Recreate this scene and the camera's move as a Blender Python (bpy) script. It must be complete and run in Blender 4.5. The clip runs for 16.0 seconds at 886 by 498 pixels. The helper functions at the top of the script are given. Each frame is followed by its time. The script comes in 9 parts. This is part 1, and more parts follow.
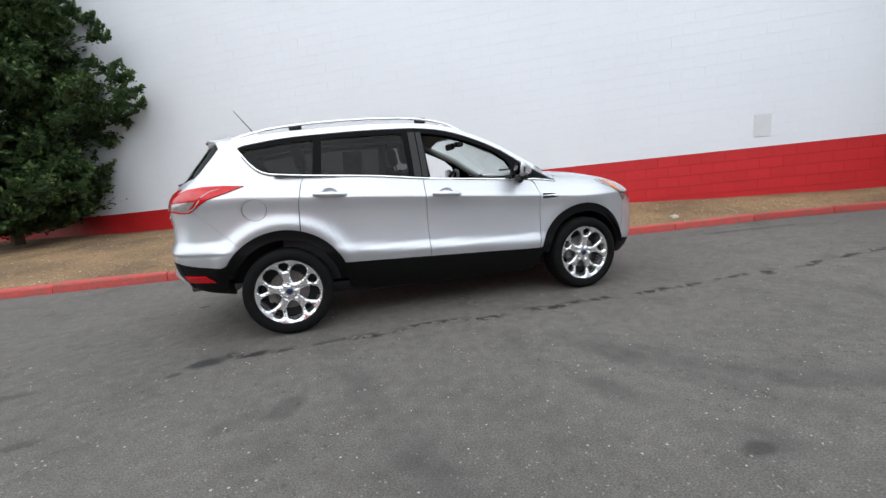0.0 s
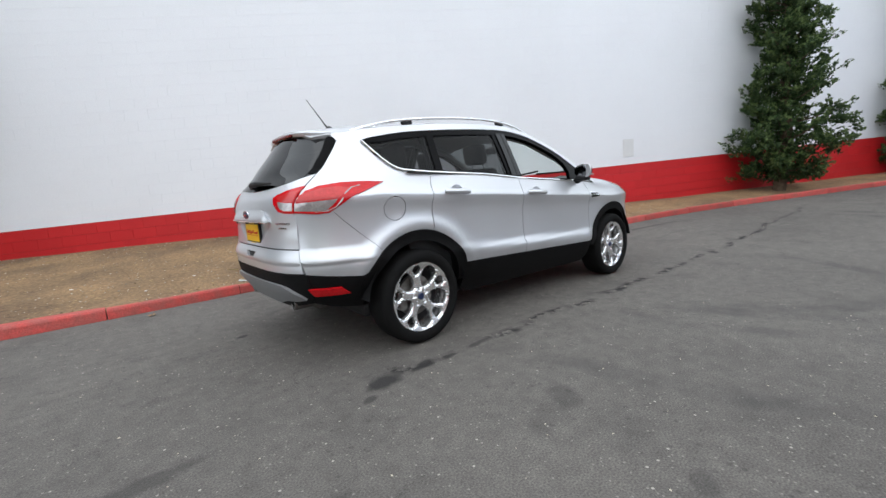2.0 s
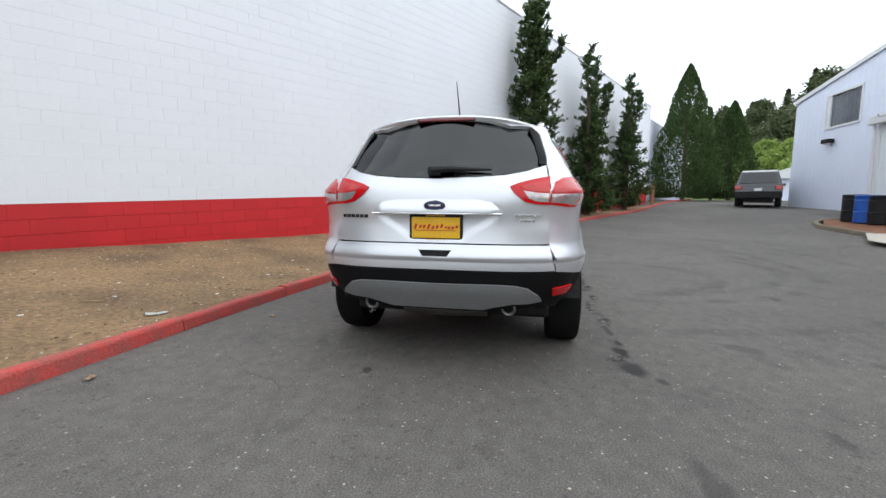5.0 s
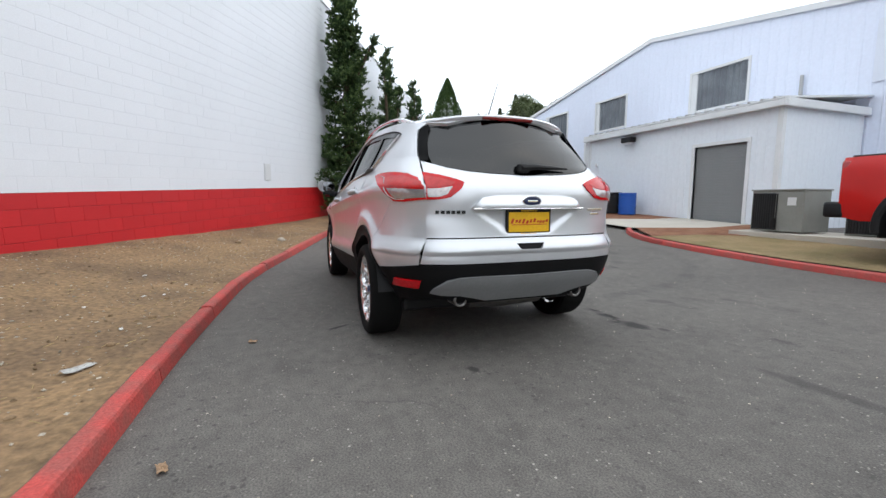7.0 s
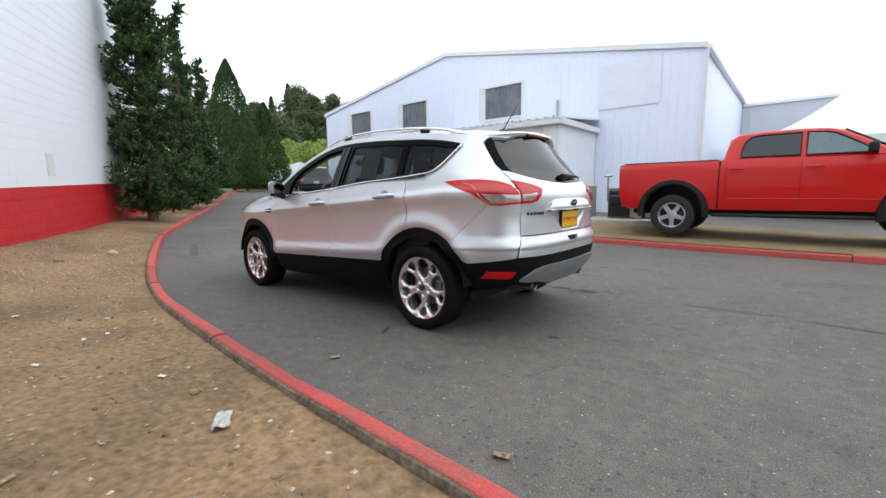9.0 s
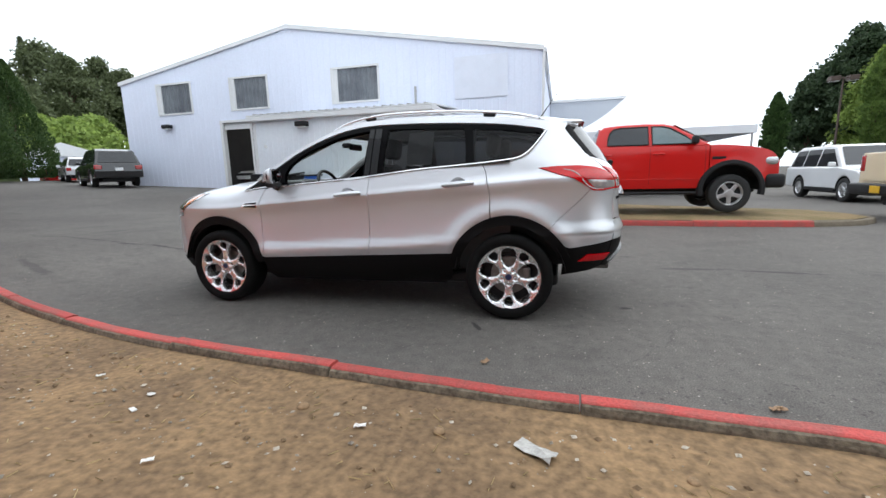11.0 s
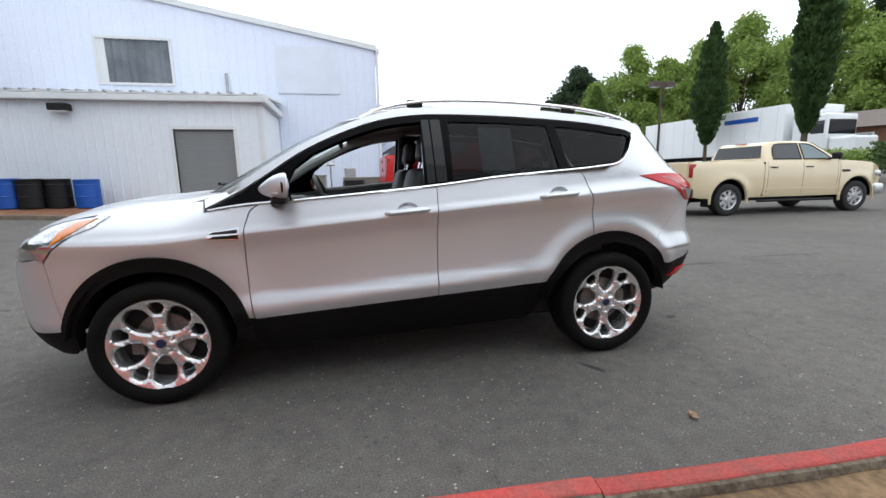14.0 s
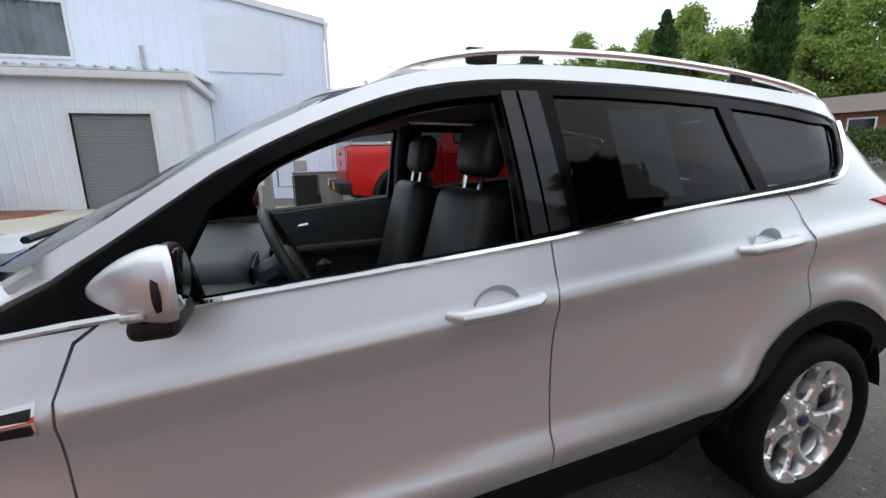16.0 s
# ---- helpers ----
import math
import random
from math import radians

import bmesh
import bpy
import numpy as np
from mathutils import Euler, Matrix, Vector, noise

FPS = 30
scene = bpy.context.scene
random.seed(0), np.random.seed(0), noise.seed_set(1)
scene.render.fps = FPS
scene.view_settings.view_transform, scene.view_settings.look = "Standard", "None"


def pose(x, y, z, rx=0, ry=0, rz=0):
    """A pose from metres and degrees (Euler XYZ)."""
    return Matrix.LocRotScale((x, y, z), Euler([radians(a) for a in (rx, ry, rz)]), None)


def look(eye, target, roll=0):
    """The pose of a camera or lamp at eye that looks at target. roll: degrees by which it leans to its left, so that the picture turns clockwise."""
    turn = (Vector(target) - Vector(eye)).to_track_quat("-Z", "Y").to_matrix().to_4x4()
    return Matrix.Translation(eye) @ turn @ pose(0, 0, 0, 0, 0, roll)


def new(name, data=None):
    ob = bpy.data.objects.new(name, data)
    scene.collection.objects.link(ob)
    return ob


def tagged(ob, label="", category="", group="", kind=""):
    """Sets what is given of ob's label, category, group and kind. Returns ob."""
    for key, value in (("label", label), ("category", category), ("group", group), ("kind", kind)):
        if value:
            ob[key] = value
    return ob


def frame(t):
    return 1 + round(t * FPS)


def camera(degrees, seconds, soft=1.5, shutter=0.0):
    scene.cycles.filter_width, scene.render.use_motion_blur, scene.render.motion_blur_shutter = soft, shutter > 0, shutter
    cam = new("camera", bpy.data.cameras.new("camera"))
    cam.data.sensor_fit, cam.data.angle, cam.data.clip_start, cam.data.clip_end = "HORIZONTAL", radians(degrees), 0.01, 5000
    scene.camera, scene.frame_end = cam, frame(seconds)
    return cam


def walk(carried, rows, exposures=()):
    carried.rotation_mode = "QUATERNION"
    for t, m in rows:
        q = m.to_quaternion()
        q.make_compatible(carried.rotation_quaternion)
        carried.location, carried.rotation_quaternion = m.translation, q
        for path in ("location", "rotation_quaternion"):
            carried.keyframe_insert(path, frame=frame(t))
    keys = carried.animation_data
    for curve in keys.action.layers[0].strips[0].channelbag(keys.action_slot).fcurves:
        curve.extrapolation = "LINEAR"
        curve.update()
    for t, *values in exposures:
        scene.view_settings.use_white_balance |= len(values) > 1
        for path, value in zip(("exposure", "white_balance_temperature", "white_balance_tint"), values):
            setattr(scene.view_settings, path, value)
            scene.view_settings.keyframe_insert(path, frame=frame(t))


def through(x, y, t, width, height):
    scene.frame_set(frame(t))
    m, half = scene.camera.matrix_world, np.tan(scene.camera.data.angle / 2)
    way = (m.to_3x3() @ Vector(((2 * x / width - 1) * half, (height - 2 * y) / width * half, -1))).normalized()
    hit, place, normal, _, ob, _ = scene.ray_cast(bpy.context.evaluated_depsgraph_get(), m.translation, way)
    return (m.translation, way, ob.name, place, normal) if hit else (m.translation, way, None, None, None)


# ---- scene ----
cam = camera(92.7, 16.0)
PATH = [
    (0, (-1.084, -4.322, 1.155), (-0.526, -2.432, 0.817), -3.9),
    (0.5, (-1.647, -4.142, 1.16), (-0.903, -2.317, 0.817), -6.1),
    (1, (-2.168, -3.888, 1.16), (-1.247, -2.14, 0.846), -5.0),
    (1.5, (-2.676, -3.646, 1.158), (-1.556, -2.022, 0.833), -5.3),
    (2, (-3.113, -3.292, 1.139), (-1.852, -1.77, 0.836), -4.0),
    (2.5, (-3.533, -2.929, 1.112), (-2.087, -1.579, 0.824), -2.4),
    (3, (-3.859, -2.462, 1.089), (-2.292, -1.258, 0.779), -2.2),
    (3.5, (-4.14, -1.995, 1.083), (-2.447, -0.964, 0.817), -1.7),
    (6, (-4.732, 0.493, 0.999), (-2.753, 0.346, 0.751), -0.1),
    (6.5, (-4.672, 1.003, 1.003), (-2.739, 0.563, 0.741), -0.8),
    (7, (-4.517, 1.442, 1.022), (-2.654, 0.751, 0.789), 0.1),
    (7.5, (-4.394, 1.951, 1.032), (-2.676, 0.957, 0.785), -0.7),
    (8, (-4.158, 2.425, 1.035), (-2.551, 1.26, 0.79), -0.3),
    (8.5, (-3.891, 2.865, 1.059), (-2.427, 1.52, 0.835), -0.6),
    (9, (-3.62, 3.329, 1.106), (-2.349, 1.808, 0.84), -0.6),
    (9.5, (-3.187, 3.639, 1.12), (-2.084, 1.993, 0.848), -0.7),
    (12, (-0.83, 4.205, 1.184), (-0.701, 2.243, 0.818), 0.3),
    (12.5, (-0.439, 4.072, 1.2), (-0.496, 2.096, 0.895), 1.1),
    (13, (-0.093, 3.915, 1.225), (-0.32, 1.959, 0.872), -1.0),
    (13.5, (0.134, 3.619, 1.239), (-0.149, 1.667, 0.911), -1.7),
    (14, (0.319, 3.312, 1.219), (-0.108, 1.39, 0.868), -1.1),
    (14.5, (0.433, 2.921, 1.263), (0.016, 1.002, 0.887), -2.8),
    (15, (0.427, 2.514, 1.321), (-0.058, 0.618, 0.908), -0.7),
    (15.5, (0.475, 2.113, 1.343), (-0.108, 0.24, 0.951), 0.2),
    (16, (0.426, 1.789, 1.359), (-0.218, -0.059, 0.947), -1.4),
]
walk(cam, [(t, look(e, g, r)) for t, e, g, r in PATH], [(0, 0.03), (7, -0.02), (8, -0.02), (9, 0.10), (12.5, 0.10), (14.5, 0.03), (16, -0.12)])

# ---- world, sun and exposure: a bright overcast sky ----
world = bpy.data.worlds.new("overcast")
scene.world = world
world.use_nodes = True
wn, wl = world.node_tree.nodes, world.node_tree.links
wn.clear()
w_out, w_bg = wn.new("ShaderNodeOutputWorld"), wn.new("ShaderNodeBackground")
sky = wn.new("ShaderNodeTexSky")
sky.sky_type, sky.sun_disc = "NISHITA", False
sky.sun_elevation, sky.sun_rotation = radians(52), radians(200)
sky.dust_density, sky.air_density = 4.0, 1.0
w_co, w_noise = wn.new("ShaderNodeTexCoord"), wn.new("ShaderNodeTexNoise")
w_noise.inputs["Scale"].default_value, w_noise.inputs["Detail"].default_value = 2.2, 5
w_ramp, w_mix, w_scale = wn.new("ShaderNodeValToRGB"), wn.new("ShaderNodeMix"), wn.new("ShaderNodeVectorMath")
w_ramp.color_ramp.elements[0].position, w_ramp.color_ramp.elements[0].color = 0.3, (0.755, 0.835, 0.925, 1)
w_ramp.color_ramp.elements[1].position, w_ramp.color_ramp.elements[1].color = 0.7, (0.91, 0.975, 1.035, 1)
w_scale.operation = "SCALE"
w_scale.inputs["Scale"].default_value = 0.11
w_mix.data_type = "RGBA"
w_mix.inputs[0].default_value = 0.93
wl.new(w_co.outputs["Generated"], w_noise.inputs["Vector"])
wl.new(w_noise.outputs["Fac"], w_ramp.inputs["Fac"])
wl.new(sky.outputs["Color"], w_scale.inputs[0])
wl.new(w_scale.outputs["Vector"], w_mix.inputs[6])
wl.new(w_ramp.outputs["Color"], w_mix.inputs[7])
wl.new(w_mix.outputs[2], w_bg.inputs["Color"])
w_bg.inputs["Strength"].default_value = 1.76
wl.new(w_bg.outputs["Background"], w_out.inputs["Surface"])

sun = new("sun", bpy.data.lights.new("sun", "SUN"))
sun.data.energy, sun.data.angle, sun.data.color = 0.95, radians(120), (1.0, 0.99, 0.97)
sun.matrix_world = look((0, 0, 0), (0.35, 0.5, -1.0))
tagged(sun, kind="structure")

# ---- materials ----
def material(name, color, rough=0.6, metal=0.0, vary=0.12, scale=6.0, bump=0.0, bump_scale=60.0, coat=0.0, second=None, ior=1.5, per_object=0.0, per_island=0.0, spec=0.5):
    """A surface with a broad stain-like variation and a fine grain; second: the colour of the broad patches."""
    m = bpy.data.materials.new(name)
    m.use_nodes = True
    nt = m.node_tree
    n, l = nt.nodes, nt.links
    b = n["Principled BSDF"]
    b.inputs["Roughness"].default_value, b.inputs["Metallic"].default_value = rough, metal
    b.inputs["IOR"].default_value, b.inputs["Coat Weight"].default_value = ior, coat
    b.inputs["Coat Roughness"].default_value, b.inputs["Specular IOR Level"].default_value = 0.03, spec
    co = n.new("ShaderNodeTexCoord").outputs["Object"]
    big, fine = n.new("ShaderNodeTexNoise"), n.new("ShaderNodeTexNoise")
    big.inputs["Scale"].default_value, big.inputs["Detail"].default_value = scale, 4
    fine.inputs["Scale"].default_value, fine.inputs["Detail"].default_value = bump_scale, 3
    l.new(co, big.inputs["Vector"]), l.new(co, fine.inputs["Vector"])
    mix = n.new("ShaderNodeMix")
    mix.data_type = "RGBA"
    dark = second or tuple(c * (1 - vary) for c in color)
    mix.inputs[6].default_value, mix.inputs[7].default_value = (*color, 1), (*dark, 1)
    ramp = n.new("ShaderNodeMapRange")
    ramp.inputs[1].default_value, ramp.inputs[2].default_value = 0.38, 0.66
    l.new(big.outputs["Fac"], ramp.inputs[0]), l.new(ramp.outputs[0], mix.inputs[0])
    out = mix.outputs[2]
    hsv = n.new("ShaderNodeHueSaturation")
    grain = n.new("ShaderNodeMapRange")
    grain.inputs[1].default_value, grain.inputs[2].default_value = 0.3, 0.7
    grain.inputs[3].default_value, grain.inputs[4].default_value = 1 - vary, 1 + vary
    l.new(fine.outputs["Fac"], grain.inputs[0])
    l.new(out, hsv.inputs["Color"])
    value = grain.outputs[0]
    for amount, node, socket in ((per_object, "ShaderNodeObjectInfo", "Random"), (per_island, "ShaderNodeNewGeometry", "Random Per Island")):
        if amount:
            spread, times = n.new("ShaderNodeMapRange"), n.new("ShaderNodeMath")
            spread.inputs[3].default_value, spread.inputs[4].default_value = 1 - amount, 1 + amount
            times.operation = "MULTIPLY"
            l.new(n.new(node).outputs[socket], spread.inputs[0])
            l.new(spread.outputs[0], times.inputs[0]), l.new(value, times.inputs[1])
            value = times.outputs[0]
    l.new(value, hsv.inputs["Value"])
    l.new(hsv.outputs["Color"], b.inputs["Base Color"])
    if bump:
        bp = n.new("ShaderNodeBump")
        bp.inputs["Strength"].default_value, bp.inputs["Distance"].default_value = 1.0, bump
        l.new(fine.outputs["Fac"], bp.inputs["Height"]), l.new(bp.outputs["Normal"], b.inputs["Normal"])
    return m


def glass(name, tint, rough=0.0, ior=1.6):
    """Thin glazing: mirror gloss by Fresnel over a tinted see-through pane."""
    m = bpy.data.materials.new(name)
    m.use_nodes = True
    n, l = m.node_tree.nodes, m.node_tree.links
    n.remove(n["Principled BSDF"])
    clear, gloss, mix, lw = n.new("ShaderNodeBsdfTransparent"), n.new("ShaderNodeBsdfGlossy"), n.new("ShaderNodeMixShader"), n.new("ShaderNodeLayerWeight")
    power, fr = n.new("ShaderNodeMath"), n.new("ShaderNodeMath")
    clear.inputs["Color"].default_value = (*tint, 1)
    gloss.inputs["Roughness"].default_value = rough
    f0 = ((ior - 1) / (ior + 1)) ** 2
    power.operation, fr.operation = "POWER", "MULTIPLY_ADD"
    power.inputs[1].default_value, fr.inputs[1].default_value, fr.inputs[2].default_value = 5, 1 - f0, f0
    lw.inputs["Blend"].default_value = 0.5
    l.new(lw.outputs["Facing"], power.inputs[0]), l.new(power.outputs[0], fr.inputs[0])
    l.new(fr.outputs[0], mix.inputs[0]), l.new(clear.outputs[0], mix.inputs[1]), l.new(gloss.outputs[0], mix.inputs[2])
    l.new(mix.outputs[0], n["Material Output"].inputs["Surface"])
    return m


# ---- mesh helpers ----
def mesh_object(name, verts, faces, mat, smooth=False):
    me = bpy.data.meshes.new(name)
    me.from_pydata([tuple(v) for v in verts], [], faces)
    me.update()
    if smooth:
        me.shade_smooth()
    me.materials.append(mat)
    return new(name, me)


def from_bm(name, bm, mat, smooth=False):
    me = bpy.data.meshes.new(name)
    bm.to_mesh(me)
    bm.free()
    if smooth:
        me.shade_smooth()
        me.set_sharp_from_angle(angle=radians(38))
    me.materials.append(mat)
    return new(name, me)


def part(name, bm, mat, parent, label="", smooth=False):
    ob = from_bm(name, bm, mat, smooth)
    ob.parent = parent
    return tagged(ob, label)


def under(ob, parent, label=""):
    ob.parent = parent
    return tagged(ob, label)


def box(lo, hi, bevel=0.0, m=None, segments=2):
    bm = bmesh.new()
    bmesh.ops.create_cube(bm, size=1)
    bmesh.ops.scale(bm, vec=[b - a for a, b in zip(lo, hi)], verts=bm.verts)
    bmesh.ops.translate(bm, vec=[(a + b) / 2 for a, b in zip(lo, hi)], verts=bm.verts)
    if bevel:
        bmesh.ops.bevel(bm, geom=bm.edges[:], offset=bevel, segments=segments, affect="EDGES", profile=0.5)
    if m:
        bmesh.ops.transform(bm, matrix=m, verts=bm.verts)
    return bm


def tube(points, radius, sides=10, closed=False, cap=True, flat=1.0):
    """A swept round bar through points; radius may be a list. flat squashes the section's second axis."""
    pts = [Vector(p) for p in points]
    count = len(pts)
    radii = radius if isinstance(radius, (list, tuple)) else [radius] * count
    bm = bmesh.new()
    rings, side = [], None
    for i, p in enumerate(pts):
        a, b = pts[i - 1] if i or closed else p, pts[(i + 1) % count] if i < count - 1 or closed else p
        d = (b - a).normalized()
        if side is None:
            side = d.orthogonal().normalized() if abs(d.z) > 0.9 else d.cross(Vector((0, 0, 1))).normalized()
        side = (side - d * side.dot(d)).normalized()
        up = side.cross(d)
        rings.append([bm.verts.new(p + radii[i] * (math.cos(k * math.tau / sides) * side + flat * math.sin(k * math.tau / sides) * up)) for k in range(sides)])
    for i in range(count if closed else count - 1):
        r, s = rings[i], rings[(i + 1) % count]
        for k in range(sides):
            bm.faces.new((r[k], r[(k + 1) % sides], s[(k + 1) % sides], s[k]))
    if cap and not closed:
        bm.faces.new(rings[0][::-1]), bm.faces.new(rings[-1])
    bmesh.ops.recalc_face_normals(bm, faces=bm.faces)
    return bm


def lathe(profile, sides=32, axis="z", m=None, cap=False):
    """Turned shape: profile of (radius, height)."""
    bm = bmesh.new()
    rings = []
    for r, h in profile:
        ring = []
        for k in range(sides):
            a = k * math.tau / sides
            c, s = r * math.cos(a), r * math.sin(a)
            ring.append(bm.verts.new({"z": (c, s, h), "y": (c, h, s), "x": (h, c, s)}[axis]))
        rings.append(ring)
    for r, s in zip(rings, rings[1:]):
        for k in range(sides):
            bm.faces.new((r[k], r[(k + 1) % sides], s[(k + 1) % sides], s[k]))
    if cap and profile[0][0] > 1e-4:
        bm.faces.new(rings[0][::-1])
    if cap and profile[-1][0] > 1e-4:
        bm.faces.new(rings[-1])
    bmesh.ops.remove_doubles(bm, verts=bm.verts, dist=1e-5)
    bmesh.ops.recalc_face_normals(bm, faces=bm.faces)
    if m:
        bmesh.ops.transform(bm, matrix=m, verts=bm.verts)
    return bm


def merged(*bms):
    out = bmesh.new()
    for b in bms:
        me = bpy.data.meshes.new("tmp")
        b.to_mesh(me)
        b.free()
        out.from_mesh(me)
        bpy.data.meshes.remove(me)
    return out


def empty(name, m=None):
    ob = new(name)
    ob.empty_display_size = 0.2
    if m:
        ob.matrix_world = m
    return ob


def smoothstep(a, b, x):
    t = min(1.0, max(0.0, (x - a) / (b - a)))
    return t * t * (3 - 2 * t)


def lerp_table(table, x):
    for (x0, y0), (x1, y1) in zip(table, table[1:]):
        if x <= x1:
            return y0 + (y1 - y0) * max(0.0, (x - x0) / (x1 - x0))
    return table[-1][1]


def curve_table(table, x):
    """Smooth (Catmull-Rom like, monotone enough) interpolation of a short table."""
    xs = [p[0] for p in table]
    if x <= xs[0]:
        return table[0][1]
    if x >= xs[-1]:
        return table[-1][1]
    i = max(k for k in range(len(xs) - 1) if xs[k] <= x)
    def slope(k):
        if k == 0 or k == len(xs) - 1:
            a, b = (0, 1) if k == 0 else (-2, -1)
            return (table[b][1] - table[a][1]) / (table[b][0] - table[a][0])
        return (table[k + 1][1] - table[k - 1][1]) / (xs[k + 1] - xs[k - 1])
    h = xs[i + 1] - xs[i]
    t = (x - xs[i]) / h
    return ((2 * t**3 - 3 * t**2 + 1) * table[i][1] + (t**3 - 2 * t**2 + t) * h * slope(i)
            + (3 * t**2 - 2 * t**3) * table[i + 1][1] + (t**3 - t**2) * h * slope(i + 1))

# ---- surfaces of the place ----
def field_mask(nt, x, y, rx, ry, turn=0.0, rough=0.5, seed=0.0):
    """0..1: a blot of irregular outline at (x, y) on the ground."""
    n, l = nt.nodes, nt.links
    co = n.new("ShaderNodeTexCoord").outputs["Object"]
    mp = n.new("ShaderNodeMapping")
    mp.vector_type = "TEXTURE"
    mp.inputs["Location"].default_value, mp.inputs["Rotation"].default_value = (x, y, 0), (0, 0, radians(turn))
    mp.inputs["Scale"].default_value = (rx, ry, 1000)
    l.new(co, mp.inputs["Vector"])
    length, noise_t = n.new("ShaderNodeVectorMath"), n.new("ShaderNodeTexNoise")
    length.operation = "LENGTH"
    l.new(mp.outputs[0], length.inputs[0])
    noise_t.inputs["Scale"].default_value, noise_t.inputs["Detail"].default_value = 5.0 + seed, 5
    l.new(co, noise_t.inputs["Vector"])
    add = n.new("ShaderNodeMath")
    add.operation = "MULTIPLY_ADD"
    add.inputs[1].default_value = rough * 3
    l.new(noise_t.outputs["Fac"], add.inputs[0]), l.new(length.outputs["Value"], add.inputs[2])
    out = n.new("ShaderNodeMapRange")
    out.inputs[1].default_value, out.inputs[2].default_value = 1.0 + rough * 1.5 + 0.15, 0.62 + rough * 1.5
    l.new(add.outputs[0], out.inputs[0])
    return out.outputs[0]


def asphalt_material():
    m = bpy.data.materials.new("asphalt")
    m.use_nodes = True
    nt = m.node_tree
    n, l = nt.nodes, nt.links
    b = n["Principled BSDF"]
    co = n.new("ShaderNodeTexCoord").outputs["Object"]

    def noise_node(scale, detail=4, vector=co, kind="ShaderNodeTexNoise"):
        t = n.new(kind)
        t.inputs["Scale"].default_value = scale
        if kind == "ShaderNodeTexNoise":
            t.inputs["Detail"].default_value = detail
        l.new(vector, t.inputs["Vector"])
        return t

    def ranged(sock, a, b2, c=0.0, d=1.0):
        r = n.new("ShaderNodeMapRange")
        r.inputs[1].default_value, r.inputs[2].default_value, r.inputs[3].default_value, r.inputs[4].default_value = a, b2, c, d
        l.new(sock, r.inputs[0])
        return r.outputs[0]

    def calc(op, a, b2):
        r = n.new("ShaderNodeMath")
        r.operation = op
        for i, v in enumerate((a, b2)):
            if isinstance(v, (int, float)):
                r.inputs[i].default_value = v
            else:
                l.new(v, r.inputs[i])
        return r.outputs[0]

    def mixed(fac, a, b2):
        r = n.new("ShaderNodeMix")
        r.data_type = "RGBA"
        l.new(fac, r.inputs[0])
        for i, v in ((6, a), (7, b2)):
            if isinstance(v, tuple):
                r.inputs[i].default_value = (*v, 1)
            else:
                l.new(v, r.inputs[i])
        return r.outputs[2]

    def cell_pick(cells, share):
        """1 in a share of the cells, by each cell's own random value."""
        sp = n.new("ShaderNodeSeparateColor")
        l.new(cells.outputs["Color"], sp.inputs[0])
        return calc("LESS_THAN", sp.outputs[0], share)

    stones = noise_node(150, kind="ShaderNodeTexVoronoi")
    grit, mottle = noise_node(120, 6), noise_node(11, 5)
    broad, patch = noise_node(0.35, 5), noise_node(2.3, 6)
    col = mixed(ranged(broad.outputs["Fac"], 0.35, 0.65), (0.100, 0.092, 0.084), (0.128, 0.118, 0.107))
    col = mixed(ranged(patch.outputs["Fac"], 0.52, 0.72, 0, 0.6), col, (0.080, 0.074, 0.068))
    shade = calc("MULTIPLY", ranged(grit.outputs["Fac"], 0.3, 0.7, 0.6, 1.42), ranged(mottle.outputs["Fac"], 0.3, 0.7, 0.86, 1.15))
    hsv = n.new("ShaderNodeHueSaturation")
    l.new(col, hsv.inputs["Color"]), l.new(shade, hsv.inputs["Value"])
    col = hsv.outputs["Color"]
    # pitted dark flecks, in drifts
    drift = noise_node(0.9, 4)
    fleck = noise_node(24, kind="ShaderNodeTexVoronoi")
    col = mixed(calc("MULTIPLY", calc("MULTIPLY", ranged(fleck.outputs["Distance"], 0.34, 0.16, 0, 0.6), cell_pick(fleck, 0.30)), ranged(drift.outputs["Fac"], 0.38, 0.60, 0.25, 1.0)), col, (0.040, 0.038, 0.036))
    # exposed stones, from fine to coarse, the coarse ones pale and few
    for size, reach, share, strength, tone in ((95, 0.40, 0.24, 0.40, (0.19, 0.177, 0.16)), (52, 0.32, 0.11, 0.60, (0.29, 0.27, 0.245)), (30, 0.22, 0.055, 0.85, (0.42, 0.39, 0.35))):
        speck = noise_node(size, kind="ShaderNodeTexVoronoi")
        col = mixed(calc("MULTIPLY", ranged(speck.outputs["Distance"], reach, reach * 0.6, 0, strength), cell_pick(speck, share)), col, tone)
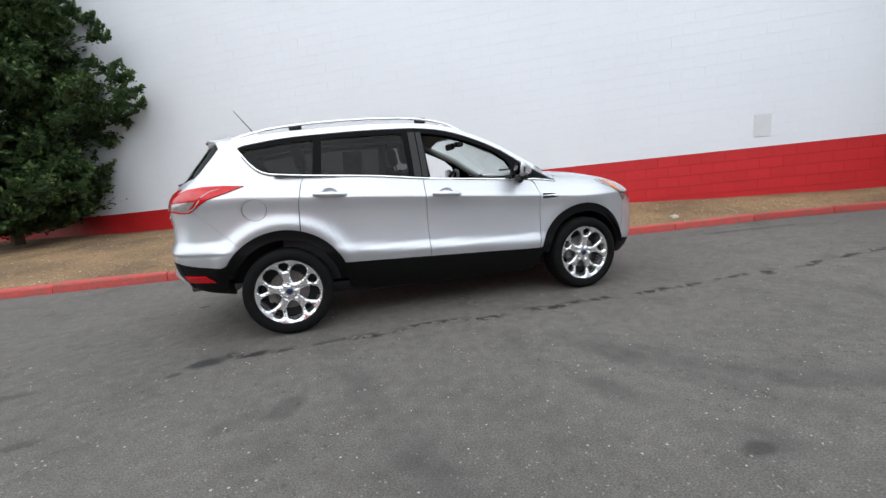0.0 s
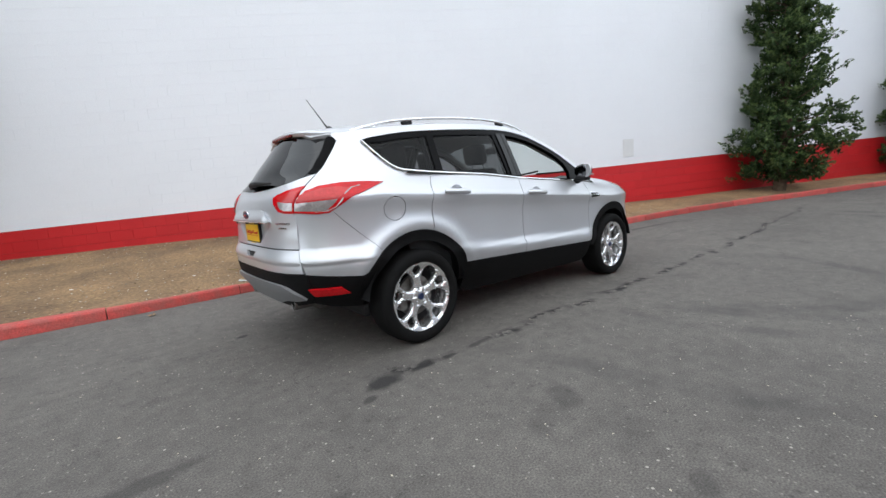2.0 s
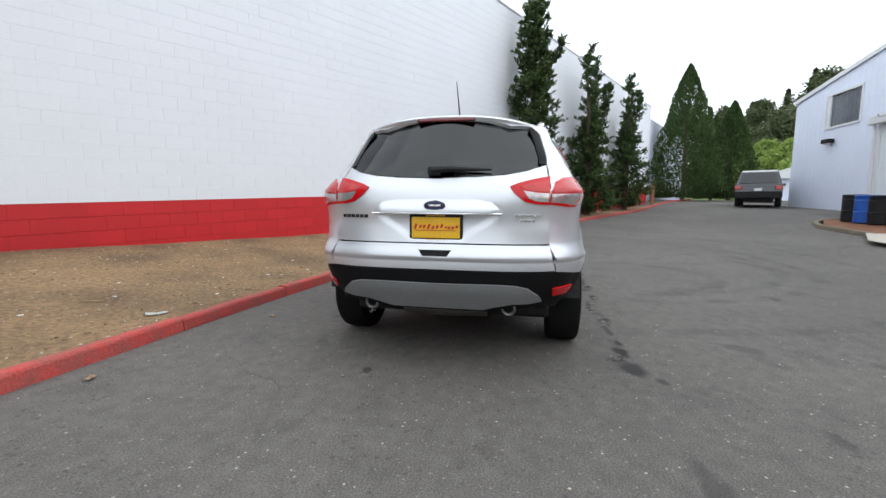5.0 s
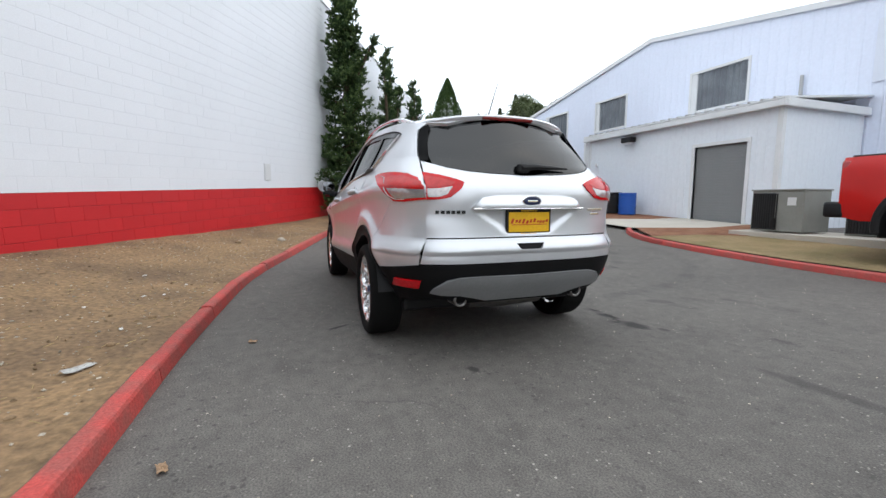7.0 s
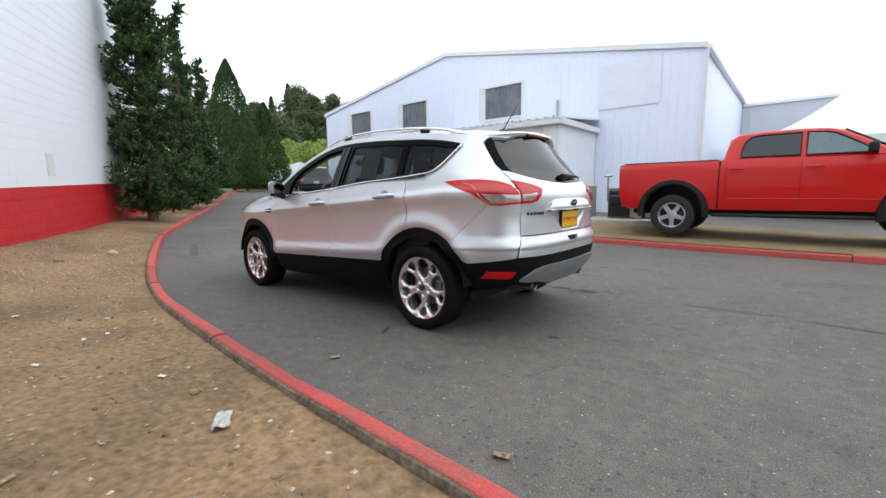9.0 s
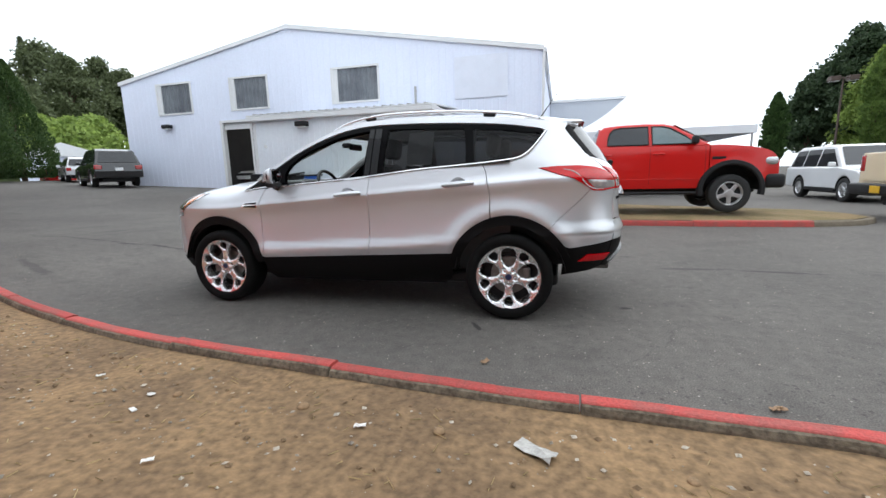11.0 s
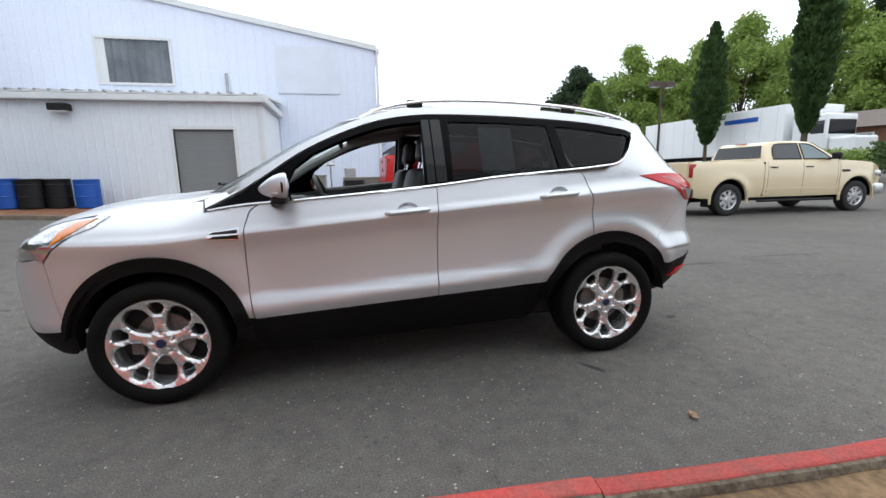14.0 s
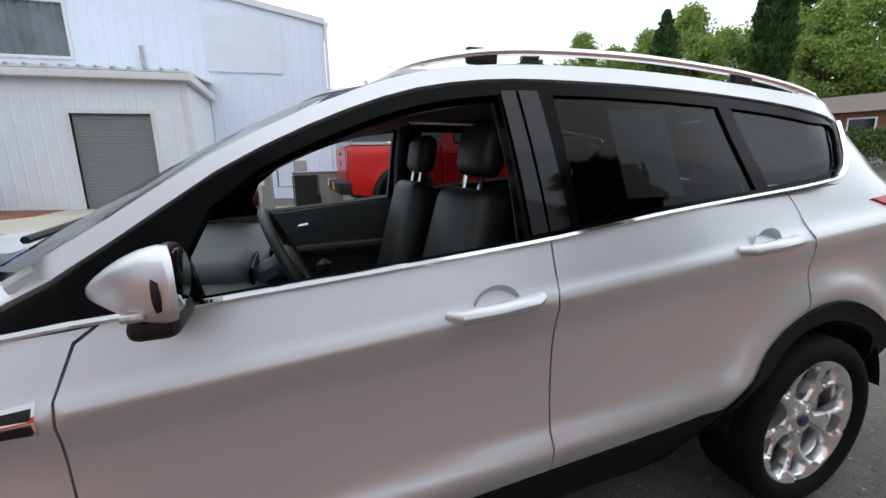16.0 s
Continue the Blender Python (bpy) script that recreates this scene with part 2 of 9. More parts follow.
    # oil blots and scuffs
    for x, y, rx, ry, turn, strength, seed in ((-1.91, -1.205, 0.125, 0.085, 20, 1.0, 3), (-2.08, -1.33, 0.06, 0.03, 20, 0.7, 4), (-1.58, -1.19, 0.10, 0.045, 8, 0.85, 5), (-1.40, -1.21, 0.07, 0.03, 0, 0.8, 7), (-1.12, -1.2, 0.12, 0.03, 5, 0.7, 6),
                                               (-1.34, -2.06, 0.13, 0.10, 35, 0.42, 0.5), (-1.60, -2.12, 0.13, 0.08, 20, 0.26, 2), (0.5, -3.21, 0.08, 0.05, 0, 0.7, 1), (-1.55, -2.8, 0.10, 0.05, 30, 0.45, 3), (5.0, 0.28, 0.75, 0.07, -20, 0.5, 2),
                                               (-2.29, 0.41, 0.05, 0.03, 20, 0.85, 6), (-3.2, -1.25, 0.40, 0.06, 6, 0.5, 4), (-4.1, -1.22, 0.45, 0.035, -4, 0.75, 5), (-5.6, -1.34, 0.7, 0.03, -6, 0.6, 5), (-1.12, 1.075, 0.10, 0.022, 120, 0.9, 4),
                                               (-4.2, -3.2, 0.7, 0.2, 30, 0.2, 1), (-2.6, -1.9, 0.08, 0.04, 0, 0.5, 2), (3.2, -4.3, 1.0, 0.1, 12, 0.3, 1)):
        mask = field_mask(nt, x, y, rx, ry, turn, 0.5, seed)
        col = mixed(calc("MULTIPLY", mask, strength), col, (0.032, 0.030, 0.029))
    # the long seam beside the car, broken and crumbling
    sep = n.new("ShaderNodeSeparateXYZ")
    l.new(co, sep.inputs[0])
    wob, gaps = noise_node(1.6, 6), noise_node(3.1, 3)
    line = calc("ADD", calc("MULTIPLY", sep.outputs["X"], -0.035), -1.22)
    off = calc("ABSOLUTE", calc("SUBTRACT", calc("ADD", sep.outputs["Y"], calc("MULTIPLY", calc("SUBTRACT", wob.outputs["Fac"], 0.5), 0.42)), line), 0)
    crumbs = noise_node(13, 4)
    seam = calc("MULTIPLY", ranged(off, 0.065, 0.015), calc("MULTIPLY", ranged(gaps.outputs["Fac"], 0.40, 0.52), ranged(crumbs.outputs["Fac"], 0.43, 0.50)))
    seam = calc("MULTIPLY", seam, calc("MULTIPLY", ranged(sep.outputs["X"], -2.3, -1.9), ranged(sep.outputs["X"], 9, 6)))
    col = mixed(seam, col, (0.022, 0.021, 0.020))
    # curved tyre marks
    for cx, cy, r in ((3.6, -1.3, 3.55), (3.6, -1.3, 3.15), (3.6, -1.3, 4.6), (1.9, -1.9, 1.2)):
        dist = n.new("ShaderNodeVectorMath")
        dist.operation = "DISTANCE"
        flat = n.new("ShaderNodeVectorMath")
        flat.operation = "MULTIPLY"
        flat.inputs[1].default_value = (1, 1, 0)
        l.new(co, flat.inputs[0]), l.new(flat.outputs[0], dist.inputs[0])
        dist.inputs[1].default_value = (cx, cy, 0)
        ring = calc("ABSOLUTE", calc("SUBTRACT", dist.outputs["Value"], r), 0)
        mark = calc("MULTIPLY", ranged(ring, 0.13, 0.05), ranged(patch.outputs["Fac"], 0.38, 0.60, 0.08, 0.40))
        mark = calc("MULTIPLY", mark, ranged(sep.outputs["Y"], -1.4, -2.0))
        col = mixed(mark, col, (0.045, 0.043, 0.042))
    # fine hairline cracks
    crackle = noise_node(0.55, kind="ShaderNodeTexVoronoi")
    crackle.feature = "DISTANCE_TO_EDGE"
    warp = n.new("ShaderNodeVectorMath")
    warp.operation = "MULTIPLY_ADD"
    warp.inputs[1].default_value = (0.9, 0.9, 0.9)
    l.new(noise_node(1.3, 6).outputs["Color"], warp.inputs[0]), l.new(co, warp.inputs[2]), l.new(warp.outputs[0], crackle.inputs["Vector"])
    hair = calc("MULTIPLY", ranged(crackle.outputs["Distance"], 0.006, 0.002), ranged(broad.outputs["Fac"], 0.56, 0.64, 0, 0.3))
    col = mixed(hair, col, (0.035, 0.033, 0.032))
    l.new(col, b.inputs["Base Color"])
    b.inputs["Roughness"].default_value = 0.86
    b.inputs["Specular IOR Level"].default_value = 0.35
    bump = n.new("ShaderNodeBump")
    bump.inputs["Distance"].default_value = 0.0022
    height = calc("SUBTRACT", calc("ADD", calc("MULTIPLY", stones.outputs["Distance"], -0.35), grit.outputs["Fac"]), calc("MULTIPLY", seam, 2.5))
    l.new(height, bump.inputs["Height"]), l.new(bump.outputs["Normal"], b.inputs["Normal"])
    return m


def metal_sheet(name, color):
    return material(name, color, rough=0.45, metal=0.0, vary=0.025, scale=0.8, bump_scale=12)


M_asphalt = asphalt_material()
M_dirt = material("dry dirt", (0.268, 0.170, 0.086), 0.95, vary=0.36, scale=1.1, bump=0.010, bump_scale=26, second=(0.150, 0.095, 0.052))
M_mulch = material("bark mulch", (0.19, 0.075, 0.038), 0.95, vary=0.4, scale=3, bump=0.02, bump_scale=45, second=(0.25, 0.12, 0.065))
M_grass = material("dry grass", (0.27, 0.19, 0.095), 0.95, vary=0.35, scale=1.6, bump=0.02, bump_scale=60, second=(0.19, 0.145, 0.06))
M_concrete = material("pale concrete", (0.50, 0.46, 0.40), 0.9, vary=0.1, scale=1.5, bump=0.002, bump_scale=80)
M_kerb_red = material("worn red kerb paint", (0.47, 0.062, 0.052), 0.72, vary=0.22, scale=7, bump=0.004, bump_scale=75, second=(0.33, 0.075, 0.062), per_object=0.16)
M_kerb_back = material("grimy crumbling kerb back", (0.125, 0.10, 0.072), 0.95, vary=0.4, scale=5, bump=0.008, bump_scale=38, second=(0.20, 0.165, 0.12))
M_kerb_grey = material("dirty kerb concrete", (0.20, 0.165, 0.12), 0.92, vary=0.25, scale=6, bump=0.004, bump_scale=50)
M_wall_white = material("white masonry paint", (0.80, 0.82, 0.86), 0.62, vary=0.025, scale=0.7, bump=0.0008, bump_scale=70, per_island=0.004)
M_wall_red = material("red masonry paint", (0.56, 0.014, 0.018), 0.5, vary=0.08, scale=1.1, bump=0.0012, bump_scale=70, per_island=0.05, per_object=0.05)
M_mortar = material("painted mortar joint", (0.80, 0.82, 0.86), 0.62, vary=0.025, scale=0.7)
M_mortar_red = material("red painted mortar joint", (0.33, 0.012, 0.015), 0.6, vary=0.05, scale=2)
M_sheet = metal_sheet("white ribbed steel", (0.74, 0.79, 0.92))
M_sheet_warm = metal_sheet("off-white ribbed steel", (0.76, 0.80, 0.85))
M_trim = material("white flashing", (0.72, 0.73, 0.74), 0.5, vary=0.05, scale=2)
M_grey_door = material("grey door paint", (0.23, 0.235, 0.24), 0.5, vary=0.05, scale=2)
M_panel_dark = material("weathered translucent sheet", (0.17, 0.19, 0.21), 0.35, vary=0.35, scale=1.2, second=(0.10, 0.11, 0.13))
M_black = material("black plastic", (0.010, 0.010, 0.011), 0.55, vary=0.1, scale=8, spec=0.3)
# Near-black holds the workshop's unlit depth in its colour; also used for dark parts.
M_dark = material("near-black depth", (0.03, 0.03, 0.032), 0.8, vary=0.2, scale=2)
M_blue = material("blue drum plastic", (0.01, 0.09, 0.42), 0.4, vary=0.1, scale=3)
M_steel = material("galvanised steel", (0.42, 0.42, 0.42), 0.4, metal=0.7, vary=0.1, scale=5)
M_beige = material("beige enamel", (0.25, 0.255, 0.235), 0.5, vary=0.08, scale=4)
M_wood = material("weathered post", (0.30, 0.15, 0.07), 0.9, vary=0.25, scale=8)
M_bark = material("bark", (0.10, 0.07, 0.045), 0.95, vary=0.35, scale=9, bump=0.01, bump_scale=40)


# ---- the ground: one sheet, level round the car, climbing ahead ----
def ground_z(x, y):
    z = 0.040 * max(0.0, x - 2.5) * smoothstep(2.0, 6.0, x) if x < 30 else 1.1
    z += 1.0 * smoothstep(-15.0, -24.0, x)
    z += 0.27 * smoothstep(-5.6, -10.0, y) * smoothstep(-6.0, 3.0, x)
    return z


def axis_steps(lo, hi, fine, far):
    out, v = [], lo
    while v < hi:
        out.append(v)
        v += fine
    out.append(hi)
    step, v = fine, hi
    up = []
    while v < far:
        step *= 1.5
        v += step
        up.append(v)
    step, v, down = fine, lo, []
    while v > -far:
        step *= 1.5
        v -= step
        down.append(v)
    return down[::-1] + out + up


gx, gy = axis_steps(-14, 32, 0.8, 1500), axis_steps(-22, 14, 0.8, 1500)
ground = mesh_object("ground", [(x, y, ground_z(x, y)) for x in gx for y in gy],
                     [(i * len(gy) + j, (i + 1) * len(gy) + j, (i + 1) * len(gy) + j + 1, i * len(gy) + j + 1) for i in range(len(gx) - 1) for j in range(len(gy) - 1)], M_asphalt, True)
tagged(ground, "worn dark grey asphalt lane with a crumbling seam and oil blots", "asphalt", kind="structure")

# ---- the long block wall ----
WALL_AT, WALL_TURN, WALL_RISE = Vector((7.106, 1.907, 0)), -28.0, 0.037
WD = Vector((math.cos(radians(WALL_TURN)), math.sin(radians(WALL_TURN)), 0))
WN = Vector((WD.y, -WD.x, 0))  # towards the lane


def on_wall(s, off=0.0, z=0.0):
    return WALL_AT + s * WD + off * WN + Vector((0, 0, z))


def dirt_z(x, y):
    """The bare verge: just under the kerb's top, swelling up to the wall."""
    p = Vector((x, y, 0)) - WALL_AT
    s, off = p.dot(WD), max(0.0, p.dot(WN))
    base = curve_table([(-30, 0.12), (-16, 0.22), (-10, 0.37), (-5, 0.36), (-1, 0.36), (3, 0.44), (9, 0.62), (22, 0.98)], s)
    low = ground_z(x, y) + 0.054
    d = kerb_distance(x, y)
    t = d / (d + off + 1e-6)
    t = t * t * (3 - 2 * t)
    return low + (base - low) * t + 0.018 * noise.noise((x * 1.3, y * 1.3, 0)) * min(1, d * 3) + 0.006 * noise.noise((x * 7, y * 7, 3)) * min(1, d * 3)


KERB = [(-26, 4.1), (-16, 3.1), (-9, 2.62), (-5, 2.41), (-2.8, 2.295), (-1.4, 2.245), (-0.4, 2.175), (0.9, 2.06), (1.75, 1.92), (2.9, 1.65), (4.5, 1.17), (7.3, 0.14), (10, -1.25), (15, -3.9), (20, -6.5), (26, -9.7), (30, -12.6)]


def kerb_y(x):
    return curve_table(KERB, x)


def kerb_distance(x, y):
    slope = (kerb_y(x + 0.1) - kerb_y(x - 0.1)) / 0.2
    return max(0.0, (y - kerb_y(x)) / math.sqrt(1 + slope * slope) - 0.01)


rows_n, cols_n = 150, 26
verts = []
for i in range(rows_n + 1):
    x = -22 + 50 * i / rows_n
    y0 = kerb_y(x) - 0.03
    # the wall stands where the line of constant x meets it
    y1 = WALL_AT.y + (x - WALL_AT.x) * WD.y / WD.x + 0.1
    y1 = max(y1, y0 + 0.15)
    for j in range(cols_n + 1):
        y = y0 + (y1 - y0) * (j / cols_n)
        verts.append((x, y, dirt_z(x, y)))
verge = mesh_object("dirt_verge", verts, [(i * (cols_n + 1) + j, (i + 1) * (cols_n + 1) + j, (i + 1) * (cols_n + 1) + j + 1, i * (cols_n + 1) + j + 1) for i in range(rows_n) for j in range(cols_n)], M_dirt, True)
tagged(verge, "bare dry brown dirt verge between red kerb and wall", "dirt", kind="structure")

WALL_S0, WALL_S1, WALL_TOP = -34.0, 21.6, 7.4

core = box((WALL_S0, 0.012, -0.5), (WALL_S1, 0.24, 1.297), 0)
wall_m = Matrix(((WD.x, -WN.x, 0, WALL_AT.x), (WD.y, -WN.y, 0, WALL_AT.y), (0, 0, 1, 0), (0, 0, 0, 1)))
RISE = Matrix(((1, 0, 0, 0), (0, 1, 0, 0), (WALL_RISE, 0, 1, 0), (0, 0, 0, 1)))
bmesh.ops.transform(core, matrix=wall_m @ RISE, verts=core.verts)
wall_low = tagged(from_bm("wall_red_base", core, M_mortar_red), "red-painted concrete block base of a long wall", "wall", kind="structure")
core = box((WALL_S0, 0.0035, 1.297), (WALL_S1, 0.24, WALL_TOP - 0.04), 0)
for v in core.verts:
    if v.co.z > 5:
        v.co.z = WALL_TOP - WALL_RISE * v.co.x
bmesh.ops.transform(core, matrix=wall_m @ RISE, verts=core.verts)
wall_high = tagged(from_bm("wall_white", core, M_mortar), "tall white-painted concrete block wall", "wall", kind="structure")
cap_bm = box((WALL_S0, -0.03, WALL_TOP), (WALL_S1 + 0.03, 0.28, WALL_TOP + 0.06), 0.006)
bmesh.ops.transform(cap_bm, matrix=wall_m, verts=cap_bm.verts)
part("coping", cap_bm, M_trim, wall_high, "thin white metal coping")


def block_mesh(w, h, d=0.0135, edge=0.0018, ex=None):
    """A shallow block face, its edges eased: its back lies in the wall's core."""
    ex = edge if ex is None else ex
    v = [(0, d, 0), (w, d, 0), (w, d, h), (0, d, h), (0, edge, 0), (w, edge, 0), (w, edge, h), (0, edge, h), (ex, 0, edge), (w - ex, 0, edge), (w - ex, 0, h - edge), (ex, 0, h - edge)]
    fc = [(8, 9, 10, 11)]
    for a in (0, 4):
        for k in range(4):
            fc.append((a + k, a + (k + 1) % 4, a + 4 + (k + 1) % 4, a + 4 + k))
    return v, fc


BW, BH = 0.4064, 0.2032
block_v, block_f = block_mesh(BW - 0.0010, BH - 0.0042, 0.0135, 0.0032, 0.0012)
pale_v, pale_f = block_mesh(BW - 0.0003, BH - 0.0017, 0.005, 0.0018, 0.0006)
white_v, white_f, red_v, red_f, near_red = [], [], [], [], []
for course in range(-5, 31):
    z0 = 1.297 + course * BH
    shift = (course % 2) * BW / 2
    count = int((WALL_S1 - WALL_S0) / BW)
    for k in range(count):
        s0 = WALL_S0 + shift + k * BW
        if s0 + BW > WALL_S1 + 0.01:
            continue
        if z0 + BH + WALL_RISE * s0 > WALL_TOP:
            continue
        if course < 0 and -8.0 < s0 < 4.2 and len(near_red) < 290 and z0 + BH + WALL_RISE * s0 > 0.33:
            near_red.append((s0, z0))
            continue
        vs, fs = (red_v, red_f) if course < 0 else (white_v, white_f)
        base = len(vs)
        jitter = random.uniform(-0.0005, 0.0005)
        shape_v, shape_f = (block_v, block_f) if course < 0 else (pale_v, pale_f)
        vs.extend((s0 + a, b + jitter, z0 + c) for a, b, c in shape_v)
        fs.extend(tuple(base + i for i in q) for q in shape_f)
for name, vs, fs, mat, parent in (("white_blocks", white_v, white_f, M_wall_white, wall_high), ("red_blocks", red_v, red_f, M_wall_red, wall_low)):
    ob = mesh_object(name, [(wall_m @ RISE) @ Vector(v) for v in vs], [q[::-1] for q in fs], mat)
    under(tagged(ob, kind="stuff"), parent)

vent = empty("wall_vent", wall_m @ Matrix.Translation((0.0, 0, 1.49)))
part("frame", box((0, -0.012, 0), (0.29, 0.008, 0.42), 0.004), M_trim, vent)
for k in range(9):
    part("slat", box((0.025, -0.018, 0.03 + k * 0.042), (0.265, -0.008, 0.055 + k * 0.042), 0.002), M_trim, vent)
tagged(vent, "small pale grey louvred vent set in the white wall", "vent")

# the paler end building past the wall
far_block = box((WALL_S1 + 0.02, 0.6, 0), (WALL_S1 + 16, 6, 7.1), 0)
bmesh.ops.transform(far_block, matrix=wall_m, verts=far_block.verts)
tagged(from_bm("wall_far", far_block, M_sheet), "pale far end of the long building", "wall", kind="structure")


# ---- kerbs ----
def kerb_run(line, name, label, red_to=None, height=0.108, length=1.6, worn=False):
    """Cast kerb pieces along a line of (x, y), each a stone of its own with a painted top; worn: bare crumbling back."""
    holder = empty(name)
    tagged(holder, label, "kerb", kind="structure")
    pts = [Vector((*p, 0)) for p in line]
    total = [0.0]
    for a, b in zip(pts, pts[1:]):
        total.append(total[-1] + (b - a).length)

    def at(d):
        for i in range(len(pts) - 1):
            if d <= total[i + 1] or i == len(pts) - 2:
                t = (d - total[i]) / (total[i + 1] - total[i])
                return pts[i].lerp(pts[i + 1], t), (pts[i + 1] - pts[i]).normalized()
    d = 0.0
    while d < total[-1] - 0.3:
        end = min(d + length * random.uniform(0.92, 1.08), total[-1])
        cut = 14 if worn else 6
        paint, body = bmesh.new(), bmesh.new()
        rp, rb = [], []
        wob = random.uniform(-0.008, 0.008)
        for k in range(cut + 1):
            p, dr = at(d + 0.005 + (end - d - 0.010) * k / cut)
            sd = Vector((-dr.y, dr.x, 0))  # to the verge
            g = ground_z(p.x, p.y)
            ht = height + wob + 0.005 * noise.noise((p.x * 3, p.y * 3, 0))
            prof = [(-0.077, -0.05), (-0.074, 0.02), (-0.063, ht - 0.025), (-0.053, ht - 0.008), (-0.036, ht), (0.041, ht), (0.053, ht - 0.006), (0.0585, ht - 0.014), (0.0588, ht - 0.018)]
            low = [(0.0580, ht - 0.015), (0.065, ht - 0.030), (0.071, -0.06), (-0.054, -0.06), (-0.054, ht - 0.04)]
            if worn:
                e = -0.030 + 0.112 * smoothstep(-2.8, -3.6, p.x) + 0.007 * noise.noise((p.x * 5, 1, 0))
                prof = [(-0.134, -0.05), (-0.131, 0.02), (-0.122, ht - 0.022), (-0.113, ht - 0.007), (-0.098, ht), (e - 0.014, ht), (e - 0.004, ht - 0.004), (e, ht - 0.008), (e + 0.0003, ht - 0.012)]
                rag = 0.008 * noise.noise((p.x * 9, 4, 0))
                low = [(e - 0.0006, ht - 0.009), (e + 0.012 + rag, ht - 0.016), (e + 0.022 + rag, ht - 0.040 - rag), (e + 0.040, -0.06), (-0.105, -0.06), (-0.105, ht - 0.04)]
            rp.append([paint.verts.new(p + sd * a + Vector((0, 0, g + b))) for a, b in prof])
            rb.append([body.verts.new(p + sd * a + Vector((0, 0, g + b))) for a, b in low])
        for bm, rings in ((paint, rp), (body, rb)):
            for r, s in zip(rings, rings[1:]):
                for k in range(len(r) - 1):
                    bm.faces.new((r[k], s[k], s[k + 1], r[k + 1]))
            bm.faces.new(rings[0]), bm.faces.new(rings[-1][::-1])
            bmesh.ops.recalc_face_normals(bm, faces=bm.faces)
        painted = red_to is None or d < red_to
        stone = part("kerb_stone", paint, M_kerb_red if painted else M_kerb_grey, holder, smooth=False)
        part("base", body, M_kerb_back if worn else M_kerb_grey, stone)
        d = end
    return holder


def sampled(fn, x0, x1, step):
    count = int(abs(x1 - x0) / step)
    return [(x0 + (x1 - x0) * k / count, fn(x0 + (x1 - x0) * k / count)) for k in range(count + 1)]


kerb_run(sampled(kerb_y, -20, 29, 0.35), "kerb_verge", "red-painted concrete kerb in jointed lengths beside the dirt", length=1.3, worn=True)
ISLAND = [(4.6, -7.4), (4.2, -7.05), (3.2, -6.6), (1.2, -6.08), (-0.4, -5.72), (-2.5, -5.5), (-4.6, -5.4), (-6.3, -5.45), (-7.2, -5.7), (-7.75, -6.2), (-7.8, -7.0), (-7.4, -7.9)]
kerb_run(ISLAND, "kerb_island", "red-painted kerb round a planted island", length=2.2, red_to=9.9)
tagged(bpy.data.objects["kerb_island"], "kerb round a dry grass island, red then bare grey")

# ---- island, planting beds and the paved apron ----
def patch_sheet(name, outline, lift, mat, label, category, step=0.5, bumpy=0.012):
    """A filled sheet over the ground inside a closed outline."""
    from mathutils.geometry import delaunay_2d_cdt
    pts = [Vector(p) for p in outline]
    n0 = len(pts)
    xs, ys = [p.x for p in pts], [p.y for p in pts]
    extra = []
    x = min(xs) + step / 2
    while x < max(xs):
        y = min(ys) + step / 2
        while y < max(ys):
            extra.append(Vector((x, y)))
            y += step
        x += step
    v, _, fc, *_ = delaunay_2d_cdt(pts + extra, [(i, (i + 1) % n0) for i in range(n0)], [], 1, 1e-5)
    edge = set(range(n0))
    co = [(p.x, p.y, ground_z(p.x, p.y) + lift + bumpy * noise.noise((p.x * 2.1, p.y * 2.1, 4))) for p in v]
    ob = mesh_object(name, co, fc, mat, True)
    return tagged(ob, label, category, kind="structure")


inner = [(4.5, -7.5), (4.1, -7.15), (3.2, -6.68), (1.2, -6.16), (-0.4, -5.80), (-2.5, -5.58), (-4.6, -5.48), (-6.3, -5.53), (-7.15, -5.77), (-7.68, -6.24), (-7.72, -7.0), (-7.4, -7.9)]
patch_sheet("grass_island", inner[2:] + [(-5, -9.0), (-1.5, -9.2), (1.0, -8.3), (2.6, -7.6)], 0.11, M_grass, "patchy dry grass on the kerbed island", "grass")
patch_sheet("mulch_bed", [(4.45, -7.5), (4.0, -7.2), (3.2, -6.75), (2.6, -7.55), (1.0, -8.25), (1.5, -10.0), (2.57, -10.03), (3.0, -10.03), (3.2, -8.6)], 0.115, M_mulch, "reddish bark mulch bed by the grey door", "mulch")
patch_sheet("door_apron", [(5.6, -7.4), (4.6, -7.45), (3.25, -8.6), (3.05, -10.03), (5.2, -10.03), (5.4, -8.9), (6.6, -8.0)], 0.10, M_concrete, "pale concrete apron to the grey roller door", "paving", bumpy=0.0)
patch_sheet("mulch_bed", [(9.75, -9.0), (8.6, -8.35), (7.2, -8.25), (6.4, -8.2), (5.45, -8.95), (5.25, -10.03), (9.6, -10.03)], 0.09, M_mulch, "reddish bark mulch bed under the white shed wall", "mulch")
kerb_run([(6.4, -8.1), (7.2, -8.15), (8.6, -8.25), (9.4, -8.6), (9.85, -9.1), (9.9, -10.0)][::-1], "kerb_bed", "plain grey kerb round the mulch bed", red_to=-1.0, length=1.6)

# ---- the big steel shed ----
FY, X0, X1, AX = -13.4, -0.95, 20.0, 10.05
EAVE_R, EAVE_L, APEX, DEEP = 5.80, 6.05, 7.72, 34.0


def gable_z(x):
    return EAVE_R + (APEX - EAVE_R) * (x - X0) / (AX - X0) if x < AX else EAVE_L + (APEX - EAVE_L) * (X1 - x) / (X1 - AX)


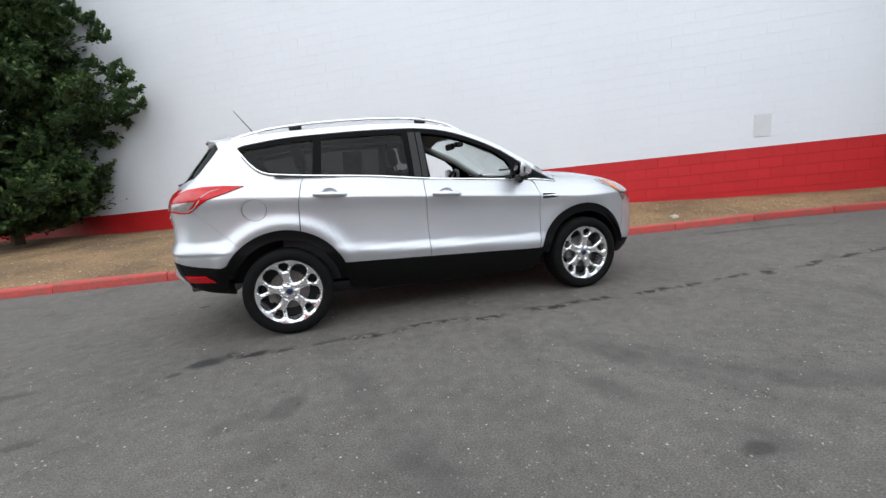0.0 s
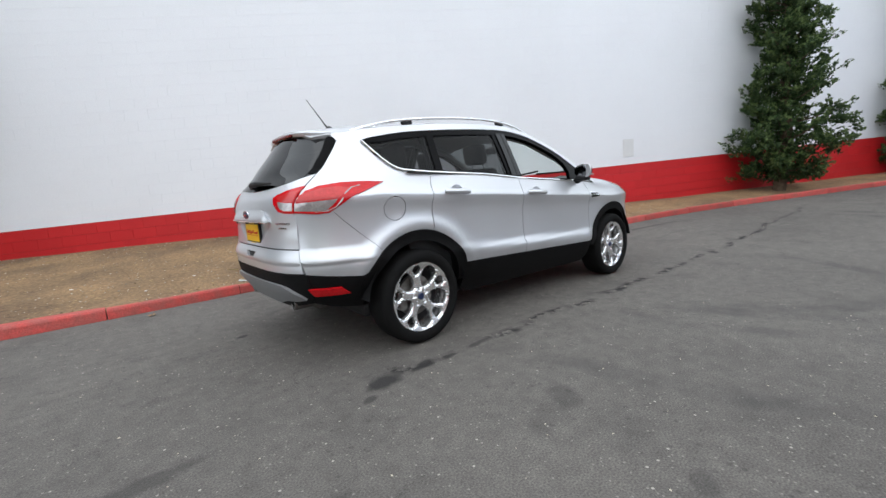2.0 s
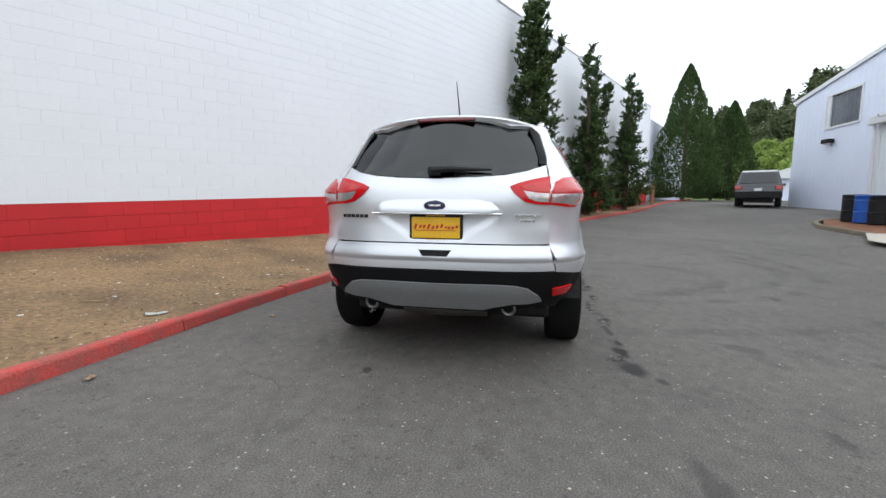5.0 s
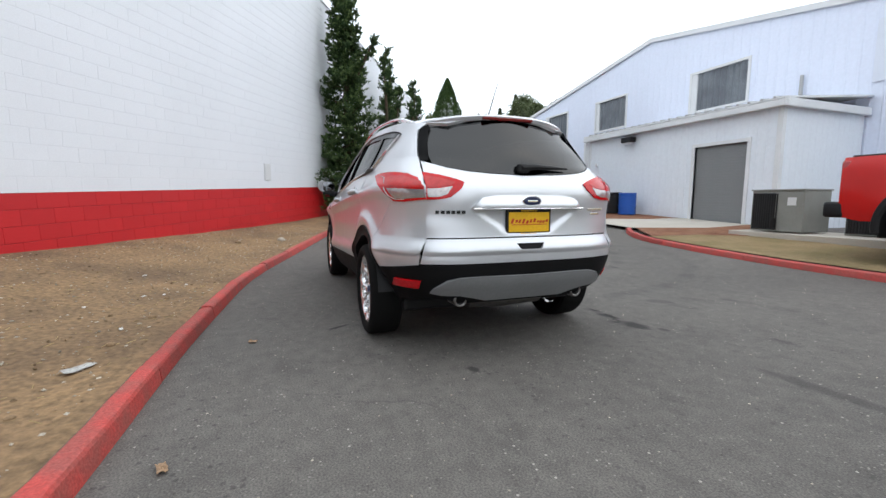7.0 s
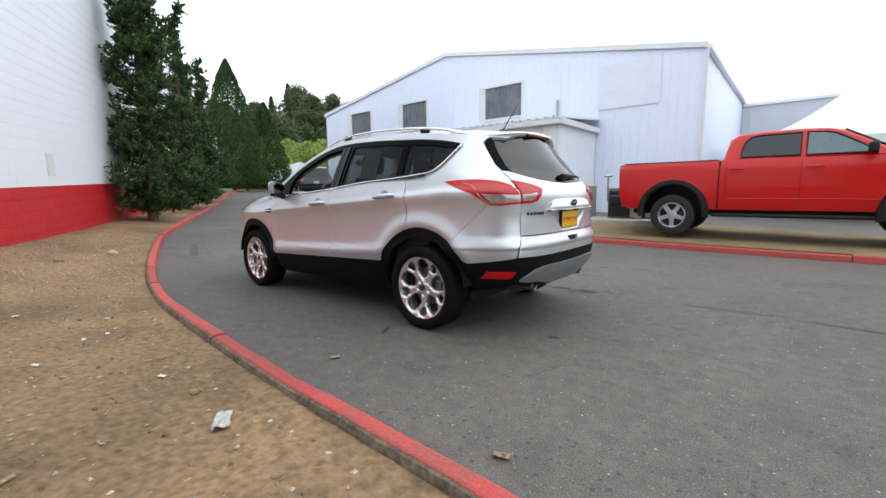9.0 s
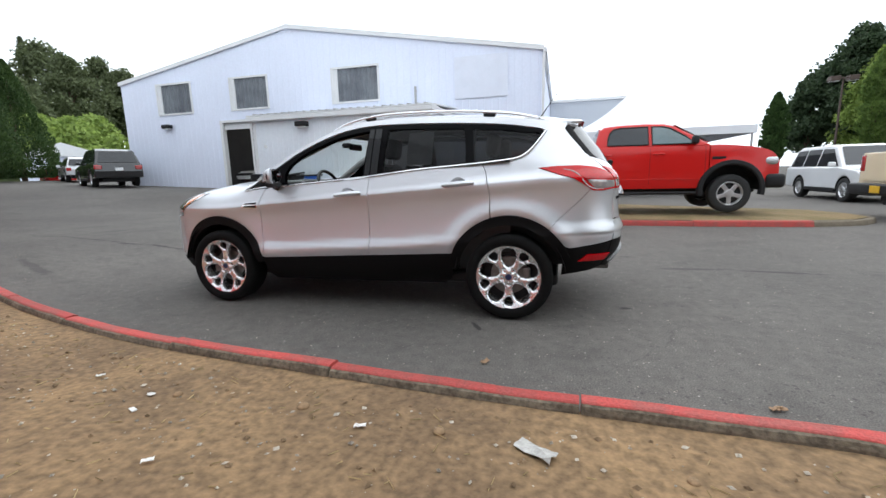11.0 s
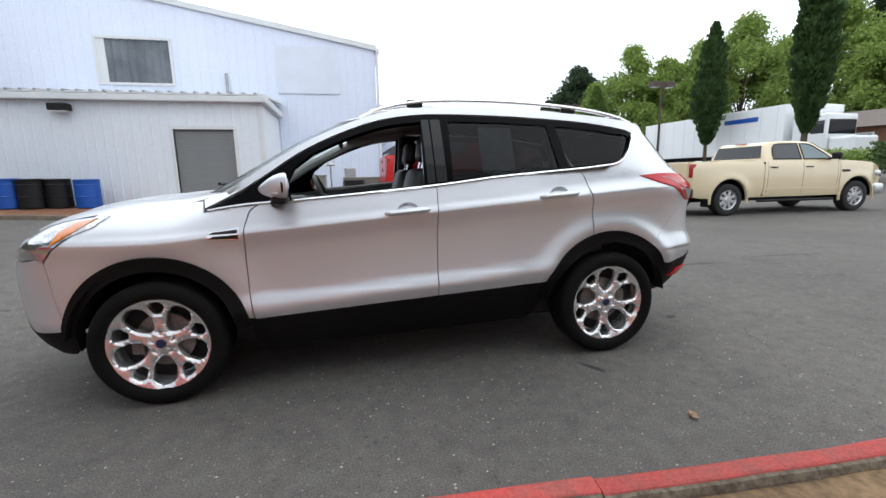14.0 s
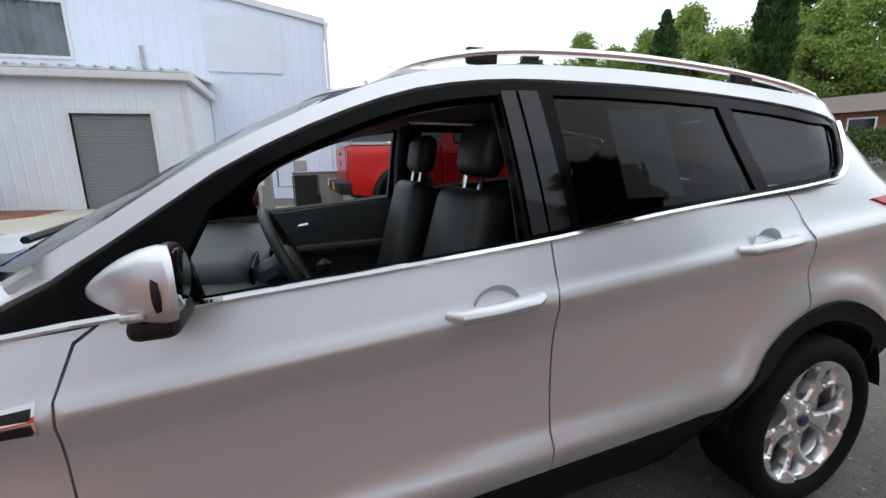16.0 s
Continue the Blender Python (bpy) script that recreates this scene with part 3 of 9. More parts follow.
OPENINGS = [(15.65, 17.7, 4.42, 5.82), (11.32, 13.35, 4.40, 5.80), (5.82, 8.0, 4.36, 5.78), (9.75, 14.05, 0.2, 3.88)]


def strips_between(x, lo, hi):
    """The solid stretches of the front at x."""
    cuts = sorted((a, b) for p, q, a, b in OPENINGS if p - 0.01 < x < q + 0.01)
    out, z = [], lo
    for a, b in cuts:
        if a > z:
            out.append((z, a))
        z = b
    out.append((z, hi))
    return out


shed = empty("steel_shed")
tagged(shed, "large white ribbed steel shed with a shallow gable roof", "building")
edges_x = sorted({X0, X1, AX, *[v for o in OPENINGS for v in o[:2]]})
for a, b in zip(edges_x, edges_x[1:]):
    mid = (a + b) / 2
    for lo, hi in strips_between(mid, -0.5, 99):
        tops = (gable_z(a), gable_z(b)) if hi == 99 else (hi, hi)
        bm = bmesh.new()
        v = [bm.verts.new((x, y, z)) for y in (FY, FY - 0.16) for x, z in ((a, lo), (b, lo), (b, tops[1]), (a, tops[0]))]
        for q in ((0, 1, 2, 3), (7, 6, 5, 4), (0, 4, 5, 1), (1, 5, 6, 2), (2, 6, 7, 3), (3, 7, 4, 0)):
            bm.faces.new([v[k] for k in q])
        bmesh.ops.recalc_face_normals(bm, faces=bm.faces)
        front = part("wall", bm, M_sheet, shed)
bm = bmesh.new()
x = X0 + 0.12
while x < X1:
    for lo, hi in strips_between(x, -0.4, gable_z(x) - 0.02):
        v = [bm.verts.new((x + dx, FY + dy, z)) for z in (lo, hi) for dx, dy in ((-0.035, -0.002), (-0.016, 0.009), (0.016, 0.009), (0.035, -0.002))]
        for q in ((0, 1, 5, 4), (1, 2, 6, 5), (2, 3, 7, 6), (4, 5, 6, 7)):
            bm.faces.new([v[k] for k in q])
    x += 0.305
bmesh.ops.recalc_face_normals(bm, faces=bm.faces)
tagged(part("ribs", bm, M_sheet, front), kind="stuff")
part("side_wall", box((X0, FY - DEEP, -0.5), (X0 + 0.16, FY - 0.16, EAVE_R)), M_sheet, shed)
part("side_wall", box((X1 - 0.16, FY - DEEP, -0.5), (X1, FY - 0.16, EAVE_L)), M_sheet, shed)
bm = bmesh.new()
y = FY - 0.3
while y > FY - DEEP:
    v = [bm.verts.new((X0 - dx, y + dy, z)) for z in (-0.3, EAVE_R - 0.02) for dy, dx in ((-0.035, -0.002), (-0.016, 0.009), (0.016, 0.009), (0.035, -0.002))]
    for q in ((0, 1, 5, 4), (1, 2, 6, 5), (2, 3, 7, 6)):
        bm.faces.new([v[k] for k in q])
    y -= 0.305
bmesh.ops.recalc_face_normals(bm, faces=bm.faces)
tagged(part("side_ribs", bm, M_sheet, shed), kind="stuff")
for xa, za, xb, zb in ((X0 - 0.06, EAVE_R - 0.012, AX, APEX), (AX, APEX, X1 + 0.06, EAVE_L - 0.012)):
    bm = bmesh.new()
    v = [bm.verts.new(p) for p in [(x, y, z + h) for h in (0.005, 0.07) for y in (FY + 0.05, FY - DEEP) for x, z in ((xa, za), (xb, zb))]]
    for q in ((0, 1, 3, 2), (4, 6, 7, 5), (0, 4, 5, 1), (2, 3, 7, 6), (0, 2, 6, 4), (1, 5, 7, 3)):
        bm.faces.new([v[k] for k in q])
    bmesh.ops.recalc_face_normals(bm, faces=bm.faces)
    part("roof", bm, M_trim, shed, "pale metal roof sheet")
    a, b = Vector((xa, FY + 0.054, za - 0.09)), Vector((xb, FY + 0.054, zb - 0.09))
    bm = bmesh.new()
    v = [bm.verts.new(p + Vector((0, dy, dz))) for p in (a, b) for dy, dz in ((0, 0), (0.03, 0), (0.03, 0.18), (0, 0.18))]
    for q in ((0, 1, 2, 3), (7, 6, 5, 4), (0, 4, 5, 1), (1, 5, 6, 2), (2, 6, 7, 3), (3, 7, 4, 0)):
        bm.faces.new([v[k] for k in q])
    bmesh.ops.recalc_face_normals(bm, faces=bm.faces)
    part("barge_board", bm, M_trim, shed, "white barge flashing along the gable")
part("gutter", box((X0 - 0.17, FY - DEEP, EAVE_R - 0.16), (X0 - 0.02, FY + 0.04, EAVE_R + 0.0), 0.02), M_trim, shed)
part("downpipe", tube([(X0 - 0.08, FY + 0.10, EAVE_R - 0.1), (X0 - 0.06, FY + 0.08, EAVE_R - 0.4), (X0 - 0.06, FY + 0.08, 0.3)], 0.05, 8), M_trim, shed, smooth=True)
part("vent_pipe", tube([(4.15, FY + 0.1, 3.5), (4.15, FY + 0.1, 4.75)], 0.05, 8), M_steel, shed, smooth=True)
# The rear wall is near-black: the workshop's unlit depth is put into its colour.
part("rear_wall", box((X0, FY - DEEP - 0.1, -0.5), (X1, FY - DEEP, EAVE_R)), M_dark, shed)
part("floor_slab", box((X0 + 0.2, FY - DEEP, 0.3), (X1 - 0.2, FY - 0.05, 0.74)), M_concrete, shed)
bm = bmesh.new()  # faded repair panel on the front
part("repair_panel", box((0.35, FY + 0.028, 4.15), (2.5, FY + 0.036, 5.75)), material("faded steel", (0.72, 0.76, 0.86), 0.4, vary=0.05, scale=2), shed)
for x0, x1, z0, z1 in OPENINGS[:3]:
    win = part("window", merged(box((x0 - 0.05, FY - 0.1, z0 - 0.05), (x0 + 0.03, FY + 0.045, z1 + 0.05)), box((x1 - 0.03, FY - 0.1, z0 - 0.05), (x1 + 0.05, FY + 0.045, z1 + 0.05)),
                                box((x0 + 0.03, FY - 0.1, z0 - 0.05), (x1 - 0.03, FY + 0.045, z0 + 0.03)), box((x0 + 0.03, FY - 0.1, z1 - 0.03), (x1 - 0.03, FY + 0.045, z1 + 0.05))), M_trim, shed, "window frame with corrugated grey translucent sheet")
    part("jamb", box((x1 - 0.26, FY - 0.06, z0 + 0.03), (x1 - 0.03, FY + 0.02, z1 - 0.03)), M_trim, win)
    bm = bmesh.new()
    steps = 64
    ring = []
    for k in range(steps + 1):
        xx = x0 + 0.03 + (x1 - 0.29 - x0) * k / steps
        yy = FY - 0.05 + 0.025 * math.cos(k / steps * math.tau * 8)
        ring.append((bm.verts.new((xx, yy, z0 + 0.03)), bm.verts.new((xx, yy, z1 - 0.03))))
    for p, q in zip(ring, ring[1:]):
        bm.faces.new((p[0], q[0], q[1], p[1]))
    part("corrugated_pane", bm, M_panel_dark, win)
# the vehicle opening: frame, rolled door, bare workshop behind
ox0, ox1, _, oz = OPENINGS[3]
part("opening_frame", merged(box((ox1 - 0.05, FY - 0.2, 0.3), (ox1 + 0.09, FY + 0.04, oz + 0.06)), box((ox0 - 0.09, FY - 0.2, 0.3), (ox0 + 0.05, FY + 0.04, oz + 0.06)), box((ox0 + 0.05, FY - 0.2, oz - 0.04), (ox1 - 0.05, FY + 0.04, oz + 0.06))), M_trim, shed)
part("rolled_door", merged(*[box((ox0 + 0.06, FY - 0.17, oz - 0.05 - 0.075 * (k + 1)), (ox1 - 0.06, FY - 0.08, oz - 0.055 - 0.075 * k), 0.012) for k in range(4)]), M_trim, shed)
M_tube = bpy.data.materials.new("fluorescent tube")
M_tube.use_nodes = True
M_tube.node_tree.nodes["Principled BSDF"].inputs["Emission Color"].default_value = (1, 0.97, 0.92, 1)
M_tube.node_tree.nodes["Principled BSDF"].inputs["Emission Strength"].default_value = 30.0
for k in range(4):
    strip = empty("strip_light", Matrix.Translation((10.6 + k * 1.0, FY - 3.0 - 1.1 * (k % 2), 4.3)))
    part("batten", box((-0.75, -0.06, 0.03), (0.75, 0.06, 0.1), 0.01), M_trim, strip)
    part("tube", box((-0.7, -0.03, 0.0), (0.7, 0.03, 0.03), 0.008), M_tube, strip)
    part("hanger", box((-0.01, -0.01, 0.1), (0.01, 0.01, 0.45)), M_steel, strip)
    tagged(strip, "lit fluorescent strip light hanging inside the workshop", "strip light", "workshop lights")
# Linings and lid are added; their near-black holds the workshop's unlit depth.
part("dark_lining", box((ox1 + 0.6, FY - 9.0, 0.74), (ox1 + 0.7, FY - 0.2, 5.9)), M_dark, shed)
part("dark_lining", box((ox0 - 0.7, FY - 9.0, 0.74), (ox0 - 0.6, FY - 0.2, 5.9)), M_dark, shed)
part("dark_lining", box((ox0 - 0.6, FY - 9.1, 0.74), (ox1 + 0.6, FY - 9.0, 5.9)), M_dark, shed)
part("dark_lid", box((ox0 - 0.6, FY - 9.0, 4.75), (ox1 + 0.6, FY - 0.2, 4.9)), M_dark, shed)
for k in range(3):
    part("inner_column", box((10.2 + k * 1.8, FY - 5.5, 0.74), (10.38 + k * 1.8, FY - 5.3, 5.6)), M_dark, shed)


def wall_pack(x, z, y=FY + 0.03):
    lamp = empty("wall_lamp", Matrix.Translation((x, y, z)))
    part("housing", box((-0.22, 0, -0.02), (0.22, 0.28, 0.16), 0.03), M_black, lamp)
    part("lens", box((-0.17, 0.03, -0.06), (0.17, 0.24, -0.015), 0.015), M_trim, lamp)
    return tagged(lamp, "dark box-shaped wall lamp on a white steel wall", "wall lamp", "wall lamps")


wall_pack(17.2, 3.75), wall_pack(7.4, 3.02, -10.02)

# ---- the low shed against it ----
annex = empty("low_shed")
tagged(annex, "low white ribbed steel lean-to with a grey roller door", "building")
AY, AX0, AX1, AZ = -10.05, 2.57, 9.6, 3.42
DOOR = (3.36, 4.9, 0.34, 2.56)
for bm in (box((AX0, AY - 0.12, -0.2), (DOOR[0], AY, AZ)), box((DOOR[1], AY - 0.12, -0.2), (AX1, AY, AZ)), box((DOOR[0], AY - 0.12, DOOR[3]), (DOOR[1], AY, AZ)),
            box((DOOR[0], AY - 0.12, -0.2), (DOOR[1], AY, DOOR[2])), box((AX0, FY + 0.03, -0.2), (AX0 + 0.12, AY - 0.12, AZ)), box((AX1 - 0.12, FY + 0.03, -0.2), (AX1, AY - 0.12, AZ))):
    annex_wall = part("wall", bm, M_sheet_warm, annex)
bm = bmesh.new()
x = AX0 + 0.1
while x < AX1:
    for lo, hi in ([(DOOR[3] + 0.1, AZ)] if DOOR[0] - 0.12 < x < DOOR[1] + 0.12 else [(0.2, AZ)]):
        v = [bm.verts.new((x + dx, AY + dy, z)) for z in (lo, hi) for dx, dy in ((-0.03, -0.002), (-0.014, 0.008), (0.014, 0.008), (0.03, -0.002))]
        for q in ((0, 1, 5, 4), (1, 2, 6, 5), (2, 3, 7, 6)):
            bm.faces.new([v[k] for k in q])
    x += 0.229
y = AY - 0.2
while y > FY + 0.1:
    v = [bm.verts.new((AX0 - dx, y + dy, z)) for z in (0.1, AZ) for dy, dx in ((-0.03, -0.002), (-0.014, 0.008), (0.014, 0.008), (0.03, -0.002))]
    for q in ((0, 1, 5, 4), (1, 2, 6, 5), (2, 3, 7, 6)):
        bm.faces.new([v[k] for k in q])
    y -= 0.229
bmesh.ops.recalc_face_normals(bm, faces=bm.faces)
tagged(part("ribs", bm, M_sheet_warm, annex_wall), kind="stuff")
bm = bmesh.new()
v = [bm.verts.new(p) for p in [(x, y, z + h) for h in (0.0, 0.05) for x in (AX0 - 0.14, AX1 + 0.14) for y, z in ((AY + 0.2, AZ + 0.03), (FY + 0.03, AZ + 0.35))]]
for q in ((0, 1, 3, 2), (4, 6, 7, 5), (0, 4, 5, 1), (2, 3, 7, 6), (0, 2, 6, 4), (1, 5, 7, 3)):
    bm.faces.new([v[k] for k in q])
bmesh.ops.recalc_face_normals(bm, faces=bm.faces)
annex_roof = part("roof", bm, M_trim, annex)
for k in range(int((AX1 - AX0) / 0.305)):
    xx = AX0 + 0.1 + k * 0.305
    bm = bmesh.new()
    v = [bm.verts.new((xx + dx, y, z + dz)) for y, z in ((AY + 0.22, AZ + 0.08), (FY + 0.05, AZ + 0.40)) for dx, dz in ((-0.04, -0.01), (-0.02, 0.035), (0.02, 0.035), (0.04, -0.01))]
    for q in ((0, 1, 5, 4), (1, 2, 6, 5), (2, 3, 7, 6), (0, 3, 2, 1)):
        bm.faces.new([v[j] for j in q])
    bmesh.ops.recalc_face_normals(bm, faces=bm.faces)
    part("roof_rib", bm, M_steel, annex_roof)
part("gutter", box((AX0 - 0.16, AY + 0.06, AZ - 0.14), (AX1 + 0.16, AY + 0.215, AZ + 0.02), 0.02), M_trim, annex, "white eaves gutter")
part("gutter", box((AX0 - 0.16, FY + 0.05, AZ - 0.14), (AX0 - 0.02, AY + 0.06, AZ + 0.06), 0.02), M_trim, annex)
part("downpipe", tube([(AX1 + 0.06, AY + 0.1, AZ - 0.1), (AX1 + 0.06, AY + 0.06, AZ - 0.35), (AX1 + 0.06, AY + 0.06, 0.6)], 0.04, 8), M_trim, annex, smooth=True)
part("corner_trim", box((AX0 - 0.03, AY - 0.1, 0.1), (AX0 + 0.1, AY + 0.028, AZ - 0.14), 0.005), M_trim, annex)
part("corner_trim", box((AX1 - 0.1, AY - 0.1, 0.3), (AX1 + 0.03, AY + 0.028, AZ - 0.14), 0.005), M_trim, annex)
d0, d1, dz0, dz1 = DOOR
rdoor = part("roller_door", box((d0 + 0.005, AY - 0.10, dz0 + 0.005), (d1 - 0.005, AY - 0.085, dz1)), M_grey_door, annex, "closed grey roller door of fine slats")
slat = part("slat", box((d0 + 0.01, AY - 0.088, dz0 + 0.01), (d1 - 0.01, AY - 0.06, dz0 + 0.081), 0.006, segments=1), M_grey_door, rdoor)
for k in range(1, 29):
    ob = new("slat", slat.data)
    ob.parent = rdoor
    ob.location.z = k * 0.0745
part("door_frame", merged(box((d0 - 0.09, AY - 0.1, 0.2), (d0, AY + 0.035, dz1 + 0.09)), box((d1, AY - 0.1, 0.2), (d1 + 0.09, AY + 0.035, dz1 + 0.09)), box((d0, AY - 0.1, dz1), (d1, AY + 0.035, dz1 + 0.09))), M_trim, rdoor)
part("sensor", box((9.05, AY, 2.3), (9.15, AY + 0.09, 2.42), 0.02), M_trim, annex)


# ---- drums and plant beside the low shed ----
def drum(x, y, mat, label, h=0.73, r=0.275):
    prof = [(r - 0.02, 0), (r, 0.02), (r, 0.28), (r + 0.012, 0.295), (r, 0.31), (r, 0.57), (r + 0.012, 0.585), (r, 0.60), (r, h - 0.03), (r + 0.01, h - 0.015), (r - 0.01, h), (r - 0.03, h - 0.02), (0.0, h - 0.02)]
    ob = empty("drum", Matrix.Translation((x, y, ground_z(x, y) + 0.09)))
    part("barrel", lathe(prof, 24), mat, ob, smooth=True)
    part("bung", lathe([(0.035, 0), (0.035, 0.02), (0, 0.02)], 10, m=Matrix.Translation((r * 0.6, 0, h - 0.02))), M_black, ob)
    return tagged(ob, label, "drum", "drums by the shed")


drum(6.85, -9.45, M_blue, "blue plastic drum standing on the mulch")
drum(7.48, -9.42, M_black, "black plastic drum standing on the mulch")
drum(7.95, -9.22, M_black, "black plastic drum standing on the mulch")
drum(8.42, -9.20, M_blue, "blue plastic drum standing on the mulch")
drum(8.95, -9.25, M_black, "black plastic drum standing on the mulch")


def condenser(x, y, w, d, h, label, turn=0.0):
    ob = empty("condenser", Matrix.Translation((x, y, ground_z(x, y) + 0.17)) @ Matrix.Rotation(radians(turn), 4, "Z"))
    part("case", box((-w / 2, -d / 2, 0.02), (w / 2, d / 2, h), 0.015), M_beige, ob)
    for k in range(int(w * 0.5 / 0.045)):  # the coil grille takes one half of the front
        xx = w / 2 - 0.05 - k * 0.045
        part("fin", box((xx - 0.018, d / 2, 0.06), (xx, d / 2 + 0.02, h - 0.06), 0.003, segments=1), M_black, ob)
    part("grille_back", box((0.02, d / 2 - 0.002, 0.05), (w / 2 - 0.02, d / 2 + 0.006, h - 0.05)), M_dark, ob)
    part("rating_label", box((-w * 0.36, d / 2, h - 0.30), (-w * 0.20, d / 2 + 0.004, h - 0.14)), M_trim, ob)
    part("service_valve", box((-0.03, d / 2, 0.05), (0.05, d / 2 + 0.10, 0.30), 0.02), M_black, ob)
    part("lid", box((-w / 2 - 0.02, -d / 2 - 0.02, h), (w / 2 + 0.02, d / 2 + 0.025, h + 0.03), 0.01), M_beige, ob)
    for k in range(int(d / 0.09)):
        yy = -d / 2 + 0.05 + k * 0.09
        part("fin", box((w / 2, yy, 0.08), (w / 2 + 0.02, yy + 0.035, h - 0.08), 0.004, segments=1), M_black, ob)
    return tagged(ob, label, "condenser", "cooling plant")


condenser(1.35, -8.55, 1.0, 0.85, 0.86, "square beige cooling unit with louvred sides on a slab")
condenser(-0.15, -9.0, 1.1, 0.8, 0.80, "long beige cooling unit beside its twin")
tagged(from_bm("slab", box((-1.2, -9.3, 0.2), (2.2, -7.95, ground_z(0.5, -8.6) + 0.18), 0.01), M_concrete), "thin concrete slab under the cooling units", "slab", kind="structure")
meter = empty("gas_meter", Matrix.Translation((0.2, -9.6, ground_z(0.2, -9.6) + 0.1)))
part("body", box((-0.16, -0.1, 0.75), (0.16, 0.1, 1.15), 0.04), M_steel, meter)
part("pipe", tube([(-0.1, 0, 0), (-0.1, 0, 0.7), (-0.1, 0, 0.78)], 0.025, 8), M_steel, meter, smooth=True)
part("pipe", tube([(0.1, 0, 0.76), (0.1, 0, 0.5), (0.55, 0, 0.5), (0.55, 0, 1.2)], 0.025, 8), M_steel, meter, smooth=True)
part("regulator", lathe([(0, 0), (0.1, 0.0), (0.13, 0.03), (0.1, 0.07), (0.03, 0.1), (0, 0.1)], 16, m=Matrix.Translation((0.55, 0, 1.2))), M_steel, meter, smooth=True)
tagged(meter, "grey gas meter with bent pipes by the shed", "gas meter")
part_block = empty("utility_box", Matrix.Translation((-0.35, -9.75, ground_z(-0.3, -9.7) + 0.1)))
part("body", box((-0.2, -0.2, 0), (0.2, 0.2, 0.42), 0.03), M_concrete, part_block)
part("lid", box((-0.22, -0.22, 0.42), (0.22, 0.22, 0.47), 0.015), M_concrete, part_block)
tagged(part_block, "small square concrete box beside the shed", "utility box")

# ---- parked vehicles ----
M_red_paint = material("red truck paint", (0.55, 0.008, 0.006), 0.32, vary=0.03, scale=2, coat=0.35, spec=0.3)
M_tan_paint = material("sand coloured truck paint", (0.77, 0.63, 0.41), 0.3, vary=0.03, scale=2, coat=1.0)
M_white_paint = material("white car paint", (0.75, 0.76, 0.77), 0.3, vary=0.03, scale=2, coat=1.0)
M_black_paint = material("black car paint", (0.012, 0.012, 0.014), 0.2, vary=0.03, scale=2, coat=1.0)
M_far_glass = material("tinted glazing", (0.015, 0.018, 0.022), 0.06, vary=0.1, scale=2, coat=0.25)
M_side_glass = material("greenish glazing", (0.07, 0.12, 0.13), 0.06, vary=0.15, scale=2, coat=1.0)
M_tyre_far = material("weathered tyre", (0.018, 0.018, 0.018), 0.8, vary=0.15, scale=9)
M_alloy_far = material("grey alloy", (0.62, 0.62, 0.63), 0.3, metal=0.9, vary=0.1, scale=8)
M_tail_far = material("red tail lens", (0.40, 0.012, 0.012), 0.15, vary=0.1, scale=10, coat=1.0)


def swept_profile(profile, half, bevel=0.03, tuck=None):
    """A body from a side outline of (x, z), as wide as half; tuck(z) narrows it with height."""
    bm = bmesh.new()
    ends = []
    for s in (1, -1):
        ends.append([bm.verts.new((x, s * half * (tuck(z) if tuck else 1.0), z)) for x, z in profile])
    n = len(profile)
    for k in range(n):
        bm.faces.new((ends[0][k], ends[1][k], ends[1][(k + 1) % n], ends[0][(k + 1) % n]))
    bm.faces.new(ends[0][::-1]), bm.faces.new(ends[1])
    bmesh.ops.recalc_face_normals(bm, faces=bm.faces)
    if bevel:
        long_edges = [e for e in bm.edges if len({v.co.y > 0 for v in e.verts}) == 1]
        bmesh.ops.bevel(bm, geom=long_edges, offset=bevel, segments=3, affect="EDGES", profile=0.6)
    return bm


def far_wheel(x, y, z, r, width, parent, spokes=6, m_rim=None):
    s = 1 if y > 0 else -1
    w = empty("wheel", Matrix.Translation((x, y, z)))
    w.parent = parent
    o = -s * width
    rr = r * 0.62
    part("tyre", lathe([(rr, 0), (rr + 0.02, s * 0.012), (r - 0.04, s * 0.012), (r - 0.008, -s * 0.01), (r, -s * 0.05), (r, o + s * 0.05), (r - 0.03, o), (rr, o)], 36, axis="y"), M_tyre_far, w, smooth=True)
    part("rim", lathe([(rr - 0.03, -s * 0.06), (rr - 0.045, -s * 0.09), (0.0, -s * 0.10)], 36, axis="y"), M_dark, w, smooth=True)
    part("rim_ring", lathe([(rr + 0.004, -s * 0.002), (rr - 0.006, s * 0.004), (rr - 0.028, -s * 0.02), (rr - 0.032, -s * 0.06)], 36, axis="y"), m_rim or M_alloy_far, w, smooth=True)
    for k in range(spokes):
        a = math.tau * k / spokes + 0.3
        sp = box((0.03, -0.012, -0.042), (rr - 0.02, 0.012, 0.042), 0.006, segments=1)
        bmesh.ops.transform(sp, matrix=Matrix.Translation((0, -s * 0.03, 0)) @ Matrix.Rotation(a, 4, "Y"), verts=sp.verts)
        part("spoke", sp, m_rim or M_alloy_far, w)
    part("hub_cap", lathe([(0.0, s * 0.0), (0.07, -s * 0.005), (0.095, -s * 0.03), (0.095, -s * 0.06)], 18, axis="y"), m_rim or M_alloy_far, w, smooth=True)
    return w


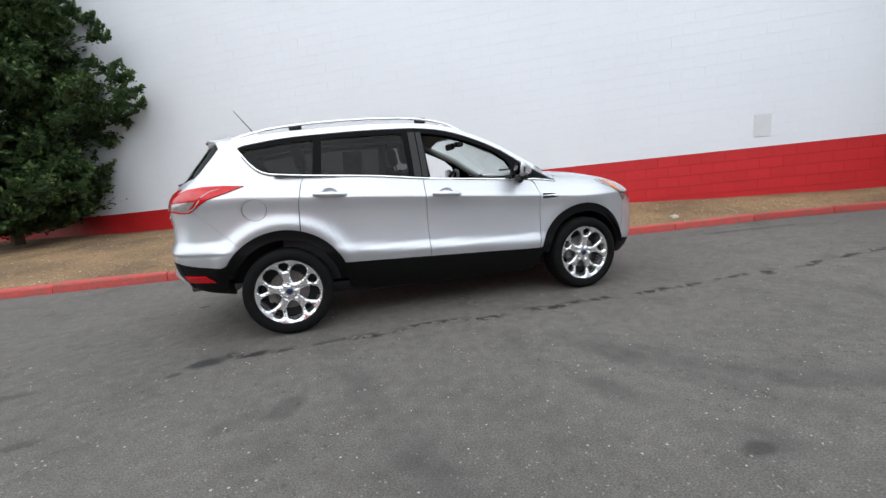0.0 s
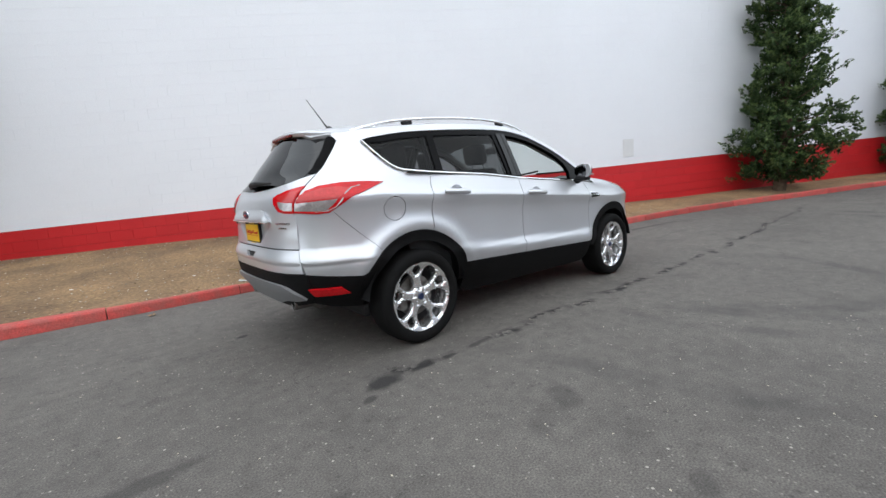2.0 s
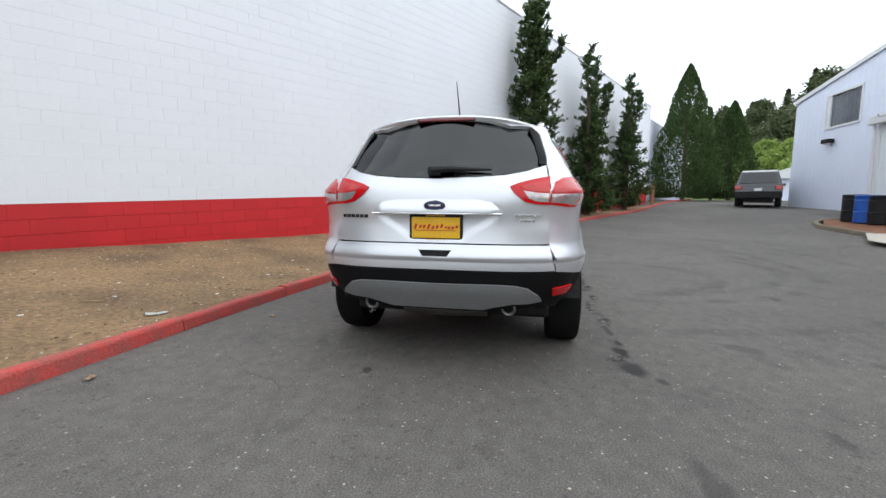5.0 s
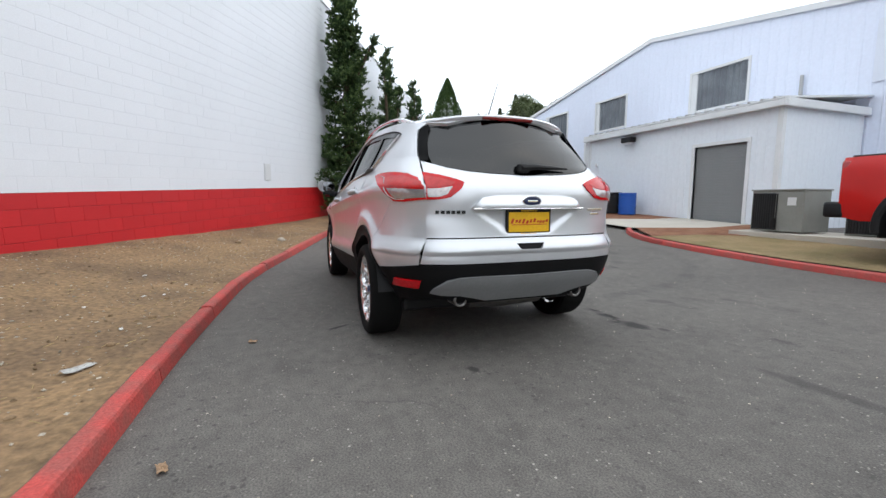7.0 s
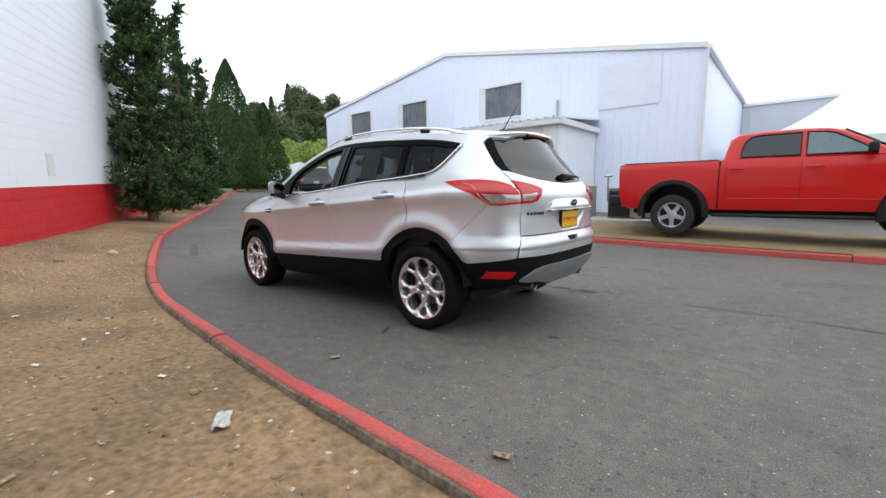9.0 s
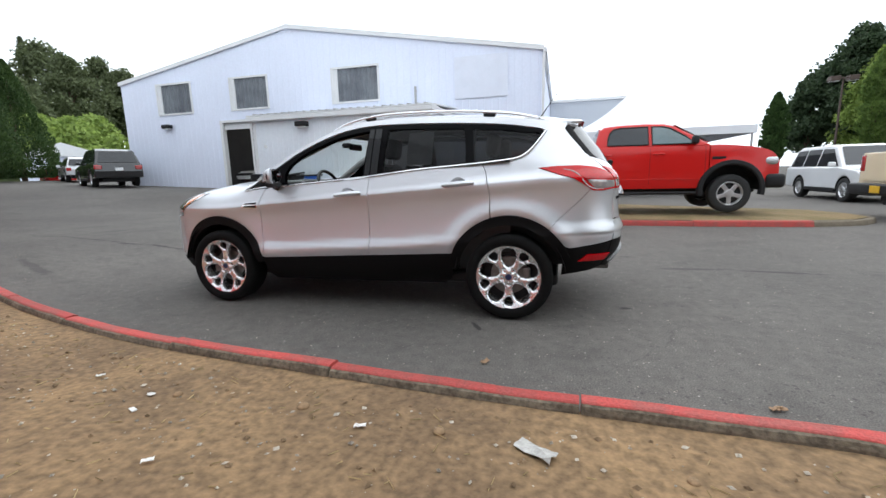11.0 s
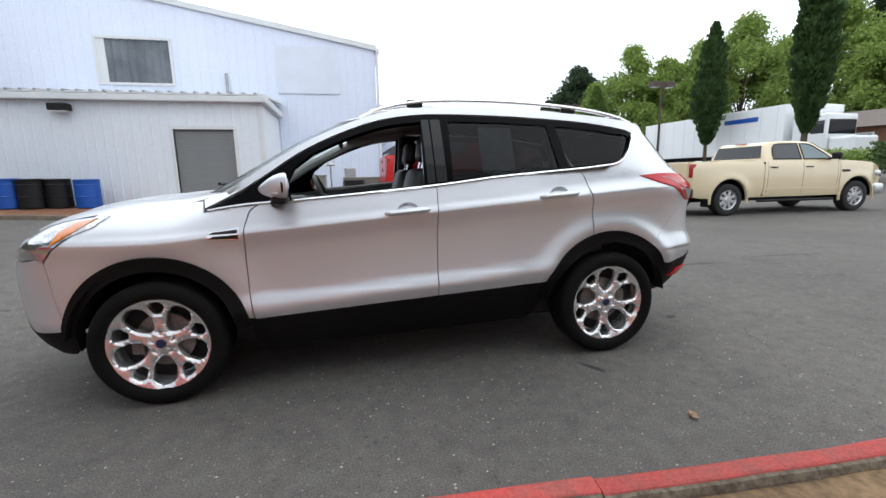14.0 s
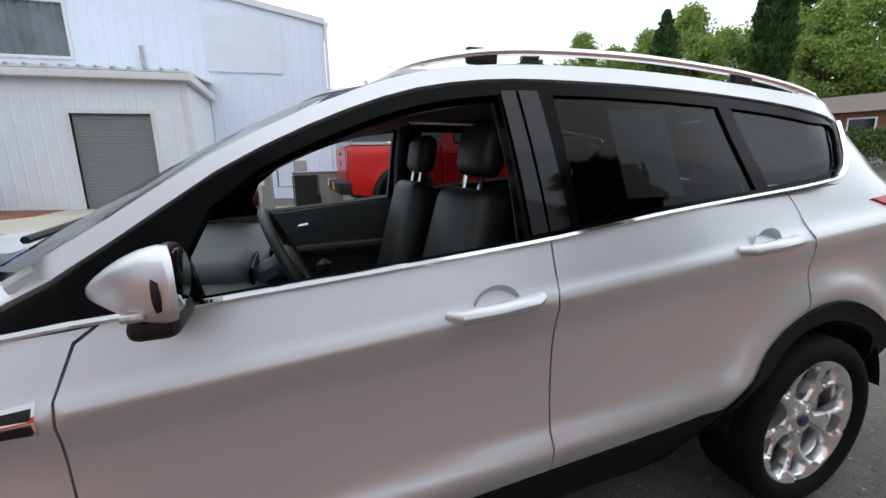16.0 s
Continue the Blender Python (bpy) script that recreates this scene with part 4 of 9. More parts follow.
def side_pane(loop, half_at, s, mat, name, parent, proud=0.004):
    """A pane lying on a leaning cab side."""
    bm = bmesh.new()
    v = [bm.verts.new((x, s * (half_at(z) + proud), z)) for x, z in loop]
    f = bm.faces.new(v)
    bm.normal_update()
    if f.normal.y * s < 0:
        f.normal_flip()
    ex = bmesh.ops.extrude_face_region(bm, geom=[f])
    for g in ex["geom"]:
        if isinstance(g, bmesh.types.BMVert):
            g.co.y += s * 0.003
    bmesh.ops.recalc_face_normals(bm, faces=bm.faces)
    return part(name, bm, mat, parent)


TRUCK_SIDE = [(0.30, 0.93), (0.46, 0.955), (0.58, 0.985), (0.80, 1.0), (1.05, 1.0), (1.22, 0.99), (1.34, 0.968), (1.385, 0.945), (1.42, 0.90)]


def loft_body(xs, low, top, half, crown=0.02, levels=11):
    """A hull of cross sections along x, from the height low(x) to top(x), as wide as half(x, z)."""
    bm = bmesh.new()
    rings = []
    for x in xs:
        zb, zt = low(x), top(x)
        side = [zb + (zt - zb) * k / (levels - 1) for k in range(levels)]
        ring = [(half(x, z), z) for z in side]
        w = ring[-1][0]
        ring += [(w * f, zt + crown * (1 - f * f)) for f in (0.9, 0.6, 0.0, -0.6, -0.9)]
        ring += [(-half(x, z), z) for z in side[::-1]]
        rings.append([bm.verts.new((x, y, z)) for y, z in ring])
    n = len(rings[0])
    for a, b in zip(rings, rings[1:]):
        for k in range(n):
            bm.faces.new((a[k], b[k], b[(k + 1) % n], a[(k + 1) % n]))
    bm.faces.new(rings[0]), bm.faces.new(rings[-1][::-1])
    bmesh.ops.recalc_face_normals(bm, faces=bm.faces)
    return bm


def pickup(m, paint, label, flares=False, c=0.79, wb=3.6, open_bed=False):
    """A crew-cab truck, nose towards +x, rear axle at x = 0, the cab from x = c; z = 0 is the ground."""
    t = empty("pickup_truck")
    tagged(t, label, "pickup truck", "parked trucks")
    r, a = 0.41, 0.555
    floor, tail, end = 0.46, -1.06, wb + 0.93

    def low(x):
        z = floor
        for cx in (0.0, wb):
            if abs(x - cx) < a:
                z = max(z, r + math.sqrt(a * a - (x - cx) ** 2))
        return z + 0.05 * smoothstep(tail + 0.3, tail, x) + 0.10 * smoothstep(end - 0.5, end, x)

    def half(x, z):
        y = curve_table(TRUCK_SIDE, z)
        y *= 1 - 0.035 * smoothstep(tail + 0.25, tail, x) - 0.16 * smoothstep(end - 0.75, end, x) ** 2
        for cx in (0.0, wb):  # the swell over each wheel
            y += 0.022 * math.exp(-(((math.hypot(x - cx, z - r) - a - 0.03) / 0.09) ** 2))
        return y

    def stations(x0, x1, step=0.09):
        out = [x0 + (x1 - x0) * k / max(2, int((x1 - x0) / step)) for k in range(max(2, int((x1 - x0) / step)) + 1)]
        for cx in (0.0, wb):
            out += [cx + sg * a * f for sg in (1, -1) for f in (1.0005, 0.9995, 0.985, 0.95, 0.88) if x0 < cx + sg * a * f < x1]
        return sorted(set(round(v, 5) for v in out))
    bed_top = 1.39
    part("bed", loft_body(stations(tail, c - 0.02), low, lambda x: bed_top, half, 0.0), paint, t, smooth=True)
    part("cab", loft_body(stations(c, c + 2.36), low, lambda x: 1.40 - 0.012 * (x - c), half, 0.01), paint, t, smooth=True)
    hood = [(c + 2.30, 1.365), (c + 2.6, 1.372), (wb + 0.25, 1.33), (wb + 0.6, 1.265), (wb + 0.82, 1.17), (end, 1.00)]
    part("front_body", loft_body(stations(c + 2.38, end), low, lambda x: curve_table(hood, x), half, 0.055), paint, t, smooth=True)
    if open_bed:
        # A flat dark panel on the closed top stands in for the open bed.
        part("bed_panel", box((tail + 0.10, -0.80, bed_top - 0.002), (c - 0.10, 0.80, bed_top + 0.010), 0.004), M_dark, t, "flat dark panel in place of an open load bed")
    else:
        part("bed_cover", box((tail + 0.06, -0.86, bed_top - 0.005), (c - 0.06, 0.86, bed_top + 0.030), 0.012), M_black, t, "black soft bed cover")

    def cab_half(z):
        return 0.935 - 0.235 * max(0.0, z - 1.38) / 0.50
    top = [(c + 0.03, 1.37), (c + 0.07, 1.58), (c + 0.13, 1.79), (c + 0.24, 1.87), (c + 0.60, 1.900), (c + 1.10, 1.905), (c + 1.50, 1.885), (c + 1.68, 1.84), (c + 2.02, 1.64), (c + 2.42, 1.37)]
    part("cab_top", swept_profile(top, 1.0, 0.055, cab_half), paint, t, smooth=True)
    bead = 0.007
    for s in (1, -1):
        rw = [(c + 0.30, 1.435), (c + 0.31, 1.57), (c + 0.36, 1.72), (c + 0.44, 1.80), (c + 0.58, 1.825), (c + 1.16, 1.83), (c + 1.16, 1.43)]
        fw = [(c + 1.24, 1.43), (c + 1.24, 1.83), (c + 1.48, 1.82), (c + 1.62, 1.775), (c + 1.88, 1.61), (c + 2.12, 1.425)]
        part("window_seal", tube([(x, s * (cab_half(z) + 0.004), z) for x, z in rw], 0.018, 6, closed=True), M_black, t)
        part("window_seal", tube([(x, s * (cab_half(z) + 0.004), z) for x, z in fw], 0.018, 6, closed=True), M_black, t)
        side_pane(rw, cab_half, s, M_far_glass, "rear_side_window", t)
        side_pane(fw, cab_half, s, M_side_glass, "front_side_window", t)
        for x0 in (c + 0.10, c + 1.19, c + 2.29):
            part("door_gap", tube([(x0, s * (half(x0, z) + 0.0005), z) for z in (0.56, 0.8, 1.05, 1.25, 1.36)], 0.004, 5), M_black, t)
        part("bed_gap", box((c - 0.03, min(s * 0.90, s * 0.975), floor + 0.03), (c + 0.01, max(s * 0.90, s * 0.975), bed_top - 0.03)), M_black, t)
        part("crease", tube([(x, s * (half(x, 0.66) + 0.002), 0.66 + 0.012 * math.sin(x)) for x in (c + 0.12, c + 0.8, c + 1.5, c + 2.2)], bead, 5), paint, t, smooth=True)
        for x0 in (c + 0.16, c + 1.26):
            hy = half(x0, 1.22)
            part("door_handle", tube([(x0, s * (hy + 0.004), 1.225), (x0 + 0.04, s * (hy + 0.030), 1.225), (x0 + 0.18, s * (hy + 0.030), 1.222), (x0 + 0.22, s * (hy + 0.004), 1.222)], 0.018, 8, flat=0.8), paint if flares else M_black, t, smooth=True)
        mo = part("mirror", box((c + 1.98, min(s * 1.0, s * 1.22), 1.40), (c + 2.10, max(s * 1.0, s * 1.22), 1.58), 0.045, segments=3), M_black, t, smooth=True)
        part("arm", tube([(c + 2.08, s * 0.92, 1.42), (c + 2.06, s * 1.02, 1.45)], 0.03, 8), M_black, mo)
        part("tail_lamp", box((tail - 0.016, min(s * 0.805, s * 0.955), 0.99), (tail + 0.10, max(s * 0.805, s * 0.972), 1.34), 0.025, segments=3), M_tail_far, t, smooth=True)
        part("head_lamp", box((end - 0.42, min(s * 0.60, s * 0.93), 0.93), (end - 0.04, max(s * 0.60, s * 0.93), 1.10), 0.06, segments=3), M_lens_far, t, smooth=True)
        for cx in (0, wb):
            n_arc = 22
            prof = ((a - 0.025, -0.05), (a - 0.018, 0.028), (a + 0.012, 0.046), (a + 0.075, 0.036), (a + 0.094, 0.004), (a + 0.094, -0.05)) if flares else ((a - 0.022, -0.05), (a - 0.018, 0.006), (a + 0.006, 0.012), (a + 0.02, -0.004), (a + 0.02, -0.05))
            bm = bmesh.new()
            rows_f = []
            for k in range(n_arc + 1):
                g = radians(-10 + 200 * k / n_arc)
                ring = []
                for rad, out in prof:
                    px_, pz_ = cx + rad * math.cos(g), r + rad * math.sin(g)
                    ring.append(bm.verts.new((px_, s * (1.005 + out), pz_)))
                rows_f.append(ring)
            for p, q in zip(rows_f, rows_f[1:]):
                for k in range(len(prof) - 1):
                    bm.faces.new((p[k], q[k], q[k + 1], p[k + 1]))
            bm.faces.new(rows_f[0]), bm.faces.new(rows_f[-1][::-1])
            bmesh.ops.recalc_face_normals(bm, faces=bm.faces)
            part("wheel_flare" if flares else "arch_lip", bm, M_black if flares else paint, t, smooth=True)
            far_wheel(cx, s * 0.985, r, r, 0.27, t, 5 if flares else 8)
            bm = bmesh.new()
            prof = [(cx + (a - 0.012) * math.cos(k * math.pi / 12), r + (a - 0.012) * math.sin(k * math.pi / 12)) for k in range(13)]
            ra = [[bm.verts.new((x, s * y, z)) for x, z in prof] for y in (0.96, 0.55)]
            for k in range(12):
                bm.faces.new((ra[0][k], ra[0][k + 1], ra[1][k + 1], ra[1][k]))
            bm.faces.new(ra[1])
            part("wheel_house", bm, M_black, t)
        part("side_step", tube([(c - 0.1, s * 0.93, floor - 0.10), (c + 0.0, s * 0.97, floor - 0.10), (c + 2.2, s * 0.97, floor - 0.10), (c + 2.3, s * 0.93, floor - 0.10)], 0.035, 8), M_black, t, smooth=True)
        part("fender_badge", box((c + 2.42, s * half(c + 2.5, 1.10) - 0.006, 1.07), (c + 2.68, s * half(c + 2.5, 1.10) + 0.008, 1.13), 0.003), M_black, t)
        part("mud_flap", box((-a - 0.02, min(s * 0.72, s * 0.97), 0.24), (-a + 0.0, max(s * 0.72, s * 0.97), 0.52), 0.005), M_black, t)
    for nm, pts, dv, mat in (("windscreen", ((c + 1.70, -0.66, 1.83), (c + 1.70, 0.66, 1.83), (c + 2.37, 0.84, 1.41), (c + 2.37, -0.84, 1.41)), (0.025, 0, 0.03), M_side_glass),
                             ("rear_window", ((c + 0.06, -0.78, 1.45), (c + 0.06, 0.78, 1.45), (c + 0.135, 0.70, 1.78), (c + 0.135, -0.70, 1.78)), (-0.02, 0, 0.004), M_far_glass)):
        bm = bmesh.new()
        bm.faces.new([bm.verts.new(p) for p in pts])
        bmesh.ops.translate(bm, vec=dv, verts=bm.verts)
        part(nm, bm, mat, t)
    part("high_lamp", box((c + 0.155, -0.18, 1.845), (c + 0.20, 0.18, 1.872), 0.008), M_tail_far, t)
    gate = part("tailgate", box((tail - 0.022, -0.785, 0.78), (tail + 0.02, 0.785, 1.385), 0.014), paint, t)
    part("tailgate_handle", box((tail - 0.034, -0.11, 1.24), (tail - 0.018, 0.11, 1.30), 0.008), M_black, gate)
    part("tailgate_badge", box((tail - 0.030, -0.06, 1.03), (tail - 0.020, 0.06, 1.13), 0.006), M_black, gate)
    part("rear_bumper", box((tail - 0.20, -0.97, 0.50), (tail + 0.06, 0.97, 0.74), 0.045, segments=3), M_black, t, smooth=True)
    part("number_plate", box((tail - 0.212, -0.16, 0.55), (tail - 0.198, 0.16, 0.70), 0.004), M_plate_far, t)
    part("front_bumper", box((end - 0.28, -0.94, 0.44), (end + 0.12, 0.94, 0.74), 0.08, segments=4), M_black if flares else M_alloy_far, t, smooth=True)
    part("grille", box((end - 0.05, -0.56, 0.78), (end + 0.035, 0.56, 1.06), 0.03), M_black, t)
    part("chassis", box((tail + 0.2, -0.55, 0.34), (end - 0.3, 0.55, 0.60), 0.03), M_black, t)
    if flares:  # a raised body on its wheels
        for piece in t.children_recursive:
            if piece.type == "MESH" and not (piece.name.startswith("wheel") or piece.parent.name.startswith("wheel")) or piece.name.startswith(("wheel_flare", "wheel_house")):
                piece.data.transform(Matrix.Translation((0, 0, 0.075)))
    t.matrix_world = m
    return t


M_lens_far = material("lamp glass", (0.55, 0.56, 0.58), 0.12, metal=0.6, vary=0.25, scale=14, coat=1.0)
M_plate_far = material("yellow plate", (0.75, 0.45, 0.02), 0.5, vary=0.1, scale=20)


def wagon(m, paint, label, length=4.75, height=1.75, half=0.92, group="parked cars", name="parked_car"):
    """A five-door car or sport utility, nose towards +x, middle at x = 0."""
    t = empty(name)
    tagged(t, label, "car", group)
    x0, x1 = -length / 2, length / 2
    wb = length * 0.585
    r, a = 0.37, 0.43
    fl, sh = 0.36, height * 0.60

    def cut(cx):
        return [p for p in [(cx + a * math.cos(k * math.pi / 10), r + a * math.sin(k * math.pi / 10)) for k in range(11)] if p[1] > fl]
    low = [(x0 + 0.05, fl + 0.05), (x0, 0.7), (x0 + 0.05, sh), (x1 - 1.35, sh), (x1 - 0.35, sh - 0.10), (x1 - 0.05, sh - 0.25), (x1, 0.62), (x1 - 0.08, fl)] + cut(wb / 2 + 0.05) + cut(-wb / 2 + 0.05)
    part("body", swept_profile(low, half, 0.06), paint, t)

    def cab_half(z):
        return half - 0.05 - 0.30 * max(0.0, z - sh) / (height - sh) * 0.62
    top = [(x0 + 0.06, sh - 0.02), (x0 + 0.32, height - 0.10), (x0 + 0.60, height - 0.01), (x1 - 2.25, height), (x1 - 1.95, height - 0.06), (x1 - 1.15, sh - 0.02)]
    part("cabin", swept_profile(top, 1.0, 0.05, cab_half), paint, t)
    zb, zt = sh + 0.03, height - 0.12
    for s in (1, -1):
        side_pane([(x0 + 0.28, zb), (x0 + 0.42, zt - 0.02), (x0 + 1.10, zt), (x0 + 1.10, zb)], cab_half, s, M_far_glass, "quarter_window", t)
        side_pane([(x0 + 1.18, zb), (x0 + 1.18, zt), (x0 + 2.05, zt), (x0 + 2.05, zb)], cab_half, s, M_far_glass, "rear_side_window", t)
        side_pane([(x0 + 2.13, zb), (x0 + 2.13, zt), (x1 - 2.05, zt - 0.02), (x1 - 1.42, zb)], cab_half, s, M_far_glass, "front_side_window", t)
        part("mirror", box((x1 - 1.62, min(s * (half - 0.03), s * (half + 0.15)), sh + 0.02), (x1 - 1.48, max(s * (half - 0.03), s * (half + 0.15)), sh + 0.16), 0.03), paint, t)
        part("head_lamp", box((x1 - 0.40, min(s * 0.55, s * (half - 0.02)), sh - 0.28), (x1 - 0.03, max(s * 0.55, s * (half - 0.02)), sh - 0.14), 0.04), M_lens_far, t)
        part("tail_lamp", box((x0 - 0.01, min(s * 0.62, s * (half - 0.01)), sh - 0.26), (x0 + 0.20, max(s * 0.62, s * (half - 0.01)), sh - 0.06), 0.04), M_tail_far, t)
        for cx in (wb / 2 + 0.05, -wb / 2 + 0.05):
            far_wheel(cx, s * (half - 0.02), r, r, 0.22, t, 7)
            bm = bmesh.new()
            prof = [(cx + (a - 0.008) * math.cos(k * math.pi / 12), r + (a - 0.008) * math.sin(k * math.pi / 12)) for k in range(13)]
            ra = [[bm.verts.new((x, s * y, z)) for x, z in prof] for y in (half - 0.01, 0.5)]
            for k in range(12):
                bm.faces.new((ra[0][k], ra[0][k + 1], ra[1][k + 1], ra[1][k]))
            bm.faces.new(ra[1])
            part("wheel_house", bm, M_black, t)
        part("sill", box((-wb / 2 + 0.5, min(s * (half - 0.06), s * (half + 0.01)), fl - 0.06), (wb / 2 - 0.4, max(s * (half - 0.06), s * (half + 0.01)), fl + 0.06), 0.02), M_black, t)
    for nm, pts, d in (("windscreen", ((x1 - 1.92, -0.60, height - 0.09), (x1 - 1.92, 0.60, height - 0.09), (x1 - 1.25, 0.76, sh + 0.04), (x1 - 1.25, -0.76, sh + 0.04)), (0.02, 0, 0.025)),
                       ("rear_screen", ((x0 + 0.09, -0.74, sh + 0.05), (x0 + 0.09, 0.74, sh + 0.05), (x0 + 0.29, 0.62, height - 0.16), (x0 + 0.29, -0.62, height - 0.16)), (-0.025, 0, 0.01))):
        bm = bmesh.new()
        bm.faces.new([bm.verts.new(p) for p in pts])
        bmesh.ops.translate(bm, vec=d, verts=bm.verts)
        part(nm, bm, M_far_glass, t)
    part("grille", box((x1 - 0.03, -0.5, 0.55), (x1 + 0.015, 0.5, sh - 0.2), 0.02), M_black, t)
    part("number_plate", box((x0 - 0.02, -0.15, 0.72), (x0, 0.15, 0.86), 0.003), M_trim, t)
    part("underbody", box((x0 + 0.3, -0.6, 0.22), (x1 - 0.3, 0.6, fl + 0.03), 0.02), M_black, t)
    t.matrix_world = m
    return t


def ground_pose(x, y, heading, lift=0.0):
    return Matrix.Translation((x, y, ground_z(x, y) + lift)) @ Matrix.Rotation(radians(heading), 4, "Z")


pickup(ground_pose(-1.64, -7.33, 180.6, 0.14), M_red_paint, "red crew-cab pickup with black wheel flares on the grass", flares=True)
pickup(ground_pose(-9.27, -6.72, 177.5), M_tan_paint, "sand-coloured crew-cab pickup parked on asphalt", c=1.02, wb=4.0, open_bed=True)
wagon(ground_pose(-11.15, -13.4, 88), M_white_paint, "white sport utility vehicle parked behind the trucks", 4.8, 1.8)
wagon(ground_pose(27.1, -15.7, -28), M_white_paint, "white car parked far up the lane", 4.4, 1.45, 0.88)
wagon(ground_pose(19.9, -12.0, -26), M_black_paint, "black sport utility vehicle parked by the shed corner", 4.7, 1.72)
wagon(ground_pose(32.7, -18.0, -28), M_red_paint, "red car parked far up the lane", 4.3, 1.42, 0.86)
wagon(ground_pose(15.7, -16.5, 128, 0.0), M_white_paint, "white hatchback standing inside the dark workshop", 4.2, 1.46, 0.86)
bpy.data.objects["parked_car.003"].location.z = 0.745

# ---- lorry, tent and other buildings far off ----
M_trailer = material("white trailer panel", (0.84, 0.85, 0.86), 0.35, vary=0.03, scale=1.2)
lorry = empty("lorry", Matrix.Translation((-28.3, -25.6, ground_z(-28.3, -25.6))) @ Matrix.Rotation(radians(91), 4, "Z"))
part("box_body", box((-6.4, -1.25, 1.1), (6.4, 1.25, 4.15), 0.04), M_trailer, lorry)
for k in range(12):
    part("side_post", box((-6.2 + k * 1.1, -1.265, 1.15), (-6.16 + k * 1.1, -1.245, 4.1)), M_trim, lorry)
    part("side_post", box((-6.2 + k * 1.1, 1.245, 1.15), (-6.16 + k * 1.1, 1.265, 4.1)), M_trim, lorry)
for s in (1, -1):
    part("side_mark", box((2.0, min(s * 1.25, s * 1.27), 3.3), (4.6, max(s * 1.25, s * 1.27), 3.6)), M_blue, lorry)
    for x in (-5.2, -4.0):
        far_wheel(x, s * 1.2, 0.5, 0.5, 0.3, lorry, 6)
part("chassis", box((-6.2, -0.5, 0.85), (6.2, 0.5, 1.1)), M_black, lorry)
part("landing_leg", box((3.2, -0.9, 0.0), (3.35, -0.75, 1.0)), M_black, lorry)
part("landing_leg", box((3.2, 0.75, 0.0), (3.35, 0.9, 1.0)), M_black, lorry)
cab = part("cab", box((6.9, -1.2, 0.75), (8.9, 1.2, 3.3), 0.12), M_white_paint, lorry)
part("bonnet", box((8.9, -1.0, 0.75), (10.2, 1.0, 1.95), 0.15), M_white_paint, lorry)
part("windscreen", box((8.88, -1.05, 2.1), (8.92, 1.05, 2.95), 0.01), M_far_glass, cab)
part("fairing", box((6.95, -1.15, 3.3), (8.2, 1.15, 3.95), 0.2), M_white_paint, cab)
for s in (1, -1):
    part("side_window", box((8.0, min(s * 1.19, s * 1.21), 2.15), (8.75, max(s * 1.19, s * 1.21), 2.9), 0.01), M_far_glass, cab)
    far_wheel(9.5, s * 1.05, 0.5, 0.5, 0.3, lorry, 6)
    far_wheel(7.3, s * 1.05, 0.5, 0.5, 0.3, lorry, 6)
tagged(lorry, "white lorry with a long box trailer and blue mark", "lorry")

M_sheet_grey = metal_sheet("grey ribbed steel", (0.50, 0.53, 0.58))
M_canvas = material("white tent canvas", (0.74, 0.75, 0.78), 0.7, vary=0.03, scale=1.5)
tent = empty("marquee_tent", Matrix.Translation((-5.4, -19.0, ground_z(-5.4, -19.0))))
bm = bmesh.new()
rings = []
for k in range(13):
    f = k / 12
    hw = 3.6 * (1 - f) + 0.03
    zz = 2.75 + 2.6 * f**1.6
    rings.append([bm.verts.new((hw * cx, hw * cy, zz)) for cx, cy in ((-1, -1), (0, -1), (1, -1), (1, 0), (1, 1), (0, 1), (-1, 1), (-1, 0))])
for a, b in zip(rings, rings[1:]):
    for k in range(8):
        bm.faces.new((a[k], a[(k + 1) % 8], b[(k + 1) % 8], b[k]))
bm.faces.new(rings[-1])
part("canopy", bm, M_canvas, tent, smooth=True)
part("valance", merged(box((-3.62, 3.58, 2.45), (3.62, 3.62, 2.76)), box((-3.62, -3.62, 2.45), (3.62, -3.58, 2.76)), box((-3.62, -3.58, 2.45), (-3.58, 3.58, 2.76)), box((3.58, -3.58, 2.45), (3.62, 3.58, 2.76))), M_canvas, tent)
for cx in (-1, 1):
    for cy in (-1, 1):
        part("pole", tube([(cx * 3.5, cy * 3.5, 0), (cx * 3.5, cy * 3.5, 2.75)], 0.04, 8), M_steel, tent)
tagged(tent, "white peaked marquee tent standing beyond the red truck", "tent")

M_brick = material("brown brick", (0.22, 0.10, 0.06), 0.9, vary=0.2, scale=6)
M_roof_tile = material("grey brown roof", (0.16, 0.13, 0.115), 0.9, vary=0.15, scale=3)


